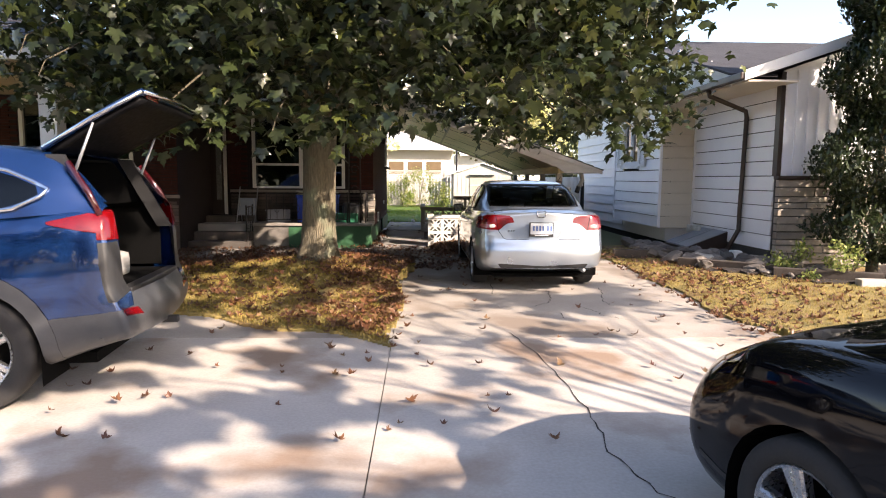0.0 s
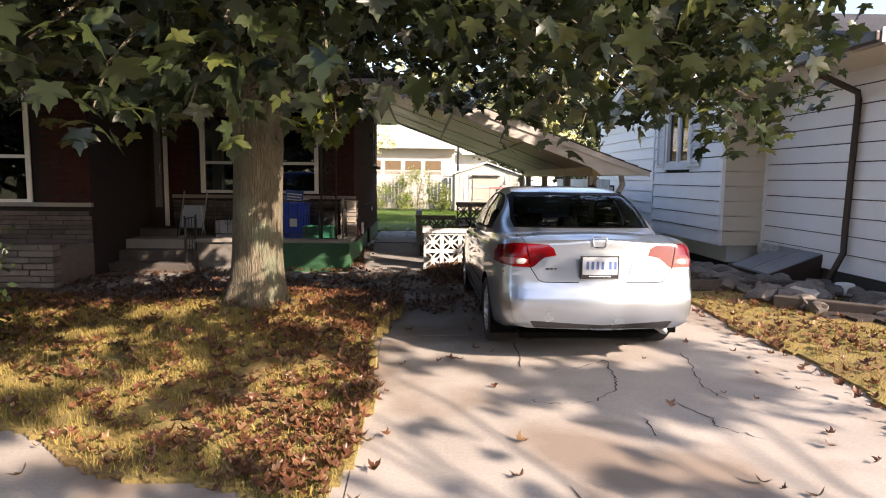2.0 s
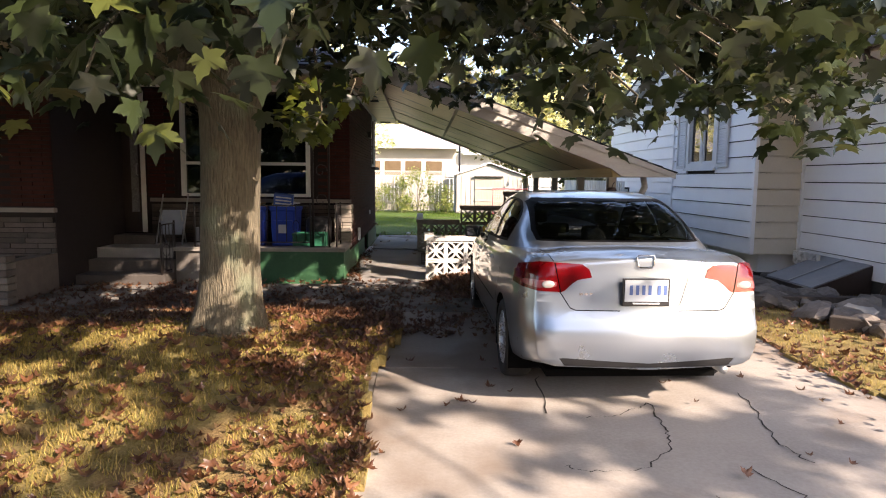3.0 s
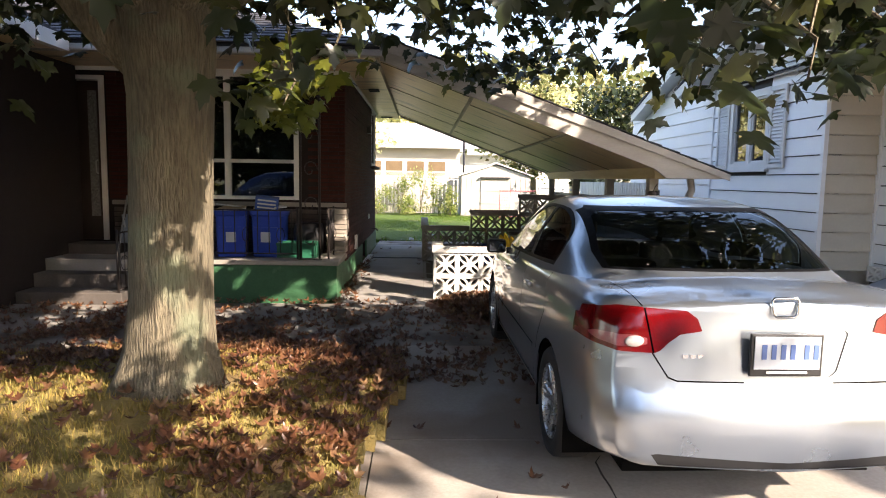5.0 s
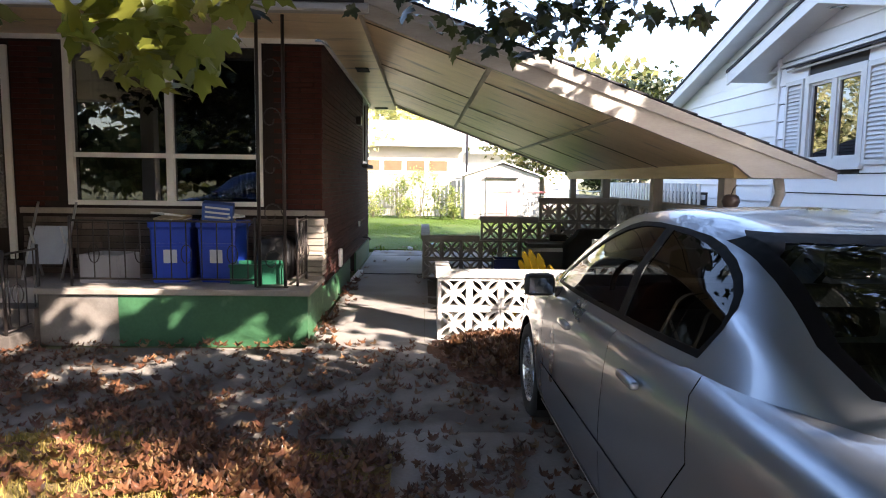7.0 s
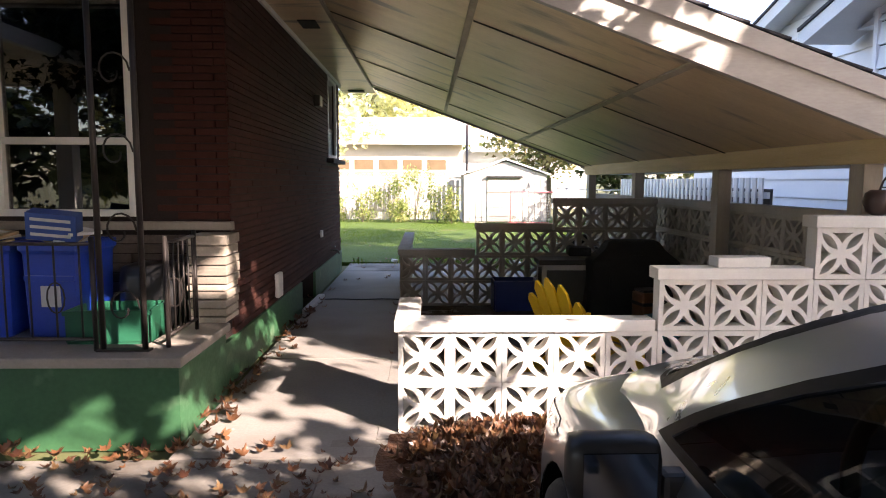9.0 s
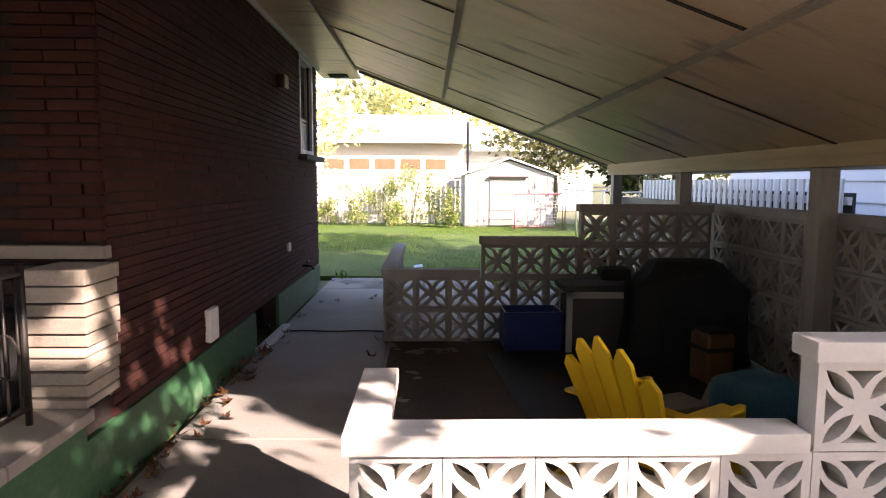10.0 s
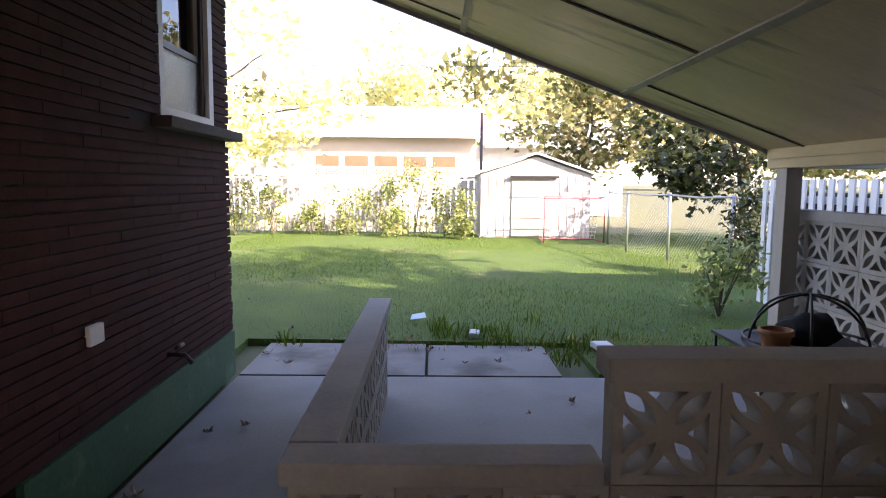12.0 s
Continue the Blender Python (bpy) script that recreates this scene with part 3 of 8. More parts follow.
# hip roof of the main body, continuing down over the carport
RZ = SOF + 0.12
shingle_roof("shingles", [(-5.0, 15.12, RZ), (-0.72, 15.12, RZ), (-3.6, 18.8, RZ + 1.35), (-9.5, 18.8, RZ + 1.35)], house, 16)
part("roof_deck", poly_bm([(-5.0, 15.14, RZ - 0.012), (-0.74, 15.14, RZ - 0.012), (-3.6, 18.8, RZ + 1.335), (-9.5, 18.8, RZ + 1.335)], -0.03), M_ROOF, house)
part("roof_deck", poly_bm([(-0.74, 15.14, RZ - 0.012), (-0.74, 22.5, RZ - 0.012), (-3.6, 18.8, RZ + 1.335)], -0.03), M_ROOF, house)
part("roof_deck", poly_bm([(-0.74, 22.5, RZ - 0.012), (-13.6, 22.5, RZ - 0.012), (-9.5, 18.8, RZ + 1.335), (-3.6, 18.8, RZ + 1.335)], -0.03), M_ROOF, house)
# wing roof reaches towards the street on posts
shingle_roof("shingles", [(-13.6, 10.3, RZ), (-4.45, 10.3, RZ), (-7.6, 14.0, RZ + 1.5), (-10.5, 14.0, RZ + 1.5)], house, 16)
shingle_roof("shingles", [(-4.45, 10.3, RZ), (-4.45, 15.2, RZ), (-7.6, 18.6, RZ + 1.5), (-7.6, 14.0, RZ + 1.5)], house, 16)
part("roof_deck", poly_bm([(-13.6, 10.34, RZ - 0.012), (-4.5, 10.34, RZ - 0.012), (-7.6, 14.0, RZ + 1.485), (-10.5, 14.0, RZ + 1.485)], -0.03), M_ROOF, house)
part("roof_deck", poly_bm([(-4.5, 10.34, RZ - 0.012), (-4.5, 15.2, RZ - 0.012), (-7.6, 18.6, RZ + 1.485), (-7.6, 14.0, RZ + 1.485)], -0.03), M_ROOF, house)
wall_slab("wing_soffit", -13.5, -4.55, 10.4, WY, SOF, SOF + 0.03, M_PLY, house)
wall_slab("wing_soffit", WX, -4.55, WY, 15.22, SOF, SOF + 0.03, M_PLY, house)
wall_slab("wing_fascia", -13.6, -4.42, 10.26, 10.36, SOF - 0.03, RZ + 0.02, M_WHITE, house)
wall_slab("wing_fascia", -4.52, -4.42, 10.36, 15.1, SOF - 0.03, RZ + 0.02, M_WHITE, house)
for px, py in ((-5.45, 10.9), (-12.6, 10.9)):
    wall_slab("wing_post", px - 0.12, px + 0.12, py - 0.12, py + 0.12, -0.1, SOF, M_WHITE, house)

# ---- porch ----
porch = thing("porch", "low porch with green painted wall and tan cap", "porch")
PX1, PY0, PZ = -1.27, 15.18, 0.50
bm = bmesh.new()
box(bm, -3.02, PX1, PY0, PY0 + 0.22, -0.05, PZ - 0.06)
box(bm, PX1 - 0.24, PX1, PY0 + 0.22, HY - 0.32, -0.05, PZ - 0.06)
part("parapet", bm, M_GREEN, porch, "green painted porch wall, flaking")
bm = bmesh.new()
box(bm, -3.77, PX1 + 0.03, PY0 - 0.04, PY0 + 0.28, PZ - 0.058, PZ)
box(bm, PX1 - 0.29, PX1 + 0.03, PY0 + 0.28, HY - 0.3, PZ - 0.058, PZ)
bmesh.ops.bevel(bm, geom=bm.edges[:], offset=0.006, segments=1, affect='EDGES')
part("cap", bm, M_CAPC, porch, "tan concrete cap")
part("porch_floor", box_bm(-5.0, PX1 - 0.24, PY0 + 0.22, HY, 0.2, 0.46), M_PATH, porch)
part("bare_wall", box_bm(-3.75, -3.02, PY0 + 0.004, PY0 + 0.22, -0.05, PZ - 0.06), M_WALK, porch, "stained bare concrete end of the porch wall")
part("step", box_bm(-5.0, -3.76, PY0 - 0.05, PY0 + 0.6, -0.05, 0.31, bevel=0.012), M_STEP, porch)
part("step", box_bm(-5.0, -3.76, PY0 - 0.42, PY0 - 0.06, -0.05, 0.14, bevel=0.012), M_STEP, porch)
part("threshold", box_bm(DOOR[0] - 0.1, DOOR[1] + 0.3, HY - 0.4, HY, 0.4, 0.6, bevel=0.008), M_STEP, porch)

# ---- carport ----
CY0, CY1 = 15.22, 22.38


def ceil_z(x):
    return SOF - 0.363 * (x + 0.78)


carport = thing("carport", "lean-to carport roof with boarded sloping ceiling", "carport")
# boarded ceiling panels with battens over their joints
seams_x = [-0.78, 0.41, 1.62, 2.86]
seams_y = [[CY0, 15.45, 17.65, 19.82, 22.08, CY1], [CY0, 16.15, 18.5, 20.92, CY1], [CY0, 17.28, 19.6, 21.9, CY1]]
for (xa, xb), sy in zip(zip(seams_x, seams_x[1:]), seams_y):
    for ya, yb in zip(sy, sy[1:]):
        g = 0.004
        part("ceiling_panel", poly_bm([(xa + g, ya + g, ceil_z(xa)), (xb - g, ya + g, ceil_z(xb)), (xb - g, yb - g, ceil_z(xb)), (xa + g, yb - g, ceil_z(xa))], 0.012), M_PLY, carport)
for x in seams_x[:3]:
    part("batten", poly_bm([(x - .022, CY0 + .02, ceil_z(x - .022) - .014), (x + .022, CY0 + .02, ceil_z(x + .022) - .014), (x + .022, CY1, ceil_z(x + .022) - .014), (x - .022, CY1, ceil_z(x - .022) - .014)], 0.012), M_BATTEN, carport)
# dark joints, drawn wide to take in the shadow under the battens
M_JOINT = mat("joint and batten shadow", (0.045, 0.033, 0.025), None, 0.9)
for (xa, xb), sy in zip(zip(seams_x, seams_x[1:]), seams_y):
    for y in sy[1:-1]:
        part("joint_strip", poly_bm([(xa + .03, y - .016, ceil_z(xa + .03) - .007), (xb - .03, y - .022, ceil_z(xb - .03) - .007), (xb - .03, y + .014, ceil_z(xb - .03) - .007), (xa + .03, y + .016, ceil_z(xa + .03) - .007)], 0.004), M_JOINT, carport)
# roof structure over the ceiling
EX = 3.66


def top_z(x):
    return ceil_z(x) + 0.30


part("roof_deck", poly_bm([(-0.76, CY0, ceil_z(-0.76) + 0.03), (2.9, CY0, ceil_z(2.9) + 0.03), (2.9, CY1, ceil_z(2.9) + 0.03), (-0.76, CY1, ceil_z(-0.76) + 0.03)], 0.2), M_POST, carport)
shingle_roof("shingles", [(EX + .05, CY0 - .06, top_z(EX + .05) - .03), (EX + .05, CY1 + .06, top_z(EX + .05) - .03), (-0.9, CY1 + .06, top_z(-0.9) - .03), (-0.9, CY0 - .06, top_z(-0.9) - .03)], carport, 20)
part("roof_deck", poly_bm([(-0.9, CY0 - .03, top_z(-.9) - .06), (EX, CY0 - .03, top_z(EX) - .06), (EX, CY1 + .03, top_z(EX) - .06), (-0.9, CY1 + .03, top_z(-.9) - .06)], 0.025), M_POST, carport)
# rake fascia boards, front and back, with a boxed return at the low end
for y, d in ((CY0 - 0.05, 0.045), (CY1 + 0.01, 0.03)):
    part("rake_board", poly_bm([(-0.74, y, ceil_z(-0.74) - .03), (2.72, y, ceil_z(2.72) - .03), (2.88, y, 1.60), (EX - .03, y, 1.60), (EX, y, 1.64), (EX, y, top_z(EX) - .06), (-0.74, y, top_z(-.74) - .06)], d, 'y'), M_GUTTER, carport, "dull white rake board")
part("rake_moulding", poly_bm([(-0.74, CY0 - .075, ceil_z(-.74) + .10), (EX + .02, CY0 - .075, top_z(EX) - .13), (EX + .02, CY0 - .075, top_z(EX) - .05), (-0.74, CY0 - .075, top_z(-.74) - .05)], 0.024, 'y'), M_GUTTER, carport)
part("eave_soffit", box_bm(2.9, EX - .02, CY0, CY1, 1.605, 1.63), M_WHITE, carport)
part("eave_fascia", box_bm(EX - .02, EX + .01, CY0 - .04, CY1, 1.6, top_z(EX) - .06), M_WHITE, carport)
part("beam", box_bm(2.76, 2.90, CY0 + .06, CY1 + .02, 1.595, 1.76, bevel=0.006), M_BEAM, carport, "bare yellow timber beam")
part("beam_plate", box_bm(2.745, 2.758, CY0 + .06, CY1, 1.665, 1.75), M_BEAM, carport)
for y in (15.55, 17.50, 19.85, 22.2):
    part("post", box_bm(2.77, 2.89, y - 0.07, y + 0.07, 0.0, 1.594, bevel=0.005), M_POST, carport, "painted timber post")

# ---- screen walls of pierced blocks ----
BW, BT = 0.305, 0.10


def pierced_block():
    """One square block: frame with four petals and four curved triangles cut through it."""
    bm = bmesh.new()
    s = 0.1505
    loops = [[(-s, -s), (s, -s), (s, s), (-s, s)]]
    for q in range(4):
        a = math.radians(45 + 90 * q)
        c, sn = math.cos(a), math.sin(a)
        lens = []
        n = 5
        for k in range(n + 1):
            t = k / n
            lens.append((0.035 + 0.140 * t, 0.024 * math.sin(math.pi * t) ** 0.85))
        for k in range(n - 1, 0, -1):
            t = k / n
            lens.append((0.035 + 0.140 * t, -0.024 * math.sin(math.pi * t) ** 0.85))
        loops.append([(u * c - v * sn, u * sn + v * c) for u, v in lens])
        b = math.radians(90 * q)
        c, sn = math.cos(b), math.sin(b)
        tri = [(0.060, 0.0), (0.083, 0.016), (0.104, 0.036), (0.122, 0.062), (0.122, -0.062), (0.104, -0.036), (0.083, -0.016)]
        loops.append([(u * c - v * sn, u * sn + v * c) for u, v in tri])
    es, rings = [], []
    for lp in loops:
        vs = [bm.verts.new((x, -BT / 2, z)) for x, z in lp]
        rings.append(vs)
        es += [bm.edges.new((vs[i], vs[(i + 1) % len(vs)])) for i in range(len(vs))]
    bmesh.ops.triangle_fill(bm, use_beauty=True, use_dissolve=False, edges=es)
    front = bm.faces[:]
    back = {}
    for vs in rings:
        for v in vs:
            back[v] = bm.verts.new((v.co.x, BT / 2, v.co.z))
    for f in front:
        bm.faces.new([back[v] for v in reversed(f.verts[:])])
    for vs in rings:
        for i in range(len(vs)):
            a, b = vs[i], vs[(i + 1) % len(vs)]
            bm.faces.new((a, b, back[b], back[a]))
    bmesh.ops.recalc_face_normals(bm, faces=bm.faces[:])
    return bm


ME_W = finish(pierced_block(), "block", M_BLOCK)
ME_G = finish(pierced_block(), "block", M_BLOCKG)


def screen_wall(label, start, along, runs, me, capm, group="", cap=0.07, z0=0.0):
    """A wall of blocks from start along x or y; runs are (blocks, courses). Returns the wall."""
    w = thing("screen_wall", label, "block wall", "pierced block screen walls")
    k = 0
    for n, courses in runs:
        for i in range(n):
            for c in range(courses):
                d = (k + i + 0.5) * BW
                b = new("block", me)
                b.parent = w
                b.location = (start[0] + d, start[1], z0 + (c + .5) * BW) if along == 'x' else (start[0], start[1] + d, z0 + (c + .5) * BW)
                b.rotation_euler = (0, 0, (0 if along == 'x' else math.pi / 2) + random.choice((0, math.pi)))
        a, e, zt = k * BW, (k + n) * BW, z0 + courses * BW
        if along == 'x':
            bx = (start[0] + a - .02, start[0] + e + (-.022 if (n, courses) != runs[-1] and courses < 4 else .01), start[1] - .075, start[1] + .075, zt, zt + cap)
        else:
            bx = (start[0] - .075, start[0] + .075, start[1] + a + .005, start[1] + e, zt, zt + cap)
        part("cap", box_bm(*bx, bevel=0.006), capm, w)
        k += n
    return w


FWY = 15.35
screen_wall("white painted pierced-block screen wall stepping up in three levels", (-0.045, FWY), 'x', [(5, 2), (3, 3), (2, 4)], ME_W, M_CAPW)
screen_wall("short white pierced-block return wall at the path", (0.01, FWY + 0.08), 'y', [(2, 2)], ME_W, M_CAPW)
RWY = 19.25
screen_wall("dull cream pierced-block wall at the back of the carport", (-0.20, RWY), 'x', [(3, 2), (3, 3), (4, 4)], ME_G, M_CAPG)
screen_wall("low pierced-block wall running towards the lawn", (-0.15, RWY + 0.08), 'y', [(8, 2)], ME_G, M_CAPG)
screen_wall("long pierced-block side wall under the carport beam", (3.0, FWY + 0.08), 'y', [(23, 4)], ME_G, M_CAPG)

# ---- neighbour's white house ----
nb = thing("white_house", "white sided bungalow with attached garage", "house")


def siding(parent, name, p0, p1, z0, z1, h, material, normal, holes=()):
    """Lapped boards from p0 to p1 (plan points), one object each, split round holes (s0, s1, z0, z1)."""
    p0, p1, nv = Vector((*p0, 0)), Vector((*p1, 0)), Vector((*normal, 0))
    L = (p1 - p0).length
    d = (p1 - p0) / L
    n = math.ceil((z1 - z0) / h)
    for i in range(n):
        a, b = z0 + i * h, min(z1, z0 + (i + 1) * h)
        spans = [(0, L)]
        for s0, s1, c0, c1 in holes:
            if a < c1 - 1e-4 and b > c0 + 1e-4:
                spans = [q for s, e in spans for q in ((s, min(e, s0)), (max(s, s1), e)) if q[1] - q[0] > 0.01]
        for s, e in spans:
            A, B = p0 + d * s, p0 + d * e
            bm = bmesh.new()
            # gap at each lap lets the dark backing draw a shadow line
            pr = [(0.0, a), (0.030, a), (0.030, a + 0.012), (0.006, b - 0.015), (0.0, b - 0.015)]
            l = [bm.verts.new((*(A + nv * u).xy, z)) for u, z in pr]
            r = [bm.verts.new((*(B + nv * u).xy, z)) for u, z in pr]
            for k in range(5):
                bm.faces.new((l[k], l[(k + 1) % 5], r[(k + 1) % 5], r[k]))
            bm.faces.new(l[::-1])
            bm.faces.new(r)
            bmesh.ops.recalc_face_normals(bm, faces=bm.faces[:])
            part(name, bm, material, parent)


NA, NC, NBY, NFY = 5.80, 5.05, 15.45, 12.1
# garage body and house body
wall_slab("garage_wall", NA + 0.0, 11.6, NFY + 0.02, NBY, 0.1, 3.1, M_LAPSHADE, nb)
wall_slab("main_wall", NC + 0.25, 13, NBY + 0.25, 24.0, 0.1, 3.3, M_SIDING, nb)
NW = (16.85, 17.95, 1.83, 2.95)
opening_wall_x("window_wall", NC + 0.0, 0.25, NBY + 0.01, 18.75, 0.42, 3.4, [NW], M_LAPSHADE, nb)
wall_slab("return_wall", NC + 0.01, NA + 0.3, NBY + 0.01, NBY + 0.25, 0.42, 3.1, M_SIDETAN, nb)
siding(nb, "siding_board", (NA, NFY + .1), (NA, NBY), 0.28, 3.1, 0.255, M_SIDING, (-1, 0))
siding(nb, "siding_board", (NC + .02, NBY), (NA, NBY), 0.42, 3.1, 0.255, M_SIDETAN, (0, -1))
siding(nb, "siding_board", (NC, NBY), (NC, 18.75), 0.42, 3.3, 0.255, M_SIDING, (-1, 0), [(NW[0] - NBY - .05, NW[1] - NBY + .05, NW[2] - .05, NW[3] + .05)])
siding(nb, "siding_board", (NC + .25, 18.75), (NC + .25, 24.0), 0.25, 3.3, 0.255, M_SIDING, (-1, 0))
for x, y, z0, z1 in ((NA - .03, NBY - .03, 0.28, 3.1), (NC - .03, NBY - .02, 0.42, 3.3), (NC - .03, 18.72, 0.42, 3.6)):
    part("corner_trim", box_bm(x - .012, x + .045, y - .03, y + .03, z0, z1), M_SIDING, nb)
# cellar hatch wall below the overhang
# recessed footing coloured void-black for the shaded gap under the bay
wall_slab("footing", NC + .3, NA + .4, NBY + .3, 24, -0.1, 0.42, M_DARK, nb)
wall_slab("footing", NA + .05, 11.5, NFY + .1, NBY, -0.1, 0.28, M_CONC, nb)
# batten front of the garage with stone below
part("front_panel", poly_bm([(NA, NFY - .03, 1.55), (11.6, NFY - .03, 1.55), (11.6, NFY - .03, 3.5), (8.8, NFY - .03, 4.3), (NA, NFY - .03, 3.28)], .05, 'y'), M_SIDING, nb)
for k in range(24):
    x = NA + 0.02 + k * 0.19
    part("batten", box_bm(x, x + .035, NFY - .055, NFY - .03, 1.57, 3.22 + 0.33 * min(x - NA, 8.8 - NA)), M_SIDING, nb)
part("ledge", box_bm(NA - .06, 11.6, NFY - .13, NFY + .02, 1.49, 1.55), M_BROWNMET, nb)
part("corner_board", box_bm(NA - .06, NA + .01, NFY - .06, NFY + .08, 1.55, 3.25), M_BROWNMET, nb)
rr = random.Random(5)
z = 0.0
while z < 1.45:
    h = rr.choice((0.10, 0.13, 0.16))
    x = NA - 0.03
    while x < 8.2:
        w = rr.uniform(0.35, 0.8)
        part("stone", box_bm(x, x + w - .015, NFY - .09 - rr.uniform(0, .03), NFY, z, min(z + h - .015, 1.48), bevel=0.008), M_STONE, nb)
        x += w
    z += h
# garage gable roof
GZ = 3.16
shingle_roof("shingles", [(4.93, 18.4, GZ), (4.93, 11.62, GZ), (8.8, 11.62, GZ + 1.3), (8.8, 18.4, GZ + 1.3)], nb, 14)
part("roof_deck", poly_bm([(4.95, 18.4, GZ - .015), (4.95, 11.64, GZ - .015), (8.8, 11.64, GZ + 1.285), (8.8, 18.4, GZ + 1.285)], -0.03), M_POST, nb)
part("roof_deck", poly_bm([(12.6, 18.4, GZ - .015), (12.6, 11.64, GZ - .015), (8.8, 11.64, GZ + 1.285), (8.8, 18.4, GZ + 1.285)], -0.03), M_ROOF, nb)
part("rake_board", poly_bm([(4.90, 11.60, GZ - .12), (8.8, 11.60, GZ + 1.19), (8.8, 11.60, GZ + 1.37), (4.90, 11.60, GZ + .04)], 0.04, 'y'), M_WHITE, nb, "wide white rake board")
part("eave_soffit", box_bm(4.98, NA, 11.66, NBY, GZ - .13, GZ - .10), M_SIDETAN, nb)
part("rake_soffit", poly_bm([(4.98, 11.66, GZ - .10), (8.8, 11.66, GZ + 1.18), (8.8, NFY, GZ + 1.18), (4.98, NFY, GZ - .10)], 0.02), M_WHITE, nb)
part("gutter", box_bm(4.84, 4.95, 11.62, NBY + .4, GZ - .10, GZ + .01, bevel=0.015), M_BROWNMET, nb, "dark brown gutter")
rod_part("downspout", [(4.92, 12.95, GZ - .1), (4.95, 12.96, GZ - .2), (NA - .10, 13.12, 2.72), (NA - .07, 13.13, 2.6), (NA - .07, 13.2, 0.9), (NA - .07, 13.2, 0.55), (NA - .35, 13.1, 0.12)], 0.045, M_BROWNMET, nb, 6, "dark brown downspout")

# ---- vehicles ----
def carpaint(name, c, metal=0.6, rough=0.28):
    return mat(name, c, tuple(v * 0.93 for v in c), rough, metal, 1.2, 3, 0.15, 0.0, 0.001, coat=1.0, rvar=0.02)


M_SILVER = carpaint("silver car paint", (0.40, 0.45, 0.515), 0.82, 0.28)
M_BLUE = carpaint("blue car paint", (0.005, 0.032, 0.125), 0.6, 0.22)
M_BLACK = mat("black car paint", (0.003, 0.003, 0.004), None, 0.5, s1=1.2, s2=3, bump=0, coat=0.7, spec=0.0, rvar=0.02)
M_CLAD = plain("grey bumper cladding", (0.105, 0.11, 0.12), 0.35, 0.6)
M_RUBBER = mat("tyre rubber", (0.014, 0.014, 0.015), (0.024, 0.022, 0.021), 0.85, s1=8, s2=60, bump=0.2)
M_ALLOY = plain("alloy rim", (0.55, 0.56, 0.58), 0.28, 0.9)
M_BTRIM = plain("black plastic trim", (0.018, 0.018, 0.019), 0.45)
M_GAP = mat("near-black gap and lining", (0.004, 0.004, 0.004), None, 0.95, spec=0.05, bump=0)
M_RED = mat("red lamp lens", (0.15, 0.002, 0.004), (0.09, 0.002, 0.003), 0.12, s1=12, s2=140, bump=0.05, coat=0.5, rvar=0.02)
M_REDD = plain("dark red lens", (0.04, 0.004, 0.006), 0.15, coat=1.0)
M_CLEARL = mat("clear lamp lens", (0.62, 0.60, 0.58), (0.45, 0.42, 0.40), 0.15, 0.2, s1=30, s2=160, bump=0.2, coat=1.0)
M_LAMPSTRIP = mat("pink clear lamp strip", (0.36, 0.09, 0.10), (0.26, 0.05, 0.06), 0.15, s1=30, s2=160, bump=0.1, coat=1.0)
M_CHROME = plain("chrome", (0.75, 0.75, 0.76), 0.1, 1.0)
M_CARGLASS = glass_mat("tinted car glass", (0.80, 0.88, 0.85), 0.0, 0.55, 2.1)
M_CARGLASSD = glass_mat("dark car glass", (0.75, 0.85, 0.82), 0.0, 0.16, 1.5)
M_BORDER = mat("black glass border", (0.006, 0.006, 0.007), None, 0.5, spec=0.08, bump=0)
M_CARGLASS2 = plain("mirror glass", (0.10, 0.11, 0.13), 0.05, 1.0)
M_SEAT = mat("car seat cloth", (0.014, 0.014, 0.014), (0.009, 0.009, 0.009), 0.9, s1=10, s2=120, bump=0.3)
M_CLOTH = mat("pale cloth", (0.30, 0.29, 0.27), (0.2, 0.19, 0.18), 0.9, s1=8, s2=60, bump=0.3)


def graded(pts, width=0.10):
    """A smooth function through a short table of (place, value)."""
    xs, vs = [p[0] for p in pts], [p[1] for p in pts]
    g = np.linspace(xs[0] - 0.5, xs[-1] + 0.5, 1200)
    v = np.interp(g, xs, vs)
    k = np.exp(-0.5 * (np.arange(-120, 121) * (g[1] - g[0]) / width) ** 2)
    v = np.convolve(np.pad(v, 120, mode='edge'), k / k.sum(), 'valid')
    return lambda y: float(np.interp(y, g, v))


def resample(pts, n):
    """A rounded line through section points."""
    P = np.array(pts, float)
    d = np.r_[0, np.cumsum(np.linalg.norm(np.diff(P, axis=0), axis=1))]
    t = np.linspace(0, d[-1], 400)
    q = np.stack([np.interp(t, d, P[:, i]) for i in (0, 1)], 1)
    for _ in range(30):
        q[1:-1] = 0.25 * q[:-2] + 0.5 * q[1:-1] + 0.25 * q[2:]
    d = np.r_[0, np.cumsum(np.linalg.norm(np.diff(q, axis=0), axis=1))]
    t = np.linspace(0, d[-1], n)
    return np.stack([np.interp(t, d, q[:, i]) for i in (0, 1)], 1)


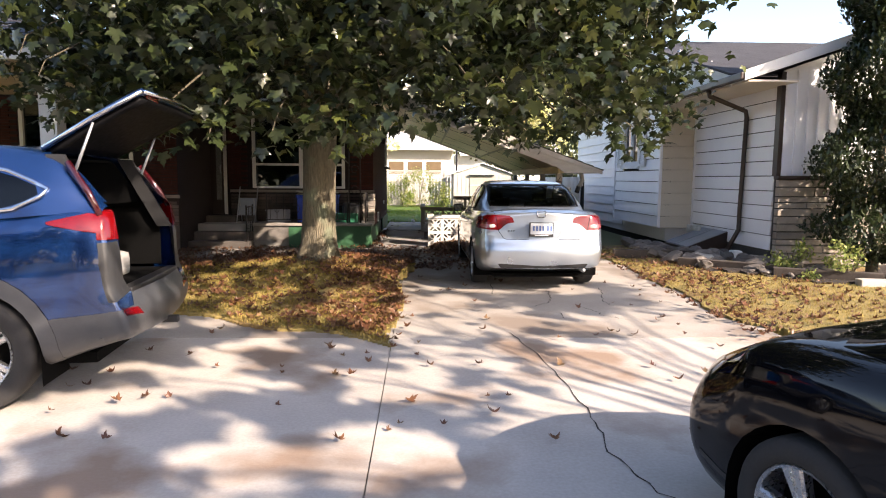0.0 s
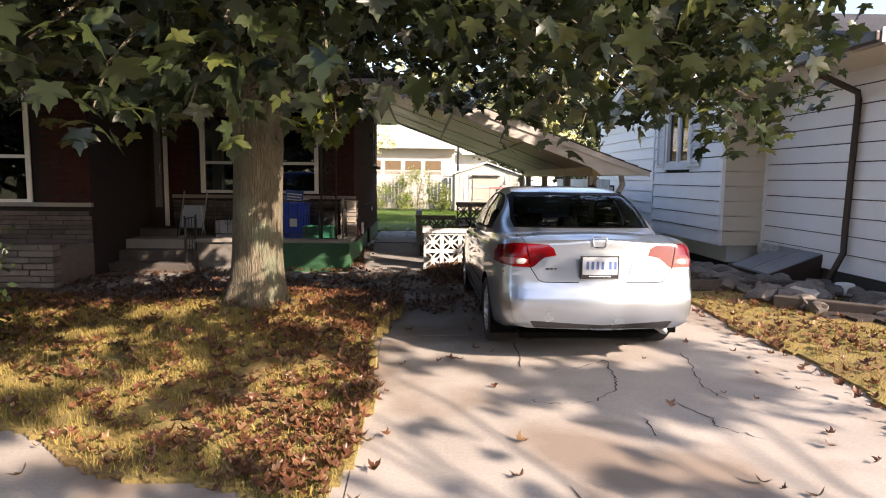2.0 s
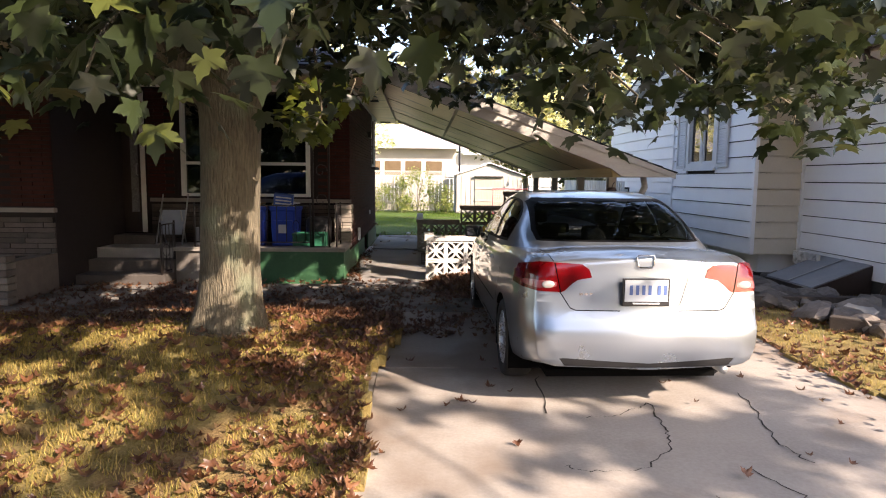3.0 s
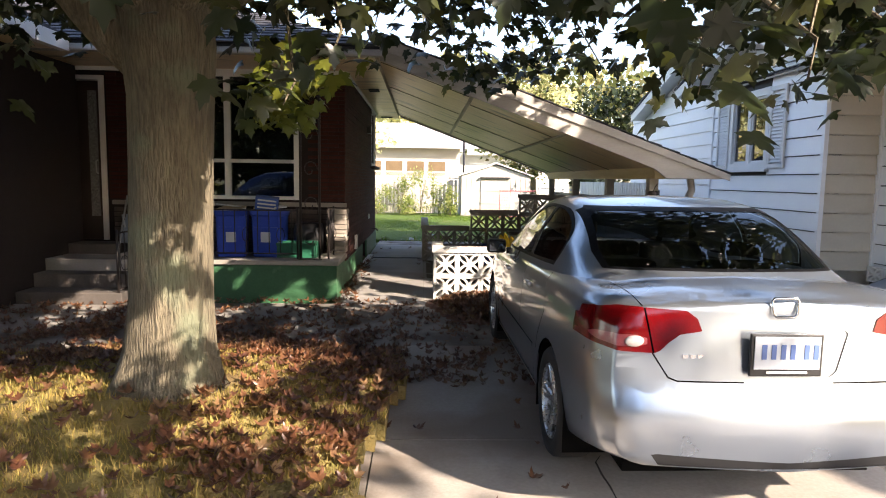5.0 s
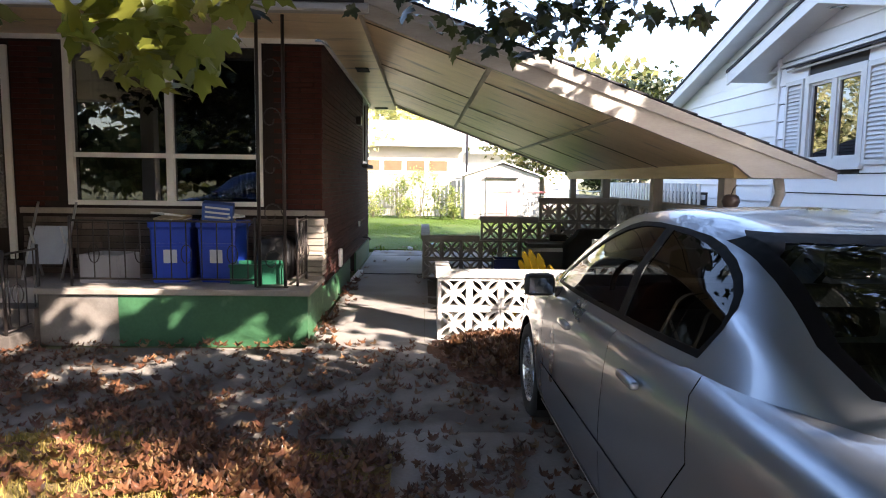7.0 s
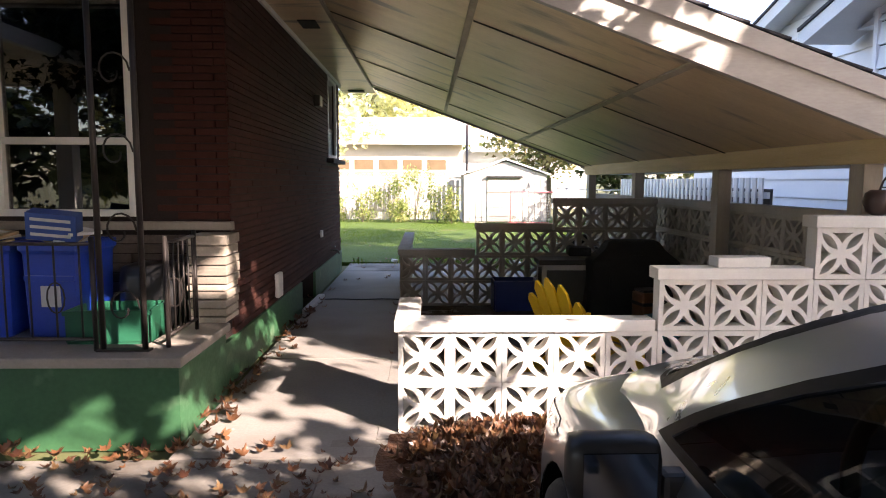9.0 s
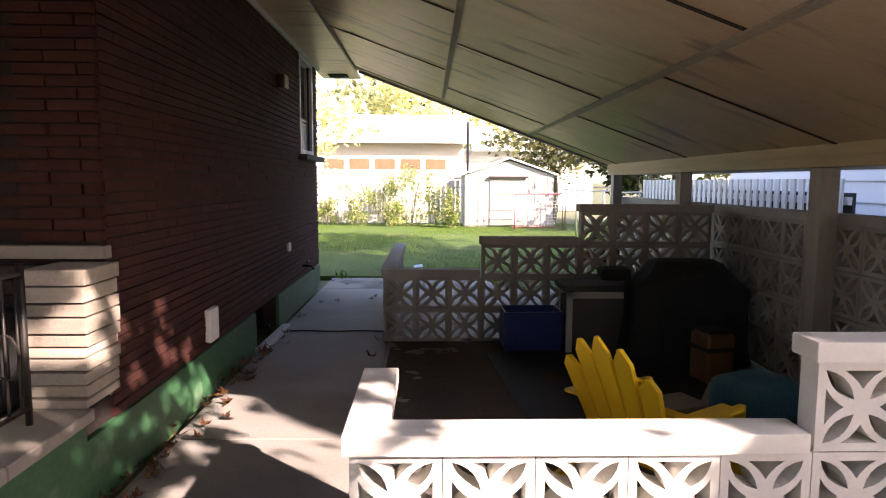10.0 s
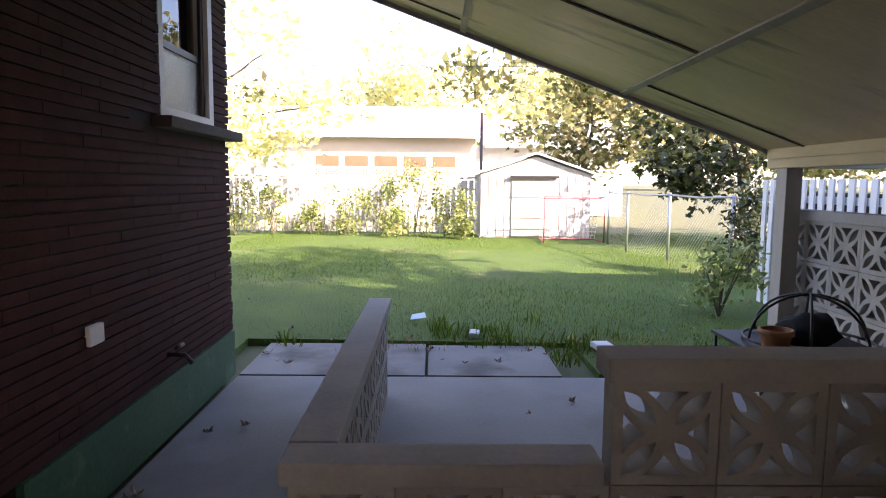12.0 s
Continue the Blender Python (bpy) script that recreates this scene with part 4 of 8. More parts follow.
def loft(bm, ys, sect, n, shift, rear_bulge=None, front_bulge=None, bottom=True):
    """Rings at the stations ys; sect(y) gives the right half from low edge to centre top."""
    rings = []
    for y in ys:
        h = resample(sect(y), n)
        ring = [(-x, z) for x, z in h] + [(x, z) for x, z in h[-2::-1]]
        rings.append([bm.verts.new((x, shift(x, y, z), z)) for x, z in ring])
    m = len(rings[0])
    for a, b in zip(rings, rings[1:]):
        for k in range(m - 1):
            bm.faces.new((a[k], b[k], b[k + 1], a[k + 1]))
        if bottom:
            bm.faces.new((a[m - 1], b[m - 1], b[0], a[0]))
    for ring, bulge in ((rings[0], rear_bulge), (rings[-1], front_bulge)):
        if bulge is None:
            continue
        cols = 12
        prev = None
        for k in range(n):
            l, r = ring[k], ring[m - 1 - k]
            if l is r:
                row = [l] * (cols + 1)
            else:
                row = [l]
                for c in range(1, cols):
                    t = c / cols
                    p = l.co.lerp(r.co, t)
                    row.append(bm.verts.new((p.x, p.y - bulge * (1 - (2 * t - 1) ** 2), p.z)))
                row.append(r)
            if prev:
                for c in range(cols):
                    vs = []
                    for v in (prev[c], prev[c + 1], row[c + 1], row[c]):
                        if v not in vs:
                            vs.append(v)
                    if len(vs) > 2:
                        bm.faces.new(vs)
            prev = row
    bmesh.ops.recalc_face_normals(bm, faces=bm.faces[:])
    return rings


AX = {'x': (1, 2), 'y': (0, 2), 'z': (0, 1)}


def inside_poly(p, poly):
    c = False
    for (x0, y0), (x1, y1) in zip(poly, poly[1:] + poly[:1]):
        if (y0 > p[1]) != (y1 > p[1]) and p[0] < (x1 - x0) * (p[1] - y0) / (y1 - y0) + x0:
            c = not c
    return c


def cut(bm, poly, axis, keep):
    """Scores an outline, seen along axis, into the faces that keep() picks, and returns the faces inside it."""
    i, j = AX[axis]
    lo = (min(p[0] for p in poly) - .02, min(p[1] for p in poly) - .02)
    hi = (max(p[0] for p in poly) + .02, max(p[1] for p in poly) + .02)

    def near(f):
        a = [v.co for v in f.verts]
        return max(v[i] for v in a) > lo[0] and min(v[i] for v in a) < hi[0] and max(v[j] for v in a) > lo[1] and min(v[j] for v in a) < hi[1] and keep(f.calc_center_median(), f)
    fs = [f for f in bm.faces if near(f)]
    for a, b in zip(poly, poly[1:] + poly[:1]):
        geom = fs + list({e for f in fs for e in f.edges}) + list({v for f in fs for v in f.verts})
        co, no = [0, 0, 0], [0, 0, 0]
        co[i], co[j] = a
        no[i], no[j] = b[1] - a[1], a[0] - b[0]
        r = bmesh.ops.bisect_plane(bm, geom=geom, dist=1e-5, plane_co=co, plane_no=no)
        fs = list({g for g in r["geom"] if isinstance(g, bmesh.types.BMFace)})
    return [f for f in fs if inside_poly((f.calc_center_median()[i], f.calc_center_median()[j]), poly)]


def lift(bm, faces, name, material, parent, off=0.0, label="", drop=True):
    """Moves faces out of bm into a part of their own, set off along their normals."""
    out = bmesh.new()
    bm.normal_update()
    made = {}
    for f in faces:
        for v in f.verts:
            if v not in made:
                made[v] = out.verts.new(v.co + v.normal * off)
    for f in faces:
        try:
            out.faces.new([made[v] for v in f.verts])
        except ValueError:
            pass
    if drop:
        bmesh.ops.delete(bm, geom=faces, context='FACES')
    return part(name, out, material, parent, label, True)


def soften(poly, sharp=(), times=1):
    """Rounds an outline by cutting its corners, but for those numbered in sharp."""
    keep = {poly[i] for i in sharp}
    for _ in range(times):
        out = []
        for a, b, c in zip(poly[-1:] + poly[:-1], poly, poly[1:] + poly[:1]):
            if b in keep:
                out.append(b)
            else:
                out += [(b[0] * .75 + a[0] * .25, b[1] * .75 + a[1] * .25), (b[0] * .75 + c[0] * .25, b[1] * .75 + c[1] * .25)]
        poly = out
    return poly


def flip(poly):
    return [(-x, y) for x, y in poly]


def lathe(bm, prof, n, axis_x=0.0):
    """Turns a profile of (x, radius) round the x axis."""
    rings = [[bm.verts.new((x, r * math.cos(k * math.tau / n), r * math.sin(k * math.tau / n))) for k in range(n)] for x, r in prof]
    for a, b in zip(rings, rings[1:]):
        for k in range(n):
            bm.faces.new((a[k], a[(k + 1) % n], b[(k + 1) % n], b[k]))
    return rings


def wheel(parent, x, y, r, side, spokes=5, rim_r=0.205, width=0.2):
    """side is -1 or 1, the way that the rim faces."""
    w = new("wheel")
    w.parent = parent
    w.location = (x, y, r)
    s = side
    bm = bmesh.new()
    h = width / 2
    lathe(bm, [(-s * h, rim_r * .9), (-s * h, r * .93), (-s * h * .8, r * .985), (-s * h * .4, r), (s * h * .4, r), (s * h * .8, r * .985), (s * h, r * .93), (s * h * 1.03, r * .80), (s * h * .96, rim_r * 1.02), (s * h * .8, rim_r)], 40)
    bmesh.ops.recalc_face_normals(bm, faces=bm.faces[:])
    part("tyre", bm, M_RUBBER, w, smooth=True)
    bm = bmesh.new()
    lathe(bm, [(s * h * .82, rim_r * 1.01), (s * h * .95, rim_r * .98), (s * h * .85, rim_r * .93), (s * h * .2, rim_r * .90), (-s * h * .8, rim_r * .88)], 40)
    lathe(bm, [(s * h * .75, 0.001), (s * h * .75, 0.03), (s * h * .66, 0.045), (s * h * .4, 0.05)], 20)
    for k in range(spokes):
        for da in (-0.13, 0.13):
            a = k * math.tau / spokes + da
            ca, sa = math.cos(a), math.sin(a)
            pr = [(0.03, .020, .72), (rim_r * .5, .017, .78), (rim_r * .93, .022, .86)]
            rows = []
            for rad, hw, dx in pr:
                rows.append([bm.verts.new((s * h * (dx - dz), rad * ca - e * hw * sa, rad * sa + e * hw * ca)) for e, dz in ((-1, .12), (-.6, 0), (.6, 0), (1, .12), (1, .5), (-1, .5))])
            for p, q in zip(rows, rows[1:]):
                for i in range(6):
                    bm.faces.new((p[i], p[(i + 1) % 6], q[(i + 1) % 6], q[i]))
    bmesh.ops.recalc_face_normals(bm, faces=bm.faces[:])
    part("rim", bm, M_ALLOY, w)
    bm = bmesh.new()
    lathe(bm, [(-s * h * .3, 0.001), (-s * h * .3, rim_r * .88)], 24)
    part("brake_disc", bm, M_GAP, w)
    return w


def arch_poly(y, z, r):
    return [(y + r * math.cos(a), z + r * math.sin(a)) for a in [k * math.pi / 14 for k in range(15)]] + [(y - r, 0.05), (y + r, 0.05)]


def make_car(name, label, T, paint, category="car"):
    """A car from its table T, tail at y = 0 and nose at y = T['L']."""
    car = thing(name, label, category)
    fW, fb, fs, ft = graded(T['W'], .05), graded(T['zb'], .1), graded(T['zs'], T.get('soft', .09)), graded(T['zt'], T.get('soft', .09))
    fr, ff = graded(T['rear'], .02), graded(T['front'], .03)
    L = T['L']

    def sect(y):
        W, zb, zs, zt = fW(y), fb(y), fs(y), ft(y)
        h = zs - zb
        return [(.30 * W, zb - .01), (.84 * W, zb), (.95 * W, zb + .05 * h), (.985 * W, zb + .18 * h), (W, zb + .42 * h), (W, zb + .58 * h), (.985 * W, zb + .80 * h),
                (.965 * W, zb + .93 * h), (.925 * W, zb + .99 * h), (.82 * W, zs + .30 * (zt - zs)), (.5 * W, zs + .78 * (zt - zs)), (0, zt)]

    def shift(x, y, z):
        return y + fr(z) * (1 - smooth01(0, .55, y)) - ff(z) * smooth01(L - .7, L, y)
    ys = np.unique(np.r_[np.linspace(0, .3, 12), np.linspace(.3, L - .4, 64), np.linspace(L - .4, L, 14)])
    bm = bmesh.new()
    loft(bm, ys, sect, 34, shift, T['rb'], -T['fbulge'])
    gW, gR, gZ = graded(T['gw'], .08), graded(T['gr'], .08), graded(T['gz'], T.get('gsoft', .10))
    g0, g1 = T['g']

    def gsect(y):
        wb, wr, zr, zb = gW(y), gR(y), gZ(y), fs(y) - .02
        h = max(zr - zb, .012)
        return [(wb, zb), (wb * .55 + wr * .45 + .012, zb + .5 * h), (wr + .02, zb + .84 * h), (wr - .03, zb + .945 * h), (wr - .10, zb + .985 * h), (wr * .5, zb + h), (0, zb + h + .006)]
    gm = bmesh.new()
    loft(gm, np.linspace(g0, g1, 64), gsect, 30, lambda x, y, z: y + T.get('gbow', 0.10) * (x / .8) ** 2 * (1 - smooth01(g0, g0 + 1.0, y)) - 0.28 * (x / .8) ** 2 * smooth01(g1 - 1.1, g1, y), None, None, False)
    bmesh.ops.recalc_face_normals(gm, faces=gm.faces[:])
    # wheels in cut arches
    for wy in T['wheels']:
        for s in (-1, 1):
            fs_ = cut(bm, arch_poly(wy, T['wr'], T['wr'] + .045), 'x', lambda c, f, s=s: c.x * s > .45)
            bmesh.ops.delete(bm, geom=fs_, context='FACES')
            b2 = bmesh.new()
            w = fW(wy)
            prof = arch_poly(wy, T['wr'], T['wr'] + .047)[:15]
            a = [b2.verts.new((s * (w - .012), y, z)) for y, z in [(prof[0][0], .16)] + prof + [(prof[-1][0], .16)]]
            b = [b2.verts.new((s * .5, y, z)) for y, z in [(prof[0][0], .16)] + prof + [(prof[-1][0], .16)]]
            for p in range(len(a) - 1):
                b2.faces.new((a[p], a[p + 1], b[p + 1], b[p]))
            b2.faces.new(b)
            part("wheel_housing", b2, M_GAP, car, smooth=False)
            wheel(car, s * (w - .115), wy, T['wr'], s, T.get('spokes', 5), T['rim'], .21)
    side = lambda s: (lambda c, f: c.x * s > .42)
    for s in (-1, 1):
        for k, poly in enumerate(T['windows']):
            lift(gm, cut(gm, poly, 'x', side(s)), "side_glass", M_CARGLASS if k else M_CARGLASSD, car, -.004)
        for poly in T.get('pillars', []):
            lift(gm, cut(gm, poly, 'x', side(s)), "window_surround", M_BORDER, car, .001, "black window surround")
    for poly, lowy, highy, nm in T['screens']:
        lift(gm, cut(gm, poly, 'y', lambda c, f: lowy < c.y < highy and abs(f.normal.x) < .8), nm, M_CARGLASS, car, -.004)
        rim = [(x + math.copysign(.035, x), z + (.022 if z > 1.3 else -.012)) for x, z in poly]
        lift(gm, cut(gm, rim, 'y', lambda c, f: lowy < c.y < highy and abs(f.normal.x) < .8), "screen_border", M_BORDER, car, -.001, "black glass border")
    for axis, poly, ylo, yhi, zlo in T.get('remove', []):
        for b2 in (bm, gm):
            fs_ = cut(b2, poly, axis, lambda c, f: ylo < c.y < yhi and c.z > zlo)
            bmesh.ops.delete(b2, geom=fs_, context='FACES')
    for nm, poly, m, off, lab in T['rear_parts']:
        for s in (-1, 1):
            lift(bm, cut(bm, poly if s > 0 else flip(poly), 'y', lambda c, f: c.y < T['lim']), nm, m, car, off, lab)
    for nm, poly, m, off, lab in T['front_parts']:
        for s in (-1, 1):
            lift(bm, cut(bm, poly if s > 0 else flip(poly), 'y', lambda c, f: c.y > L - .75), nm, m, car, off, lab)
    for nm, poly, m, off, lab in T['side_parts']:
        for s in (-1, 1):
            lift(bm, cut(bm, poly, 'x', side(s)), nm, m, car, off, lab)
    for poly, axis, lo, hi in T['gaps']:
        for s in (-1, 1):
            p = poly if (axis == 'x' or s > 0) else flip(poly)
            q = (lambda c, f, s=s: c.x * s > .42) if axis == 'x' else (lambda c, f: lo < c.y < hi)
            lift(bm, cut(bm, p, axis, q), "panel_gap", M_GAP, car, -.004)
    part("body", bm, paint, car, T['body_label'], True)
    part("roof", gm, paint, car, "", True)
    # seats
    for x, y, z, hd in T['seats']:
        b2 = box_bm(x - .24, x + .24, y - .06, y + .08, z - .5, z, bevel=0.05)
        part("seat", b2, M_SEAT, car, smooth=True)
        part("headrest", box_bm(x - .12, x + .12, y - .06, y + .02, z + .03, z + hd, bevel=0.04), M_SEAT, car, smooth=True)
    # mirrors
    for s in (-1, 1):
        my, mz, mx = T['mirror']
        part("mirror", box_bm(s * mx - .085, s * mx + .085, my - .03, my + .06, mz, mz + .125, bevel=0.035), T['mirror_mat'], car, smooth=True)
        part("mirror_glass", box_bm(s * mx - .065, s * mx + .065, my - .036, my - .031, mz + .02, mz + .108), M_CARGLASS2, car)
        part("mirror_arm", box_bm(s * (mx - .13) - .04, s * (mx - .13) + .06, my - .0, my + .05, mz - .01, mz + .05, bevel=0.012), M_BTRIM, car)
    for s in (-1, 1):
        for hy, hz, hx in T['handles']:
            part("door_handle", box_bm(s * hx - .014, s * hx + .018, hy, hy + .17, hz, hz + .028, bevel=0.009), paint, car, smooth=True)
    return car


def strip(a, b, w=0.006):
    """A thin outline from a to b."""
    d = (Vector(b) - Vector(a)).normalized()
    n = Vector((-d.y, d.x)) * w / 2
    return [tuple(Vector(a) + n), tuple(Vector(a) - n), tuple(Vector(b) - n), tuple(Vector(b) + n)]


SEDAN = dict(
    L=4.49, lim=.40, wr=.315, rim=.215, wheels=(.90, 3.60), rb=.06, fbulge=.12, body_label="",
    W=[(0, .74), (.05, .79), (.14, .835), (.4, .865), (.9, .876), (3.5, .876), (4.0, .85), (4.3, .78), (4.42, .68), (4.49, .55)],
    zb=[(0, .34), (.3, .27), (.6, .20), (1.2, .17), (3.2, .17), (4.2, .19), (4.49, .24)],
    zs=[(0, 1.015), (.25, 1.05), (.9, 1.05), (2, 1.015), (3.2, .955), (3.8, .865), (4.25, .75), (4.49, .64)],
    zt=[(0, 1.06), (.10, 1.10), (.6, 1.105), (.9, 1.07), (3.2, .975), (3.75, .955), (4.1, .885), (4.35, .79), (4.49, .68)],
    rear=[(.2, .07), (.33, .02), (.5, 0), (.60, .005), (.66, .045), (.72, .055), (1.0, .085), (1.06, .08), (1.12, .10)],
    front=[(.2, .06), (.4, 0), (.55, .02), (.7, .12), (.85, .28)],
    g=(.50, 3.82),
    gw=[(.5, .70), (.9, .785), (1.5, .82), (2.5, .825), (3.3, .80), (3.8, .72)],
    gr=[(.5, .60), (1.0, .61), (1.5, .605), (2.2, .60), (2.9, .61), (3.8, .66)],
    gz=[(.48, 1.06), (.62, 1.115), (1.0, 1.325), (1.3, 1.43), (1.7, 1.475), (2.1, 1.48), (2.55, 1.43), (3.0, 1.27), (3.5, 1.07), (3.82, .96)],
    windows=[soften([(1.25, 1.085), (1.86, 1.058), (1.86, 1.395), (1.62, 1.385), (1.38, 1.34), (1.24, 1.27), (1.185, 1.19)], (0, 1, 2)),
             soften([(1.93, 1.055), (3.06, 1.005), (2.95, 1.085), (2.68, 1.235), (2.40, 1.345), (2.18, 1.39), (1.93, 1.397)], (0, 1, 6))],
    pillars=[soften([(1.235, 1.062), (3.14, .985), (2.98, 1.095), (2.69, 1.255), (2.41, 1.368), (2.18, 1.413), (1.62, 1.408), (1.37, 1.365), (1.22, 1.29), (1.16, 1.20)], (0, 1))],
    screens=[([(-.60, 1.13), (.60, 1.13), (.615, 1.20), (.575, 1.37), (.52, 1.405), (-.52, 1.405), (-.575, 1.37), (-.615, 1.20)], .4, 1.6, "rear_window"),
             ([(-.66, 1.03), (.66, 1.03), (.54, 1.36), (.48, 1.385), (-.48, 1.385), (-.54, 1.36)], 2.4, 4.0, "windscreen")],
    rear_parts=[
        ("lamp_strip", soften([(.62, .860), (.80, .862), (.835, .885), (.80, .912), (.62, .912)]), M_LAMPSTRIP, .005, "clear pink lower lamp strip"),
        ("plate_recess", [(0, .742), (.185, .742), (.215, .765), (.27, .930), (.255, .945), (0, .945)], M_SILVER, -.005, "recess round the number plate"),
        ("tail_lamp", [(.635, 1.03), (.72, 1.025), (.80, 1.005), (.855, .965), (.89, .90), (.89, .855), (.72, .838), (.597, .835)], M_RED, .004, "red wraparound lamp"),
        ("lid_lamp", [(.627, 1.03), (.589, .835), (.565, .845), (.53, .88), (.48, .918), (.385, .936), (.405, .99), (.45, 1.022)], M_RED, .004, "red lamp"),
        ("bumper_trim", [(0, .335), (.56, .335), (.60, .39), (.57, .395), (.0, .365)], M_BTRIM, -.003, "black lower bumper slot")],
    front_parts=[
        ("headlamp", [(.42, .66), (.70, .70), (.86, .80), (.86, .74), (.74, .62), (.45, .60)], M_CLEARL, .003, "clear headlamp"),
        ("grille", [(0, .56), (.40, .56), (.42, .60), (.0, .62)], M_BTRIM, -.003, ""),
        ("fog_recess", [(.52, .33), (.70, .36), (.70, .46), (.54, .45)], M_BTRIM, -.004, "")],
    side_parts=[("sill_trim", [(1.36, .255), (3.16, .255), (3.16, .275), (1.36, .275)], M_GUTTER, .004, ""),
                ("side_moulding", [(1.40, .50), (3.12, .485), (3.12, .515), (1.40, .53)], M_SILVER, .006, "")],
    gaps=[(strip((1.90, .30), (1.90, 1.03)), 'x', 0, 0), (strip((3.10, .30), (3.12, .97)), 'x', 0, 0),
          (strip((1.24, .62), (1.10, .80)), 'x', 0, 0), (strip((1.10, .80), (1.18, 1.06)), 'x', 0, 0), (strip((1.40, .30), (1.24, .62)), 'x', 0, 0),
          (strip((1.24, .30), (3.12, .285)), 'x', 0, 0),
          (strip((.597, .835), (.53, .73), .007), 'y', 0, .6), (strip((.53, .73), (.49, .715), .007), 'y', 0, .6), (strip((.49, .715), (0, .715), .007), 'y', 0, .6),
          (strip((.631, 1.03), (.593, .835), .008), 'y', 0, .6),
          (strip((.633, .10), (.655, .62), .006), 'z', .05, .7)],
    seats=[(-.36, 2.25, 1.12, .16), (.36, 2.25, 1.12, .16), (-.38, 1.25, 1.10, .12), (.38, 1.25, 1.10, .12)],
    mirror=(2.93, .935, .925), mirror_mat=M_BTRIM, handles=[(1.48, .88, .884), (2.42, .86, .888)])

sedan = make_car("silver_sedan", "parked silver four-door sedan with red tail lamps", SEDAN, M_SILVER)
# plate with bars, emblem, lid writing
PLX = -.035    # the plate sits a little off the middle
part("plate_holder", box_bm(PLX - .160, PLX + .160, -.030, -.012, .752, .940, bevel=0.006), M_BTRIM, sedan, "black plate surround")
plate = part("plate", box_bm(PLX - .146, PLX + .146, -.036, -.031, .785, .930, bevel=0.003), plain("plate white", (0.52, 0.56, 0.60), 0.4), sedan, "white number plate")
for k in range(6):
    x = PLX - .115 + k * .042 + (.02 if k > 3 else 0)
    part("plate_bar", box_bm(x, x + .022, -.0385, -.0365, .83, .895), plain("plate blue", (0.08, 0.14, 0.34), 0.5), plate)
part("plate_bar", box_bm(PLX - .09, PLX + .09, -.0385, -.0365, .768, .778), plain("plate white bar", (0.7, 0.7, 0.7), 0.5), plate)
bm = bmesh.new()
tube(bm, [(x, .010 + .10 * (z - 1.012), z) for x, z in [(-.04, 1.006), (.04, 1.006), (.051, 1.018), (.060, 1.075), (.05, 1.087), (-.05, 1.087), (-.06, 1.075), (-.051, 1.018)]] + [(-.04, .010, 1.006)], .006, 6)
bmesh.ops.translate(bm, verts=bm.verts[:], vec=(-.03, 0, 0))
part("emblem", bm, M_CHROME, sedan, "rounded chrome outline", True)
for k in range(5):
    part("badge_bar", box_bm(-.47 + k * .034, -.447 + k * .034, 0.022, .036, .817, .833), M_CHROME, sedan)
for s in (-1, 1):
    bm = bmesh.new()
    bmesh.ops.create_uvsphere(bm, u_segments=16, v_segments=8, radius=1, matrix=pose(s * .675, .056, .885) @ Matrix.Diagonal((.045, .012, .026, 1)))
    part("reversing_lens", bm, M_CLEARL, sedan, smooth=True)

rod_part("tailpipe", [(.55, .02, .30), (.55, .3, .30)], .03, M_GALV, sedan)
part("under_tray", box_bm(-.62, .62, .3, 4.1, .17, .22), M_GAP, sedan)
part("parcel_shelf", box_bm(-.60, .60, .68, 1.2, 1.02, 1.05), M_SEAT, sedan)
part("dashboard", box_bm(-.66, .66, 3.0, 3.5, .80, .98, bevel=0.05), M_BTRIM, sedan)
bm = bmesh.new()
tube(bm, [(-.36 + .18 * math.cos(a), 2.86 + .05 * math.sin(a), .98 + .17 * math.sin(a)) for a in [k * math.tau / 20 for k in range(21)]], .016, 6)
part("steering_wheel", bm, M_BTRIM, sedan, smooth=True)
sedan.matrix_basis = pose(1.42, 9.80, ground_z(0, 11.5) + .0, 0.2, 0, .7)

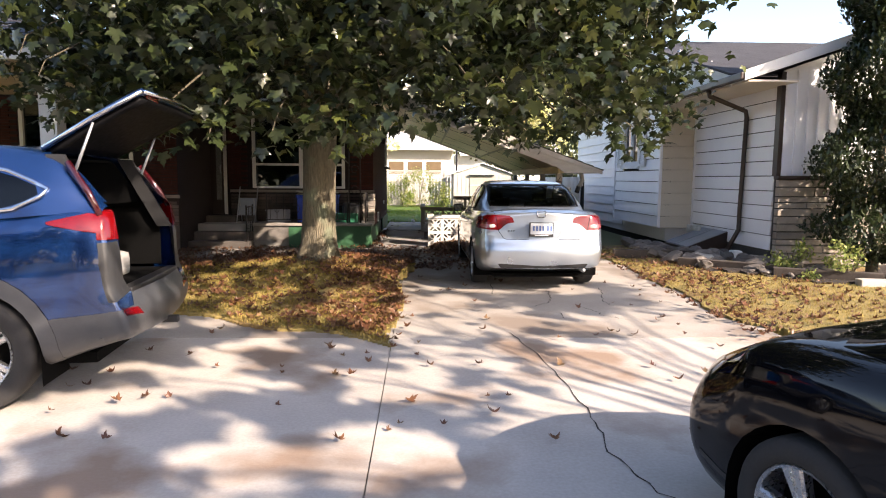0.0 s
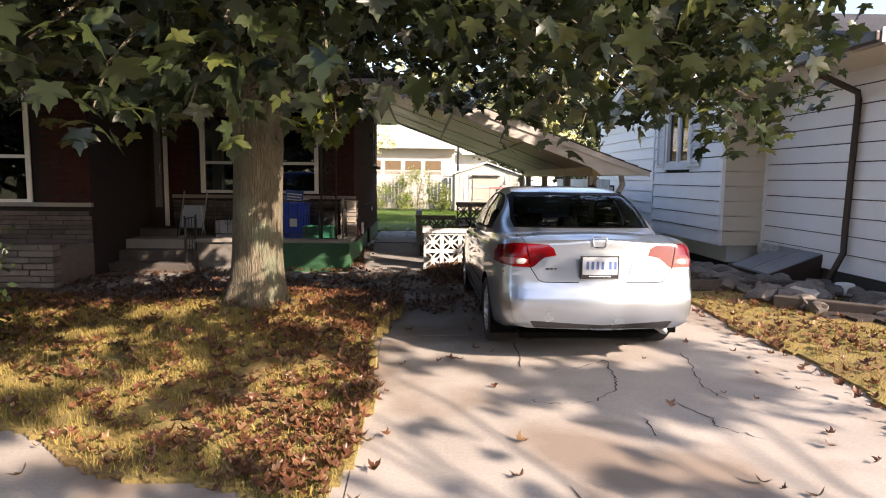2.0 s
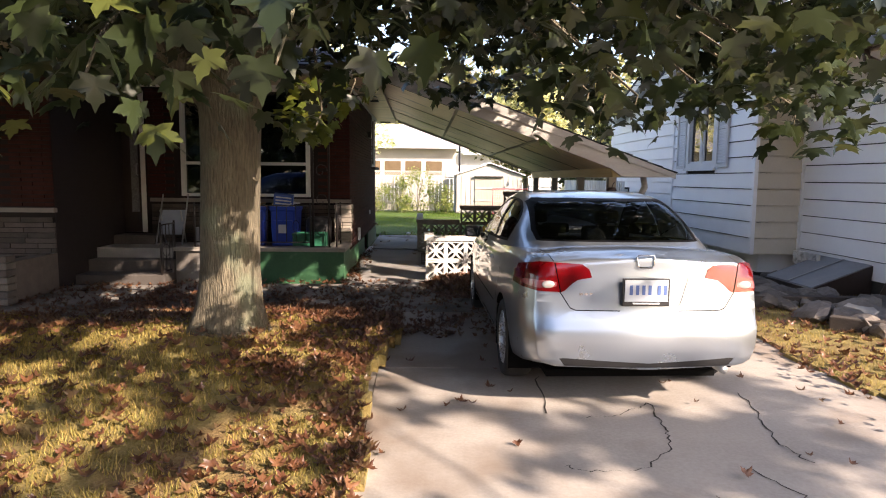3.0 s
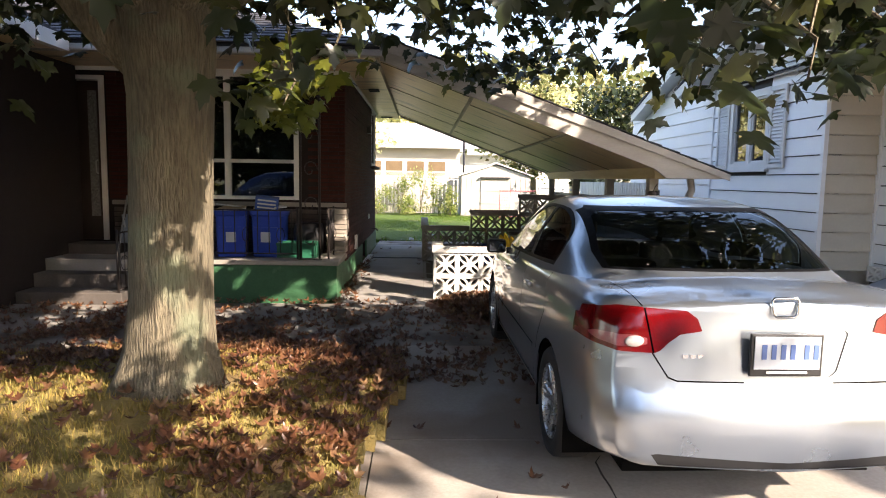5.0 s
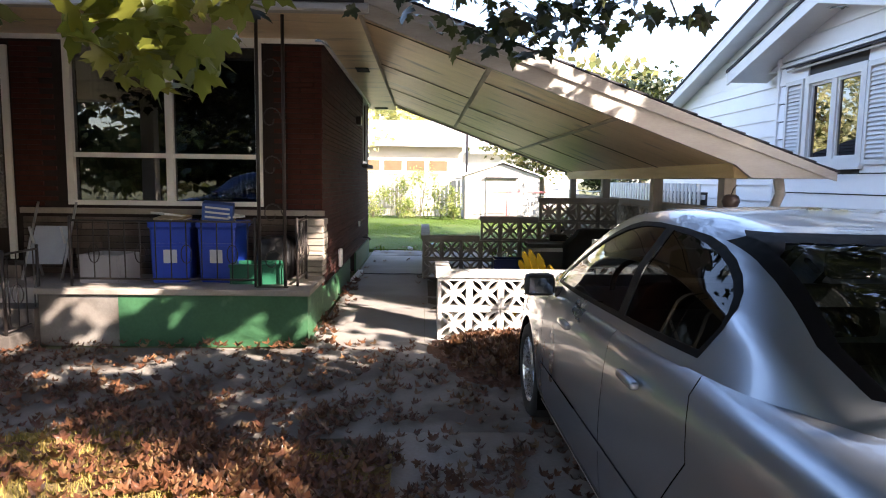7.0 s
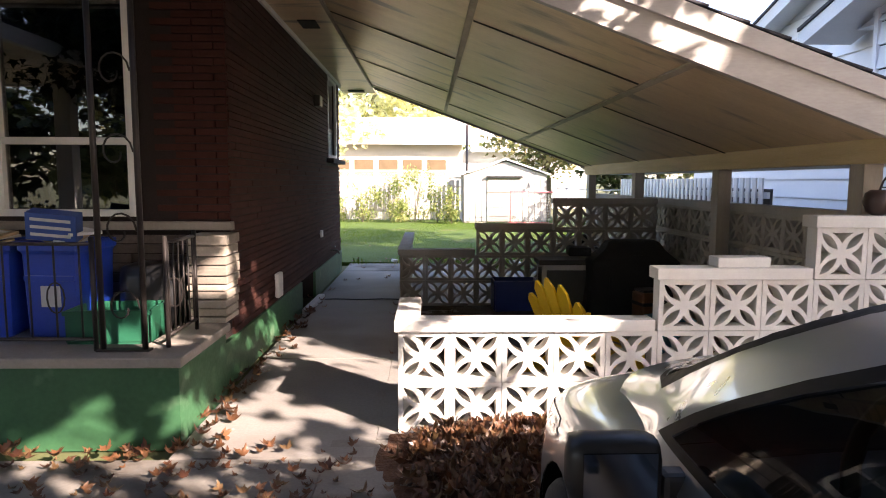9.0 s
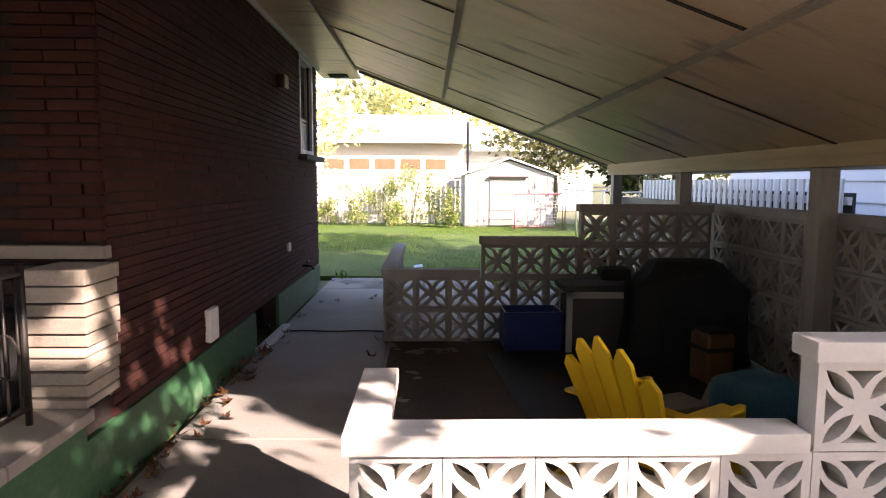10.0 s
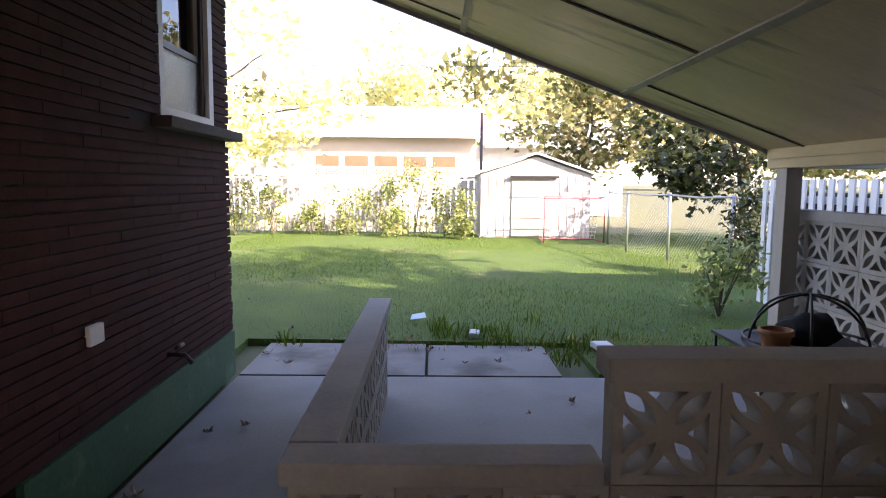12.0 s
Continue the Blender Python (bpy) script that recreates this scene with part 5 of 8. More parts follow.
SUV = dict(
    L=4.59, lim=.16, remove=[('y', [(-.60, .70), (.60, .70), (.66, .80), (.69, 1.3), (-.69, 1.3), (-.66, .80)], -.2, .3, .6), ('z', [(-.64, -.1), (.64, -.1), (.64, .50), (-.64, .50)], -.2, .6, .9), ] , wr=.365, rim=.235, wheels=(.93, 3.59), rb=.06, fbulge=.12, body_label="",
    W=[(0, .84), (.06, .875), (.2, .905), (.6, .925), (3.6, .925), (4.1, .90), (4.45, .78), (4.59, .6)],
    zb=[(0, .42), (.3, .33), (.6, .24), (1.2, .22), (3.2, .22), (4.2, .24), (4.59, .30)],
    zs=[(0, 1.24), (.25, 1.26), (1, 1.20), (3, 1.08), (3.6, 1.03), (4.2, .95), (4.59, .78)],
    zt=[(0, 1.25), (.25, 1.27), (1, 1.21), (3, 1.09), (3.6, 1.08), (4.2, 1.0), (4.59, .84)],
    rear=[(.2, .10), (.40, .02), (.52, 0), (.62, .03), (.75, .09), (1.0, .10), (1.2, .12)],
    front=[(.2, .06), (.5, 0), (.7, .05), (1.0, .15)],
    g=(.12, 3.62), gbow=0.02, gsoft=.05,
    gw=[(.12, .80), (.5, .87), (1.5, .885), (3, .86), (3.6, .78)],
    gr=[(.12, .70), (.5, .70), (1.5, .68), (3, .66), (3.6, .70)],
    gz=[(.10, 1.24), (.16, 1.31), (.30, 1.50), (.45, 1.62), (.8, 1.665), (1.6, 1.685), (2.3, 1.66), (2.8, 1.52), (3.3, 1.25), (3.62, 1.05)],
    windows=[soften([(.47, 1.375), (.66, 1.275), (.95, 1.235), (1.62, 1.20), (1.62, 1.545), (1.05, 1.535), (.72, 1.48)], (3, 4)), [(1.70, 1.20), (2.9, 1.13), (2.7, 1.3), (2.35, 1.52), (1.70, 1.53)]],
    pillars=[[(1.62, 1.13), (1.70, 1.13), (1.70, 1.54), (1.62, 1.54)]],
    screens=[([(-.7, 1.10), (.7, 1.10), (.58, 1.55), (-.58, 1.55)], 2.3, 4.0, "windscreen")],
    rear_parts=[
        ("tail_lamp", [(.67, 1.06), (.94, 1.07), (.94, 1.26), (.66, 1.26)], M_RED, .006, "red tail lamp"),
        ("jamb", [(.60, .71), (.86, .67), (.87, 1.05), (.69, 1.05)], M_BTRIM, .002, "charcoal plastic door jamb"),
        ("reflector", [(.55, .545), (.80, .575), (.82, .625), (.60, .60)], M_RED, .003, "red bumper reflector"),
        ("bumper", [(0, .30), (.95, .30), (.95, .60), (.66, .61), (.60, .70), (0, .70)], M_CLAD, .003, "grey metallic bumper")],
    front_parts=[], side_parts=[
        ("arch_cladding", arch_poly(.93, .365, .515), M_CLAD, .006, "grey wheel arch cladding"), ("arch_cladding", arch_poly(3.59, .365, .515), M_CLAD, .006, "grey wheel arch cladding"),
        ("tail_lamp", [(.02, 1.095), (.22, 1.12), (.45, 1.165), (.46, 1.18), (.20, 1.235), (.02, 1.26)], M_RED, .006, "red tail lamp wrapping the side"),
        ("bumper", [(.0, .30), (.52, .30), (.54, .55), (.44, .585), (0, .62)], M_CLAD, .003, "grey metallic bumper"),
        ("sill_cladding", [(1.34, .20), (3.18, .20), (3.18, .42), (1.34, .42)], M_CLAD, .004, "")],
    gaps=[(strip((1.66, .42), (1.66, 1.13)), 'x', 0, 0), (strip((1.05, .75), (.86, 1.1)), 'x', 0, 0)],
    seats=[(-.42, 1.35, 1.28, .16), (.42, 1.35, 1.28, .16), (-.42, 2.3, 1.26, .18), (.42, 2.3, 1.26, .18)],
    mirror=(3.0, 1.08, 1.02), mirror_mat=M_BLUE, handles=[(1.3, .98, .915), (2.35, .96, .92)])
suv = make_car("blue_suv", "blue compact SUV with its tailgate raised open", SUV, M_BLUE)
# chrome strip round the quarter window
rod_part("window_moulding", [(-.885, 1.62, 1.19), (-.880, .98, 1.222), (-.868, .66, 1.262), (-.842, .50, 1.335), (-.815, .46, 1.38), (-.79, .56, 1.43), (-.765, .72, 1.495), (-.745, 1.0, 1.548), (-.74, 1.62, 1.56)], .015, M_CHROME, suv, 6, "chrome window strip")
# raised tailgate: outer skin, inner trim, glass and struts
gate = new("tailgate")
gate.parent = suv


def gate_pt(u, t, d):
    # u across, t along from the hinge to the free edge, d inward depth
    ang = radians(25)
    y = .56 - t * math.cos(ang) - d * math.sin(ang) * -1 * 0
    z = 1.66 + t * math.sin(ang)
    nx = Vector((0, math.sin(ang), math.cos(ang)))
    p = Vector((u, y, z)) - nx * d
    p.z += 0.05 * math.sin(t * 2.2) - 0.03 * u * u
    return p


for nm, m, d0, d1, hw0, hw1, t0, t1 in (("skin", M_BLUE, 0.0, 0.03, .66, .74, 0, .76), ("inner_trim", M_BORDER, 0.035, 0.065, .62, .70, .03, .73)):
    bm = bmesh.new()
    G = []
    for d in (d0, d1):
        G.append([[bm.verts.new(gate_pt((hw0 + (hw1 - hw0) * t / 9) * (u / 6 - 1), t0 + (t1 - t0) * t / 9, d)) for u in range(13)] for t in range(10)])
    for g in G:
        for t in range(9):
            for u in range(12):
                bm.faces.new((g[t][u], g[t][u + 1], g[t + 1][u + 1], g[t + 1][u]))
    loop = [(0, u) for u in range(13)] + [(t, 12) for t in range(1, 10)] + [(9, u) for u in range(11, -1, -1)] + [(t, 0) for t in range(8, 0, -1)]
    for a, b in zip(loop, loop[1:] + loop[:1]):
        bm.faces.new((G[0][a[0]][a[1]], G[0][b[0]][b[1]], G[1][b[0]][b[1]], G[1][a[0]][a[1]]))
    bmesh.ops.recalc_face_normals(bm, faces=bm.faces[:])
    part(nm, bm, m, gate, smooth=True)
rod_part("edge_strip", [gate_pt(-.68, .02, .02), gate_pt(-.72, .4, .02), gate_pt(-.75, .76, .02)], .014, M_CHROME, gate, 6)
rod_part("edge_strip", [gate_pt(-.74, .77, .03), gate_pt(0, .79, .03), gate_pt(.74, .77, .03)], .014, M_CHROME, gate, 6)
part("gate_lamp", box_bm(-.60, -.34, -.13, -.07, 1.96, 2.02, bevel=.01), M_RED, gate, "red tailgate lamp")
for s in (-1, 1):
    rod_part("gas_strut", [(s * .70, .36, 1.42), (s * .70, .20, 1.80)], [.012, .009], M_GALV, suv, 8, "silver gas strut")
    # boot trim takes the same near-black as the panel gaps
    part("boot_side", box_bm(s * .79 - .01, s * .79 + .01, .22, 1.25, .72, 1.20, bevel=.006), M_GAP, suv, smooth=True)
    part("d_pillar_trim", poly_bm([(s * .70, .10, 1.05), (s * .70, .22, 1.05), (s * .66, .52, 1.6), (s * .66, .40, 1.6)], s * .03, 'x'), M_BTRIM, suv)
    rod_part("lamp_column", [(s * .80, .15, 1.22), (s * .78, .22, 1.36), (s * .735, .36, 1.55)], .022, M_REDD, suv, 8, "slim dark red upper lamp")
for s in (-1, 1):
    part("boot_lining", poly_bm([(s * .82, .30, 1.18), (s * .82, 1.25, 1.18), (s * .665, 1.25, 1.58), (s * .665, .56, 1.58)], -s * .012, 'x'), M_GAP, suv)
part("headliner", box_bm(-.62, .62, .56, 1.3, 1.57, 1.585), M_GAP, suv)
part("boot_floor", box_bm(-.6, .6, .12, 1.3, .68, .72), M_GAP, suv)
part("boot_sill", box_bm(-.6, .6, .03, .12, .68, .73, bevel=.01), M_BTRIM, suv)
part("seat_back", box_bm(-.66, .66, 1.12, 1.2, .72, 1.30, bevel=.03), M_SEAT, suv, smooth=True)
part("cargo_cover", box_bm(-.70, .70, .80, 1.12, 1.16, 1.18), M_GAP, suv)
part("tow_hitch", box_bm(-.03, .03, -.12, .2, .37, .42, bevel=.006), M_BTRIM, suv, "black tow hitch")
part("under_tray", box_bm(-.7, .7, .25, 4.2, .25, .32), M_GAP, suv)
suv.matrix_basis = pose(-2.28, 6.60, ground_z(0, 6.6), 0, 0, 96) @ Matrix.Diagonal((1, 1, 1.07, 1))
cargo = tagged(part("cloth_bag", box_bm(-.2, .2, -.25, .25, 0, .2, bevel=.06), M_CLOTH, None, smooth=True), "pale cloth bag in the open boot", "bag")
cargo.location = (-2.75, 6.45, ground_z(0, 6.6) + .772)
cargo2 = tagged(part("storage_crate", box_bm(-.18, .18, -.28, .28, 0, .3, bevel=.02), M_BTRIM, None), "dark plastic crate in the open boot", "crate")
cargo2.location = (-3.05, 6.85, ground_z(0, 6.6) + .772)

DARKCAR = dict(SEDAN)
DARKCAR['mirror_mat'] = M_BLACK
DARKCAR['windows'] = [[(1.27, 1.085), (1.86, 1.058), (1.86, 1.375), (1.42, 1.30)], [(1.93, 1.055), (3.05, 1.005), (2.68, 1.215), (2.18, 1.37), (1.93, 1.378)]]
DARKCAR['pillars'] = []
DARKCAR['gaps'] = SEDAN['gaps'][:2]
DARKCAR['rear_parts'] = SEDAN['rear_parts'][:1]
DARKCAR['front_parts'] = [("headlamp", [(.50, .72), (.70, .77), (.84, .84), (.85, .80), (.76, .70), (.56, .66)], M_CARGLASS, .004, "smoked headlamp"), ("lamp_bowl", [(.52, .715), (.70, .76), (.82, .825), (.75, .705), (.57, .67)], M_CLEARL, -.01, "")]

DARKCAR['side_parts'] = [("fog_moulding", [(3.98, .30), (4.20, .33), (4.20, .36), (3.98, .33)], M_BTRIM, .002, "")]
DARKCAR['zs'] = [(0, 1.04), (.25, 1.075), (.9, 1.065), (2, 1.015), (3.2, .97), (3.8, .935), (4.25, .85), (4.49, .74)]
DARKCAR['zt'] = [(0, 1.085), (.10, 1.125), (.6, 1.135), (.9, 1.09), (3.2, .99), (3.75, 1.0), (4.1, .95), (4.35, .88), (4.49, .78)]
dark = make_car("black_sedan", "glossy black sedan standing on the driveway", DARKCAR, M_BLACK)
hd = radians(17)
nose = Vector((1.76, 4.70))
tail = nose - 4.49 * Vector((-math.sin(hd), math.cos(hd)))
dark.matrix_basis = pose(tail.x, tail.y, ground_z(0, 3), 0, 0, 17)

# ---- plants ----
def leaf_shape(curl=0.15):
    """A five-lobed maple leaf about one unit long, as a fan round its middle."""
    half = [(.14, -.10), (.42, -.13), (.35, .08), (.50, .13), (.66, .38), (.44, .37), (.35, .46), (.22, .40), (.25, .63), (.12, .70)]
    rim = [(0, -.03)] + half + [(0, .98)] + [(-x, y) for x, y in half[::-1]]
    v = [(0, .22, 0)] + [(x, y, -curl * (x * x * 1.6 + (y - .22) ** 2 * .5)) for x, y in rim]
    n = len(rim)
    return np.array(v), [(0, 1 + i, 1 + (i + 1) % n) for i in range(n)]


def small_leaf():
    return np.array([(0, 0, 0), (.32, .45, .04), (0, 1, 0), (-.32, .45, .04)]), [(0, 1, 2, 3)]


def spray():
    return np.array([(0, 0, 0), (.30, .35, 0), (.18, .55, .03), (.22, .85, 0), (0, 1.05, .02), (-.22, .85, 0), (-.18, .55, .03), (-.30, .35, 0)]), [(0, 1, 2), (0, 2, 6), (2, 3, 4), (2, 4, 6), (4, 5, 6), (0, 6, 7)]


def rot_matrices(rng, n, tilt, mean_down=0.0):
    """n random turns: any heading, tilted away from flat by up to about tilt radians."""
    yaw = rng.uniform(0, math.tau, n)
    pit = rng.normal(mean_down, tilt, n)
    rol = rng.normal(0, tilt * .7, n)
    cy, sy, cp, sp, cr, sr = np.cos(yaw), np.sin(yaw), np.cos(pit), np.sin(pit), np.cos(rol), np.sin(rol)
    Z = np.zeros(n)
    O = np.ones(n)
    Rz = np.stack([np.stack([cy, -sy, Z], 1), np.stack([sy, cy, Z], 1), np.stack([Z, Z, O], 1)], 1)
    Rx = np.stack([np.stack([O, Z, Z], 1), np.stack([Z, cp, -sp], 1), np.stack([Z, sp, cp], 1)], 1)
    Ry = np.stack([np.stack([cr, Z, sr], 1), np.stack([Z, O, Z], 1), np.stack([-sr, Z, cr], 1)], 1)
    return Rz @ Rx @ Ry


def scatter(name, shape, R, P, S, material, parent=None, label="", kind="stuff"):
    """Joins many copies of a small shape into one mesh."""
    bv, bf = shape
    n, k = len(P), len(bv)
    V = (np.einsum('nij,kj->nki', R, bv) * np.asarray(S)[:, None, None] + P[:, None, :]).reshape(-1, 3)
    fl = [len(f) for f in bf]
    loops = np.concatenate([np.array(f) for f in bf])
    LI = (np.arange(n)[:, None] * k + loops[None, :]).ravel()
    tot = np.tile(np.array(fl), n)
    me = bpy.data.meshes.new(name)
    me.vertices.add(len(V))
    me.vertices.foreach_set("co", V.ravel())
    me.loops.add(len(LI))
    me.loops.foreach_set("vertex_index", LI.astype(np.int32))
    me.polygons.add(len(tot))
    me.polygons.foreach_set("loop_start", np.r_[0, np.cumsum(tot)[:-1]].astype(np.int32))
    me.polygons.foreach_set("loop_total", tot.astype(np.int32))
    me.update(calc_edges=True)
    me.materials.append(material)
    ob = new(name, me)
    ob.parent = parent
    return tagged(ob, label, kind=kind)


def limb(bm, pts, r0, r1, n=10, wob=0.04, seed=0):
    rg = random.Random(seed)
    P = [Vector(p) for p in pts]
    out = []
    for a, b in zip(P, P[1:]):
        for k in range(5):
            out.append(a.lerp(b, k / 5) + Vector((rg.uniform(-wob, wob), rg.uniform(-wob, wob), 0)) * (0 if (a is P[0] and k == 0) else 1))
    out.append(P[-1])
    m = len(out) - 1
    tube(bm, out, [r0 + (r1 - r0) * (i / m) ** .8 for i in range(m + 1)], n)


rng = np.random.default_rng(7)
# the maple
maple = thing("maple_tree", "broad maple with low drooping green foliage", "tree", at=(0, 0, 0))
bm = bmesh.new()
TX, TY = -1.72, 11.0
rings = []
NS = 28
for z, r in ((-.05, .52), (.10, .44), (.20, .36), (.32, .30), (.5, .262), (.8, .243), (1.2, .236), (1.6, .234), (2.0, .24), (2.3, .262), (2.6, .25), (2.95, .20)):
    ring = []
    for k in range(NS):
        a = k * math.tau / NS
        root = max(0, .6 - z) * .22 * (math.cos(a * 5 + .7) * .5 + .3 * math.cos(a * 3 + 2))
        q = Vector((math.cos(a) * 2.4, math.sin(a) * 2.4, z * 1.1))
        rr_ = r + root * .6 + 0.014 * noise.noise(q * 2.2) + 0.007 * noise.noise(Vector((math.cos(a) * 12, math.sin(a) * 12, z * 2.0)))
        ring.append(bm.verts.new((TX + 0.02 * z * math.sin(z) + rr_ * math.cos(a), TY + rr_ * math.sin(a), z)))
    rings.append(ring)
for a, b in zip(rings, rings[1:]):
    for k in range(NS):
        bm.faces.new((a[k], a[(k + 1) % NS], b[(k + 1) % NS], b[k]))
bm.faces.new(rings[-1])
part("trunk", bm, M_BARK, maple, "grey-brown furrowed trunk", True)
BOUGHS = [([(TX - .1, TY, 2.2), (-2.5, 10.8, 2.9), (-3.8, 10.4, 3.7), (-5.2, 10.0, 4.4)], .15, .04), ([(TX + .05, TY, 2.4), (-1.2, 10.4, 3.4), (-.3, 9.4, 4.3), (.4, 8.4, 4.8)], .16, .04),
         ([(TX + .1, TY + .05, 2.4), (-.8, 11.4, 3.3), (.6, 11.8, 4.0), (2.2, 11.2, 4.4)], .15, .035), ([(TX, TY + .1, 2.5), (-1.9, 12.2, 3.8), (-1.6, 13.6, 4.6)], .13, .04),
         ([(TX, TY, 2.6), (-1.7, 10.9, 4.2), (-1.5, 11.2, 6.2), (-1.4, 11, 7.6)], .18, .04), ([(TX - .05, TY - .05, 2.4), (-2.0, 9.6, 3.4), (-2.3, 8.2, 4.0)], .12, .03),
         ([(.6, 11.8, 4.0), (1.2, 13.0, 3.9), (1.3, 14.2, 3.3)], .05, .015), ([(-.3, 9.4, 4.3), (1.2, 9.8, 3.9), (2.4, 10.2, 3.0)], .06, .015), ([(-2.0, 9.6, 3.4), (-1.4, 8.2, 3.0)], .04, .01)]
for i, (pts, r0, r1) in enumerate(BOUGHS):
    bm = bmesh.new()
    limb(bm, pts, r0, r1, 10, .06, i)
    part("limb", bm, M_BARK, maple, smooth=True)
# leaf clumps: (x, y, z, spread, leaves); the low ones droop
clumps = [(-1.65, 7.75, 2.05, .42, 110), (-1.2, 7.7, 1.98, .38, 90), (-.6, 7.8, 2.1, .38, 90), (-2.3, 7.9, 2.05, .45, 110), (-3.0, 8.3, 2.15, .45, 110), (-3.6, 8.4, 2.2, .45, 100), (.75, 8.7, 2.05, .28, 70), (1.05, 9.2, 2.02, .28, 70), (.9, 9.7, 2.1, .28, 70), (1.35, 8.8, 2.2, .3, 70), (1.5, 9.5, 2.15, .3, 70), (1.9, 9.4, 2.3, .35, 80), (.55, 8.3, 2.2, .28, 60), (3.6, 11.5, 2.6, .4, 110), (3.3, 11.2, 2.35, .35, 100), (3.0, 11.0, 2.2, .3, 90), (3.7, 11.6, 3.2, .45, 110), (3.3, 11.3, 2.9, .45, 110), (2.8, 10.9, 2.6, .4, 100), (3.5, 11.4, 3.8, .5, 110), (2.7, 11.1, 3.3, .45, 100), (2.3, 10.9, 2.45, .35, 90), (2.0, 10.6, 2.9, .4, 90), (3.4, 11.2, 4.3, .5, 110), (3.0, 12.9, 4.3, .5, 130), (2.6, 13.3, 4.5, .5, 130), (3.2, 12.6, 4.9, .5, 130), (2.3, 13.6, 4.0, .45, 110), (3.4, 12.2, 5.4, .5, 120), (2.0, 14.0, 3.9, .4, 90), (.3, 8.0, 2.4, .36, 40), (1.0, 9.15, 2.36, .38, 48), (.5, 8.8, 2.55, .32, 16),
          (2.55, 10.2, 2.08, .34, 76), (2.3, 10.0, 2.5, .38, 80), (2.75, 9.9, 2.9, .36, 64), (1.95, 9.9, 2.75, .36, 60), (1.7, 9.8, 2.85, .40, 60), (1.2, 10.4, 2.15, .32, 40), (1.0, 11.6, 2.85, .4, 50),
          (.9, 14.5, 2.78, .28, 75), (.45, 14.4, 2.8, .28, 65), (1.25, 14.4, 2.9, .24, 34), (1.65, 14.1, 2.8, .26, 14), (.0, 14.0, 3.0, .45, 55), (.6, 13.7, 3.1, .5, 60), (1.4, 13.4, 3.2, .5, 22),
          (-.9, 10.4, 2.02, .24, 30), (-.62, 10.05, 2.2, .28, 34), (2.6, 10.1, 3.6, .5, 110), (2.9, 9.6, 3.75, .5, 110), (2.2, 10.6, 3.5, .5, 110), (3.2, 9.9, 4.2, .5, 110), (2.5, 9.3, 3.5, .5, 100), (1.7, 11.0, 3.5, .5, 110), (1.6, 10.2, 3.4, .5, 90), (2.2, 11.4, 3.9, .5, 100), (3.3, 9.2, 4.1, .5, 90), (1.9, 12.7, 4.6, .5, 110), (1.3, 13.2, 4.15, .5, 110), (2.6, 12.1, 5.0, .5, 110), (1.0, 13.0, 4.4, .5, 110), (.3, 13.5, 4.2, .5, 110), (.7, 13.8, 3.75, .4, 70), (.4, 9.1, 3.6, .40, 130), (.1, 9.35, 3.3, .38, 110), (.7, 8.9, 3.95, .42, 120), (-.6, 12.4, 2.95, .45, 45), (-.2, 11.6, 3.15, .45, 50), (-4.2, 10.0, 2.9, .45, 55), (-5.0, 10.3, 3.2, .5, 55), (-3.6, 9.0, 2.7, .5, 60), (-5.6, 9.6, 3.6, .5, 55), (-4.6, 8.8, 3.0, .4, 35), (-4.3, 8.6, 2.7, .35, 25)]
for _ in range(800):
    a, q = rng.uniform(0, math.tau), math.sqrt(rng.uniform(0.02, 1))
    t = rng.uniform() ** 1.3
    grow = 1 + .35 * math.sin(math.pi * t)
    x, y = -0.7 + 3.75 * grow * q * math.cos(a), 10.85 + 3.3 * grow * q * math.sin(a)
    low = 2.25 + 0.35 * rng.uniform() + 0.5 * max(0, (y - 12.2)) * .5 + (0.5 if y > 11 and x < 0 else 0) + (0.55 if x > .9 and y > 9 else 0)
    top = 2.8 + 5.2 * math.sqrt(max(0, 1 - q * q))
    zc = low + (top - low) * t
    if y > 13.9 and zc < 4.4 or x > .31 * (y - 1.8):
        continue
    # gaps that let the low sun reach the trunk and the porch
    c, ray = Vector((x, y, zc)), Vector((1.3, -1.19, 1.0)).normalized()
    d1 = ((c - Vector((-1.55, 10.85, .7))).cross(ray)).length
    d2 = ((c - Vector((-2.2, 15.2, .3))).cross(ray)).length
    if x > .5 and zc > 4.6 and rng.uniform() < .4:
        continue
    if ((c - Vector((-1.3, 16.7, .6))).cross(ray)).length < .5 and rng.uniform() < .6:
        continue
    if (d1 < .62 and zc < 4.2 and rng.uniform() < .7) or (d2 < .35 and rng.uniform() < .4):
        continue
    spread = rng.uniform(.38, .6)
    if y > 9.6 and zc - .55 * spread < 1.62 + .222 * (y - 7.54):
        continue
    clumps.append((x, y, zc, spread, int(rng.uniform(48, 80))))
def shade_spot(P):
    """Where each leaf's shadow falls on level ground."""
    return P[:, 0] - P[:, 2] * 1.30, P[:, 1] + P[:, 2] * 1.19


def gaps(P, scale, level, extra=None):
    """Leaves that stand clear of the gaps through which sunlight reaches the ground."""
    sx, sy = shade_spot(P)
    v = np.array([noise.noise(Vector((a * scale, b * scale * .8, 7.7))) * .7 + noise.noise(Vector((a * scale * 2.3, b * scale * 2.0, 3.1))) * .5 for a, b in zip(sx, sy)])
    lim = np.full(len(P), level) if extra is None else level - extra(sx, sy)
    return v < lim


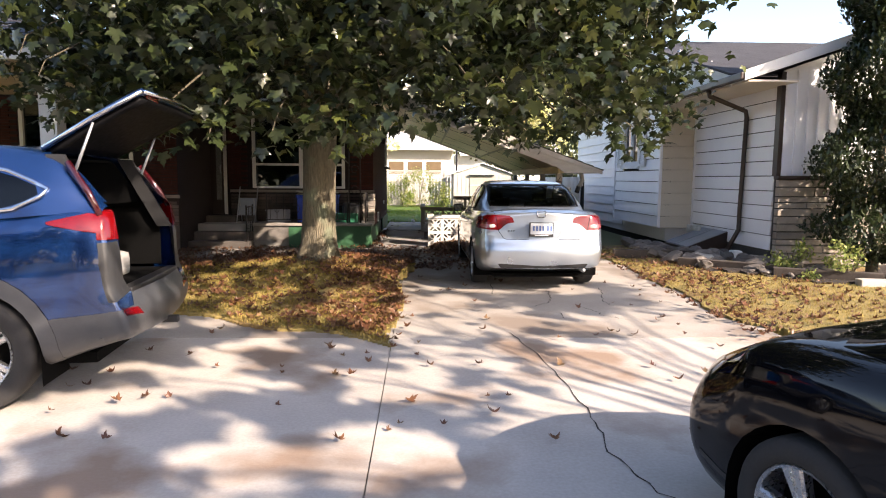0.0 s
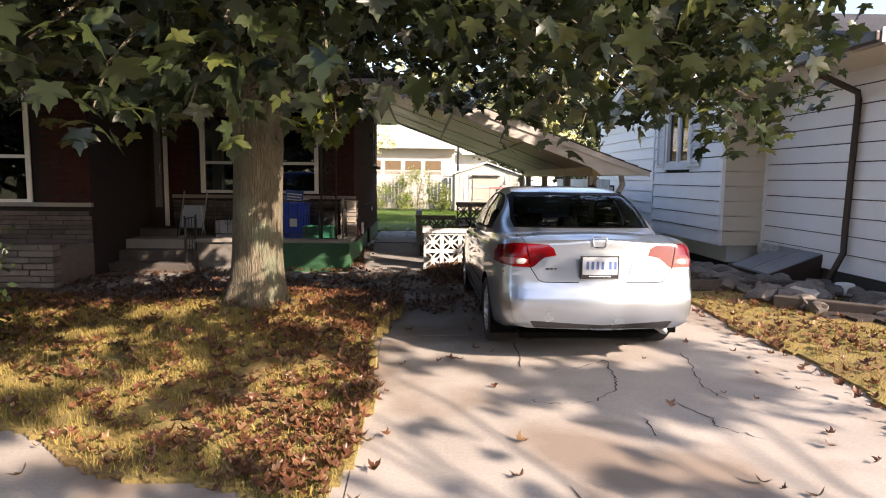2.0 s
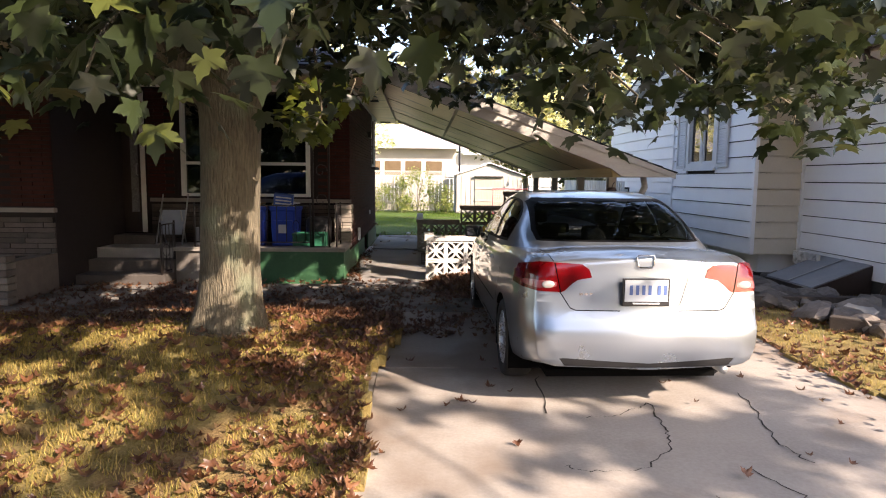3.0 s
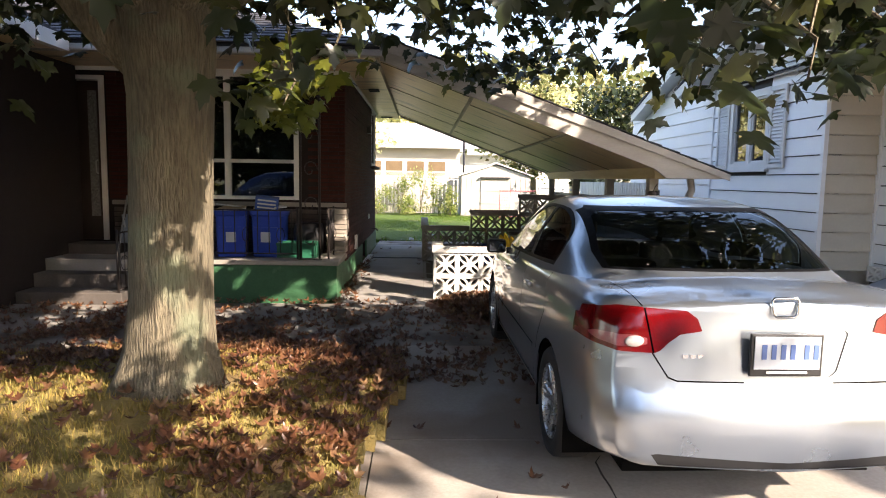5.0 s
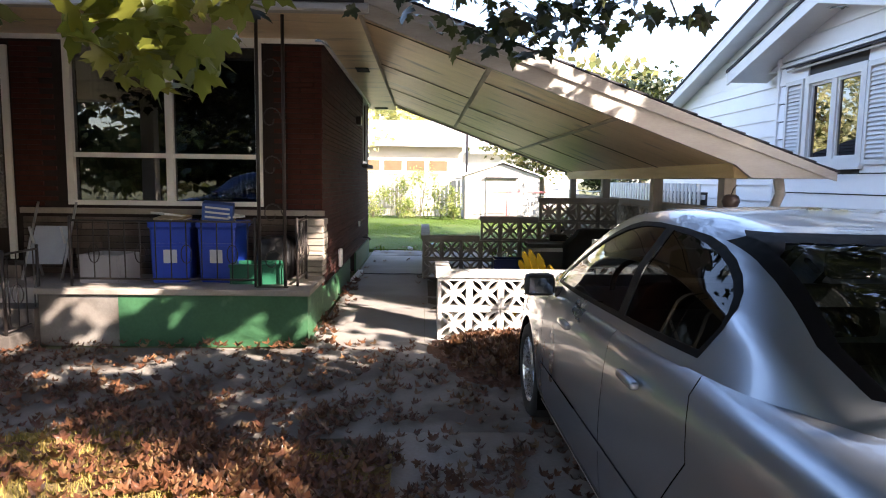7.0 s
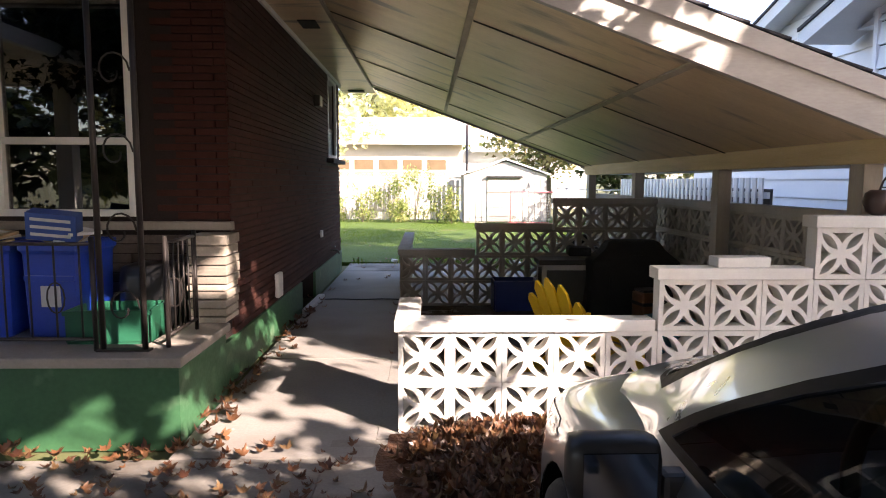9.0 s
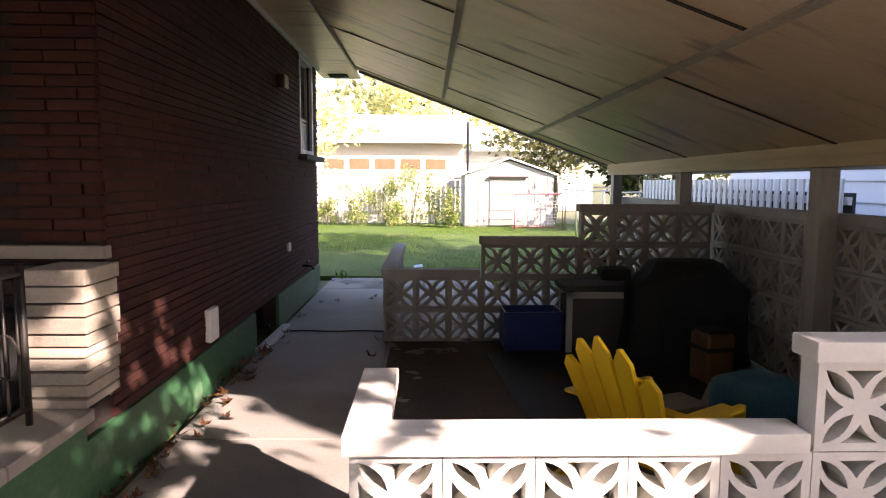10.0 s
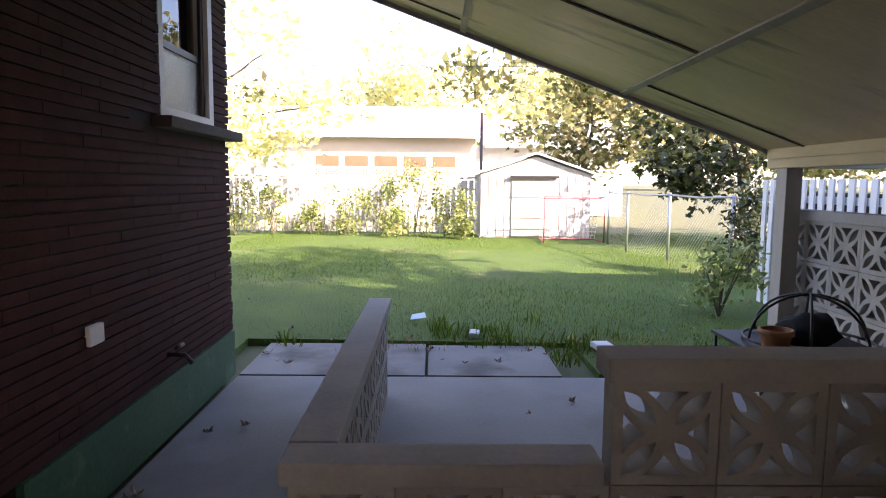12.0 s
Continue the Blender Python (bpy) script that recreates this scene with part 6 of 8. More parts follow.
def closed(a, b):
    """Less light reaches the door wall and the wing than the ground before the porch."""
    shut = np.clip((-3.0 - a) / .6, 0, 1) * np.clip((b - 16.7) / .6, 0, 1) + np.clip((-4.6 - a) / .6, 0, 1) * np.clip((b - 12.4) / .6, 0, 1)
    return .30 * np.exp(-((a + 2.3) ** 2 + (b - 11.8) ** 2) / 1.1) + .08 * np.exp(-((b - 15.4) / .8) ** 2) + .5 * np.exp(-((a + 3.83) ** 2 + (b - 13.97) ** 2) / .25) + .32 * np.exp(-((a + 2.2) ** 2 + (b - 16.9) ** 2) / .35) - .45 * np.clip(shut, 0, 1)


def crown_leaves(name, some, shape, size, label, material=M_LEAF, sunlit=False):
    P, R, S = [], [], []
    for x, y, z, sp, n in some:
        P.append(rng.normal(0, 1, (n, 3)) * np.array([sp, sp, sp * .55]) * .75 + np.array([x, y, z]))
        R.append(rot_matrices(rng, n, .55, -.75))
        S.append(rng.uniform(*size, n))
    P, R, S = np.concatenate(P), np.concatenate(R), np.concatenate(S)
    ok = (P[:, 2] > 1.68) & ~((np.abs(P[:, 0] + .15) < .45) & (P[:, 2] < 1.9)) & ~((P[:, 1] > 15.0) & (P[:, 2] > 2.0))
    if not sunlit:
        ok &= gaps(P, 2.1, .125, closed)
    scatter(name, shape, R[ok], P[ok], S[ok], material, maple, label)


def broad_leaf():
    return np.array([(0, 0, 0), (.5, .1, -.06), (.55, .5, -.1), (.2, .6, 0), (0, 1, -.08), (-.2, .6, 0), (-.55, .5, -.1), (-.5, .1, -.06)]), [(0, 1, 2, 3), (0, 3, 4, 5), (0, 5, 6, 7)]


crown_leaves("crown", [c for c in clumps if c[2] < 3.7], leaf_shape(.25), (.085, .165), "dense lobed green leaves, a few yellowing")
crown_leaves("low_spray", [(-1.14, 11.45, 2.0, .17, 46), (-1.08, 11.5, 2.24, .20, 52)], leaf_shape(.25), (.085, .15), "low spray of leaves coloured a sunlit yellow-green", M_LEAFY, True)
crown_leaves("upper_crown", [c for c in clumps if c[2] >= 3.7], broad_leaf(), (.11, .21), "dense dark green leaves")
bm = bmesh.new()
for x, y, z, sp, n in clumps[:80]:
    tube(bm, [(x, y, z - sp * .5), (x + .05, y + .05, z), (x * .8 - .2, y * .8 + 2.2, z + .5)], [.004, .007, .012], 5)
part("twig", bm, M_BARK, maple, kind="stuff")


def shade_tree(name, label, base, trunk_h, blobs, leaves, seed, size=(.10, .18), material=M_LEAF, r=.16, shape=None, tilt=.7, gap=None):
    """A tree of trunk, limbs and loose leaf clumps; blobs are (x, y, z, rx, rz) offsets from the base."""
    t = thing(name, label, "tree")
    rg = np.random.default_rng(seed)
    bx, by, bz = base
    bm = bmesh.new()
    limb(bm, [(bx, by, bz - .1), (bx + .1, by, bz + trunk_h * .5), (bx, by + .1, bz + trunk_h)], r * 1.25, r * .7, 10, .05, seed)
    part("trunk", bm, M_BARK, t, smooth=True)
    for i, (x, y, z, rx, rz) in enumerate(blobs):
        bm = bmesh.new()
        limb(bm, [(bx, by, bz + trunk_h * .85), (bx + x * .5, by + y * .5, bz + (trunk_h + z) * .5), (bx + x, by + y, bz + z)], r * .5, r * .1, 6, .08, seed + i)
        part("limb", bm, M_BARK, t, smooth=True)
    P, R, S = [], [], []
    for x, y, z, rx, rz in blobs:
        n = int(leaves * rx * rx)
        m = max(3, int(7 * rx))
        cs = rg.normal(0, .55, (m, 3)) * np.array([rx, rx, rz]) + np.array([bx + x, by + y, bz + z])
        p = cs[rg.integers(0, m, n)] + rg.normal(0, 1, (n, 3)) * np.array([.34 * rx, .34 * rx, .28 * rz])
        P.append(p)
        R.append(rot_matrices(rg, n, tilt, -.5))
        S.append(rg.uniform(*size, n))
    P, R, S = np.concatenate(P), np.concatenate(R), np.concatenate(S)
    if gap:
        ok = gaps(P, *gap)
        P, R, S = P[ok], R[ok], S[ok]
    scatter("crown", shape or leaf_shape(.2), R, P, S, material, t)
    return t


# street tree beside the drive; its shade falls on the concrete and the verge
shade_tree("street_tree", "leafy tree beside the drive casting broken shade", (7.0, 0.2, -.1), 3.4,
           [(-1.6, -1.2, 4.6, 1.0, .8), (-.6, -2.0, 5.6, 1.1, .9), (-2.7, .1, 5.0, .9, .7), (-2.8, 1.2, 5.0, 1.15, .6), (-3.3, .7, 4.8, .95, .6), (-3.3, -.9, 4.7, .7, .6), (-1.9, .8, 4.8, .9, .8), (-1.2, 2.6, 5.0, .7, .6), (-2.2, 3.8, 4.4, .5, .5), (.2, .4, 6.4, 1.2, 1.0), (-.4, 3.9, 5.8, .9, .8), (-2.6, -.6, 4.2, .7, .6), (.3, 2.2, 6.9, 1.0, .8), (1.5, 2.5, 5.5, .8, .5), (2.8, 1.7, 6.3, .9, .6), (.6, 2.8, 5.0, .6, .5), (2.2, 3.4, 5.6, .6, .4), (-2.8, 2.6, 5.2, .45, .4), (-2.0, -1.6, 5.0, .8, .5), (-1.2, -.6, 5.2, .8, .5), (-1.8, -.2, 4.8, .7, .5)], 430, 21, shape=broad_leaf(), size=(.12, .22), gap=(1.25, .06, lambda a, b: .22 * np.clip(b - 7.2, 0, 1) * (a < -.3)), r=.08)

# clipped cedar by the neighbour's garage
cedar = thing("cedar_tree", "tall dense dark green columnar cedar", "tree")
CX, CYY, CZ = 6.75, 11.0, 0.05
rod_part("trunk", [(CX, CYY, CZ - .1), (CX, CYY, CZ + 1.0), (CX, CYY, CZ + 5.8)], [.09, .07, .02], M_BARK, cedar)
n = 42000
zz = rng.uniform(0, 1, n) ** .85 * 6.4
rad = (1.0 * np.clip(zz / .5, .3, 1) * (1 - (zz / 6.8) ** 1.7) + .05) * (0.80 + .25 * np.sin(zz * 5 + rng.normal(0, .4, n)))
aa = rng.uniform(0, math.tau, n)
rad = rad * (0.9 + .16 * np.sin(aa * 5 + zz * 2.1)) * np.sqrt(rng.uniform(.55, 1.05, n))
P = np.stack([CX + rad * np.cos(aa), CYY + rad * np.sin(aa), CZ + .15 + zz], 1)
scatter("foliage", spray(), rot_matrices(rng, n, .6, .9), P, rng.uniform(.05, .10, n), M_CEDAR, cedar)


def shrub(name, label, at, h, w, n, material, seed, size=(.05, .12), stems=7):
    rg = np.random.default_rng(seed)
    s = thing(name, label, "shrub")
    x, y, z = at
    bm = bmesh.new()
    for k in range(stems):
        a = rg.uniform(0, math.tau)
        q = w * rg.uniform(.2, .8)
        tube(bm, [(x, y, z), (x + .5 * q * math.cos(a), y + .5 * q * math.sin(a), z + h * .5), (x + q * math.cos(a), y + q * math.sin(a), z + h * rg.uniform(.7, 1))], [.012, .008, .003], 5)
    part("stem", bm, M_BARK, s)
    m = max(6, n // 60)
    cs = np.stack([x + rg.normal(0, w * .5, m), y + rg.normal(0, w * .4, m), z + h * rg.uniform(.12, .98, m)], 1)
    p = cs[rg.integers(0, m, n)] + rg.normal(0, 1, (n, 3)) * np.array([w * .18, w * .18, h * .09])
    p[:, 2] = np.maximum(p[:, 2], z + .03)
    scatter("foliage", small_leaf(), rot_matrices(rg, n, .7, .2), p, rg.uniform(*size, n), material, s)
    return s


# grass blades
def blades(name, label, n, box_, inside, zf, material, seed, hs=(.03, .09)):
    rg = np.random.default_rng(seed)
    x = rg.uniform(box_[0], box_[1], n)
    y = rg.uniform(box_[2], box_[3], n)
    m = np.array([inside(a, b) for a, b in zip(x, y)])
    x, y = x[m], y[m]
    P = np.stack([x, y, [zf(a, b) for a, b in zip(x, y)]], 1)
    shape = (np.array([(-.06, 0, 0), (.06, 0, 0), (.045, .12, .55), (0, .42, 1.0), (-.045, .12, .55)]), [(0, 1, 2, 4), (4, 2, 3)])
    return tagged(scatter(name, shape, rot_matrices(rg, len(P), .3), P, rg.uniform(*hs, len(P)), material, None, label), category="grass")


def tuft(x, y):
    return noise.noise(Vector((x * 1.1, y * 1.1, 3))) * .5 + noise.noise(Vector((x * 4, y * 4, 9))) * .5


blades("grass", "dry yellow-green grass on the verge", 110000, (-5.5, -.2, 7.1, 13), lambda x, y: on_front_lawn(x, y) and tuft(x, y) > -.22 and y < 12.9, lambda x, y: mound_z(x, y) - .01, M_BLADE, 3, (.02, .06))
blades("grass", "patchy short grass beside the driveway", 46000, (3.1, 6.5, 5.5, 14.5), lambda x, y: on_side_lawn(x, y) and tuft(x, y) > -.2, lambda x, y: ground_z(x, y) + .03 + .05 * smooth01(3.3, 5, x) - .01, M_BLADE, 4, (.02, .055))
blades("grass", "short green back lawn grass", 120000, (-4.5, 7.5, 22.7, 36), lambda x, y: (y > 23.2 or x > 1.3) and tuft(x, y) > -.45, lambda x, y: -.01, M_BLADEG, 5, (.02, .048))
blades("grass", "low green weeds at the lawn edge", 4200, (-1.2, 3.2, 22.45, 24.3), lambda x, y: (y > 23.05 or x > 1.2) and noise.noise(Vector((x * 2.1, y * 2.1, 5))) + .35 * math.exp(-((x - 1.0) / .7) ** 2) > .25 + .25 * smooth01(23.3, 24.2, y), lambda x, y: -.01, M_BLADEG, 6, (.05, .15))
blades("grass", "brown dead grass along the slab edge", 900, (-1.2, 2.6, 22.9, 23.5), lambda x, y: tuft(x * 1.6, y * 1.6) > -.05, lambda x, y: -.01, M_BLADE, 7, (.03, .08))


# fallen leaves
def litter(name, label, n, box_, dens, zf, seed, size=(.06, .13), tilt=.35):
    rg = np.random.default_rng(seed)
    x = rg.uniform(box_[0], box_[1], n)
    y = rg.uniform(box_[2], box_[3], n)
    keep = rg.uniform(0, 1, n) < np.array([dens(a, b) for a, b in zip(x, y)])
    x, y = x[keep], y[keep]
    P = np.stack([x, y, [zf(a, b) for a, b in zip(x, y)]], 1)
    P[:, 2] += rg.uniform(.01, .03, len(P))
    return tagged(scatter(name, leaf_shape(-.8), rot_matrices(rg, len(P), tilt), P, rg.uniform(*size, len(P)), M_LITTER, None, label), category="leaves")


def drift(x, y):
    return smooth01(-.15, .35, tuft(x * .8 + 5, y * .8))


litter("fallen_leaves", "brown fallen maple leaves on the verge", 24000, (-5.5, -.2, 7.2, 13), lambda x, y: (.35 + .65 * drift(x, y)) * (.16 + .84 * smooth01(-2.0, -.5, x)) if on_front_lawn(x, y) else 0, lambda x, y: mound_z(x, y) + .012, 11, (.035, .085))
litter("fallen_leaves", "brown fallen leaves drifted over the walkway", 21000, (-6, 1.0, 11.9, 15.1), lambda x, y: (.10 + .8 * drift(x, y) * smooth01(15.2, 12.6, y)) * (1 if x < -.3 else .6), lambda x, y: max(ground_z(x, y), (mound_z(x, y) if on_front_lawn(x, y) else -1)), 12, (.03, .078))
litter("fallen_leaves", "scattered dry leaves on the driveway", 900, (-3, 3.6, 5.0, 12.5), lambda x, y: .15 + .6 * smooth01(.6, -.4, abs(x + .4)) + .5 * smooth01(2.9, 3.3, x), lambda x, y: ground_z(x, y) + .004, 13, (.035, .08))
litter("fallen_leaves", "dry leaves on the side grass", 3600, (3.0, 6.0, 6.5, 14.6), lambda x, y: .25 + .6 * drift(x, y), lambda x, y: ground_z(x, y) + .06, 14, (.035, .085))
litter("fallen_leaves", "dark leaf scraps along the path", 230, (-1.25, 2.6, 15.6, 23), lambda x, y: .25 + .7 * smooth01(-.75, -1.15, x), lambda x, y: -.006, 15, (.035, .075), .2)
litter("fallen_leaves", "leaves scattered on the back lawn", 900, (-4, 6, 22.4, 31), lambda x, y: .1 + .9 * smooth01(24.2, 23.2, y), lambda x, y: .008, 16, (.03, .06), .2)


def heap_z(x, y):
    return .11 * math.exp(-((y - 15.0) / .36) ** 2) * smooth01(-.3, .8, x) * smooth01(3.4, 2.6, x) * (.8 + .35 * noise.noise(Vector((x * 2.3, y * 2.3, 1)))) + .07 * math.exp(-((y - 14.5) / .40) ** 2) * smooth01(-.1, .7, x) * smooth01(1.7, .9, x)


heap = sheet("leaf_heap", -.4, 3.4, 13.9, 15.28, .06, lambda x, y: ground_z(x, y) - .005 + heap_z(x, y), mat("leaf mould", (.16, .07, .035), (.10, .045, .025), .95, s1=9, s2=50, bump=.8, bdist=.03), lambda x, y: heap_z(x, y) > .005, label="heap of brown leaves against the white wall", category="leaves", kind="stuff")
litter("fallen_leaves", "heaped brown leaves against the block wall", 8500, (-.4, 3.4, 13.9, 15.28), lambda x, y: smooth01(.005, .06, heap_z(x, y)), lambda x, y: ground_z(x, y) + heap_z(x, y), 17, (.045, .095), .8)
litter("fallen_leaves", "leaves along the foot of the house wall", 260, (-1.45, -1.05, 15.0, 20), lambda x, y: .8 * smooth01(-1.0, -1.2, x) * smooth01(20, 16, y) + .1, lambda x, y: .01, 18, (.05, .09))

# cracks in the driveway
crk = [[(.73, 7.8), (.88, 6.78), (.96, 5.67), (.91, 4.93), (1.02, 4.46), (1.3, 4.0)], [(0.84, 10.69), (0.74, 9.72)], [(1.0, 9.78), (1.26, 9.84), (1.54, 10.05), (1.5, 9.61), (1.43, 9.33), (1.17, 9.03), (0.85, 9.01), (0.69, 9.09)], [(2.32, 10.28), (2.23, 9.84), (2.11, 9.33), (2.17, 9.08)], [(1.78, 9.03), (1.89, 8.71), (1.86, 8.57), (2.11, 8.36)], [(1.44, 8.74), (1.42, 8.37)]]
for pts in crk:
    rg = random.Random(len(pts) * 7 + int(pts[0][0] * 10))
    line = []
    for a, b in zip(pts, pts[1:]):
        for k in range(8):
            t = k / 8
            line.append((a[0] + (b[0] - a[0]) * t + rg.uniform(-.02, .02), a[1] + (b[1] - a[1]) * t + rg.uniform(-.02, .02)))
    bm = bmesh.new()
    pv = None
    for i, (x, y) in enumerate(line):
        w = .002 + .0045 * abs(math.sin(i * .7))
        z = ground_z(x, y) + .0042
        cur = (bm.verts.new((x - w, y, z)), bm.verts.new((x + w, y, z)))
        if pv:
            bm.faces.new((pv[0], pv[1], cur[1], cur[0]))
        pv = cur
    part("crack", bm, M_MULCH, driveway)

# ---- porch things ----
def iron_post(x, y, z0, z1):
    t = thing("iron_post", "dark wrought iron porch post with scrolls", "post", "porch posts")
    for dx in (-.12, .12):
        rod_part("upright", [(x + dx, y, z0), (x + dx, y, z1)], .017, M_IRON, t, 6)
    for k in range(5):
        z = z0 + .25 + k * (z1 - z0 - .3) / 5
        bm = bmesh.new()
        pts = [(x + .10 * math.cos(a) * (1 - a / 9), y, z + .12 * math.sin(a) * (1 - a / 9)) for a in [q * .45 for q in range(15)]]
        tube(bm, pts, .006, 5)
        part("scroll", bm, M_IRON, t)
    part("foot", box_bm(x - .15, x + .15, y - .03, y + .03, z0, z0 + .012), M_IRON, t)
    return t


iron_post(-1.62, PY0 + .12, PZ, SOF)


def railing(label, p0, p1, z0, z1, n):
    t = thing("railing", label, "railing", "porch railings")
    p0, p1 = Vector((*p0, 0)), Vector((*p1, 0))
    for z in (z0 + .07, z1):
        rod_part("rail", [p0 + Vector((0, 0, z)), p1 + Vector((0, 0, z))], .011, M_IRON, t, 6)
    for k in range(n):
        p = p0.lerp(p1, (k + .5) / n)
        rod_part("baluster", [p + Vector((0, 0, z0 + .07)), p + Vector((0, 0, z1))], .006, M_IRON, t, 6)
        if k % 3 == 1:
            bm = bmesh.new()
            tube(bm, [(p.x + .05 * math.cos(a), p.y, (z0 + z1) / 2 + .09 * math.sin(a)) for a in [q * math.tau / 12 for q in range(13)]], .005, 5)
            part("scroll", bm, M_IRON, t)
    for p in (p0, p1):
        rod_part("end_post", [p + Vector((0, 0, z0)), p + Vector((0, 0, z1 + .04))], .014, M_IRON, t, 6)
    return t


railing("black iron railing on the porch cap", (-3.5, PY0 + .12), (-1.78, PY0 + .12), PZ, PZ + .62, 12)
railing("black iron railing on the porch return", (-1.40, PY0 + .2), (-1.40, HY - .5), PZ, PZ + .62, 6)
railing("iron hand railing beside the steps", (-3.80, PY0 - .4), (-3.80, PY0 + .1), .1, .85, 4)

# stacked stone pier between porch and house corner
pier = thing("stone_pier", "short pier of stacked pale split stones", "pier")
rg = random.Random(3)
z = PZ
while z < 1.09:
    h = rg.choice((.045, .06, .075))
    part("stone", box_bm(-1.52 + rg.uniform(-.01, .01), PX1 + .015 + rg.uniform(-.012, .012), HY - .30 - rg.uniform(0, .02), HY - .01, z, z + h - .008, bevel=.006), M_STONE, pier)
    z += h

M_BIN = mat("blue bin plastic", (.015, .06, .42), (.012, .045, .33), .4, s1=5, s2=80, bump=.1)
M_BINC = mat("blue storage plastic", (.012, .035, .20), (.009, .026, .15), .4, s1=5, s2=80, bump=.1)
M_PAPER = plain("paper", (.6, .6, .58), .8)


def recycling_bin(x, y, z, w, d, h, turn, label):
    t = thing("recycling_bin", label, "bin", "recycling bins")
    bm = bmesh.new()
    prof = [(.86, 0), (.9, .02), (.97, .80), (1.0, .82), (1.06, .84), (1.06, .92), (1.02, .92), (1.0, .86), (.93, .82), (.86, .05)]
    rings = []
    for s, q in prof:
        rings.append([bm.verts.new((a * w / 2 * s, b * d / 2 * s, q * h)) for a, b in ((-.9, -1), (.9, -1), (1, -.9), (1, .9), (.9, 1), (-.9, 1), (-1, .9), (-1, -.9))])
    for a, b in zip(rings, rings[1:]):
        for k in range(8):
            bm.faces.new((a[k], a[(k + 1) % 8], b[(k + 1) % 8], b[k]))
    bm.faces.new(rings[0][::-1])
    bm.faces.new(rings[-1])
    part("tub", bm, M_BIN, t)
    part("rib", box_bm(-w * .42, w * .42, -d * .495 - .012, -d * .47, h * .55, h * .60, bevel=.004), M_BIN, t)
    part("badge", box_bm(-w * .16, w * .16, -d * .475 - .008, -d * .46, h * .30, h * .50), M_PAPER, t)
    rg = random.Random(int(x * 100))
    for k in range(4):
        pt = part("newspaper", box_bm(-.16, .16, -.11, .11, 0, .02), M_PAPER if k % 2 else plain("card", (.45, .35, .22), .9), None)
        tagged(pt, "old paper piled in a recycling bin", "paper", "papers in the bins")
        pt.matrix_basis = pose(x + rg.uniform(-.05, .05), y + rg.uniform(-.04, .04), z + h * .86 + k * .03, rg.uniform(-14, 14), rg.uniform(-10, 10), rg.uniform(0, 180))
    t.matrix_basis = pose(x, y, z, 0, 0, turn)


recycling_bin(-2.78, 15.95, .46, .40, .42, .68, 8, "full blue recycling bin on the porch")
recycling_bin(-2.28, 15.98, .46, .40, .42, .68, -6, "full blue recycling bin on the porch")
sign = tagged(part("printed_box", box_bm(-.15, .15, -.06, .06, 0, .18, bevel=.004), plain("printed blue card", (.03, .08, .3), .6), None), "blue printed carton lying on a recycling bin", "carton")
sign.matrix_basis = pose(-2.30, 15.86, 1.10, 12, 6, 8)
for k in range(3):
    b = part("print_bar", box_bm(-.12, .12, -.0625, -.0605, .03 + k * .05, .05 + k * .05), M_PAPER, sign)


def crate(name, label, x, y, z, w, d, h, m, turn=0):
    t = thing(name, label, "crate")
    part("base", box_bm(-w / 2, w / 2, -d / 2, d / 2, 0, .02), m, t)
    for a in (-1, 1):
        part("side", box_bm(a * w / 2 - .008, a * w / 2 + .008, -d / 2, d / 2, .02, h, bevel=.003), m, t)
        part("side", box_bm(-w / 2 + .01, w / 2 - .01, a * d / 2 - .008, a * d / 2 + .008, .02, h, bevel=.003), m, t)
    part("rim", box_bm(-w / 2 - .015, w / 2 + .015, -d / 2 - .02, -d / 2 - .009, h - .03, h), m, t)
    t.matrix_basis = pose(x, y, z, 0, 0, turn)


crate("garden_crate", "low dark green plastic crate on the porch", -1.86, 15.75, .46, .50, .32, .22, plain("dark green plastic", (.015, .11, .06), .4), 4)
crate("garden_crate", "grey plastic tote on the porch floor", -3.35, 15.75, .46, .42, .34, .30, plain("grey tote plastic", (.30, .30, .32), .5), -10)
part_ = tagged(part("refuse_bag", box_bm(-.2, .2, -.16, .16, 0, .46, bevel=.10), plain("black bag", (.015, .015, .016), .35), None, smooth=True), "knotted black refuse bag on the porch", "bag")
part_.location = (-1.78, 16.12, .46)
# folded chair against the wall
fc = thing("folding_chair", "folded metal garden chair leaning on the wall", "chair")
for a in (-.2, .2):
    rod_part("leg", [(-4.1 + a, 15.85, .46), (-4.1 + a, 16.2, 1.25)], .012, M_GALV, fc, 6)
    rod_part("leg", [(-4.1 + a * .8, 16.15, .46), (-4.1 + a * .8, 15.95, 1.0)], .012, M_GALV, fc, 6)
part("seat", poly_bm([(-4.28, 15.92, .62), (-3.92, 15.92, .62), (-3.92, 16.12, 1.0), (-4.28, 16.12, 1.0)], -.02, 'y'), plain("faded canvas", (.32, .36, .42), .8), fc)
# planter wall in front of the wing
pl = thing("stone_planter", "low stacked stone planter before the window", "planter")
rg = random.Random(9)
z = 0.0
while z < .52:
    x = -9.0
    while x < -5.0:
        w = rg.uniform(.3, .6)
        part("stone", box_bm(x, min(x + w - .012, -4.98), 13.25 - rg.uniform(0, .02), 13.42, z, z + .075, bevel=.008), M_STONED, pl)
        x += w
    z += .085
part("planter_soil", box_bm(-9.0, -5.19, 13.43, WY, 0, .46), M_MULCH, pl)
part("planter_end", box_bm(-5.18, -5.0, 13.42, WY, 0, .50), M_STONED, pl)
shrub("evergreen_shrub", "dark green shrub in shade before the window", (-4.2, 10.3, mound_z(-4.2, 10.3)), 1.1, .55, 2600, M_CEDAR, 31, (.05, .11))
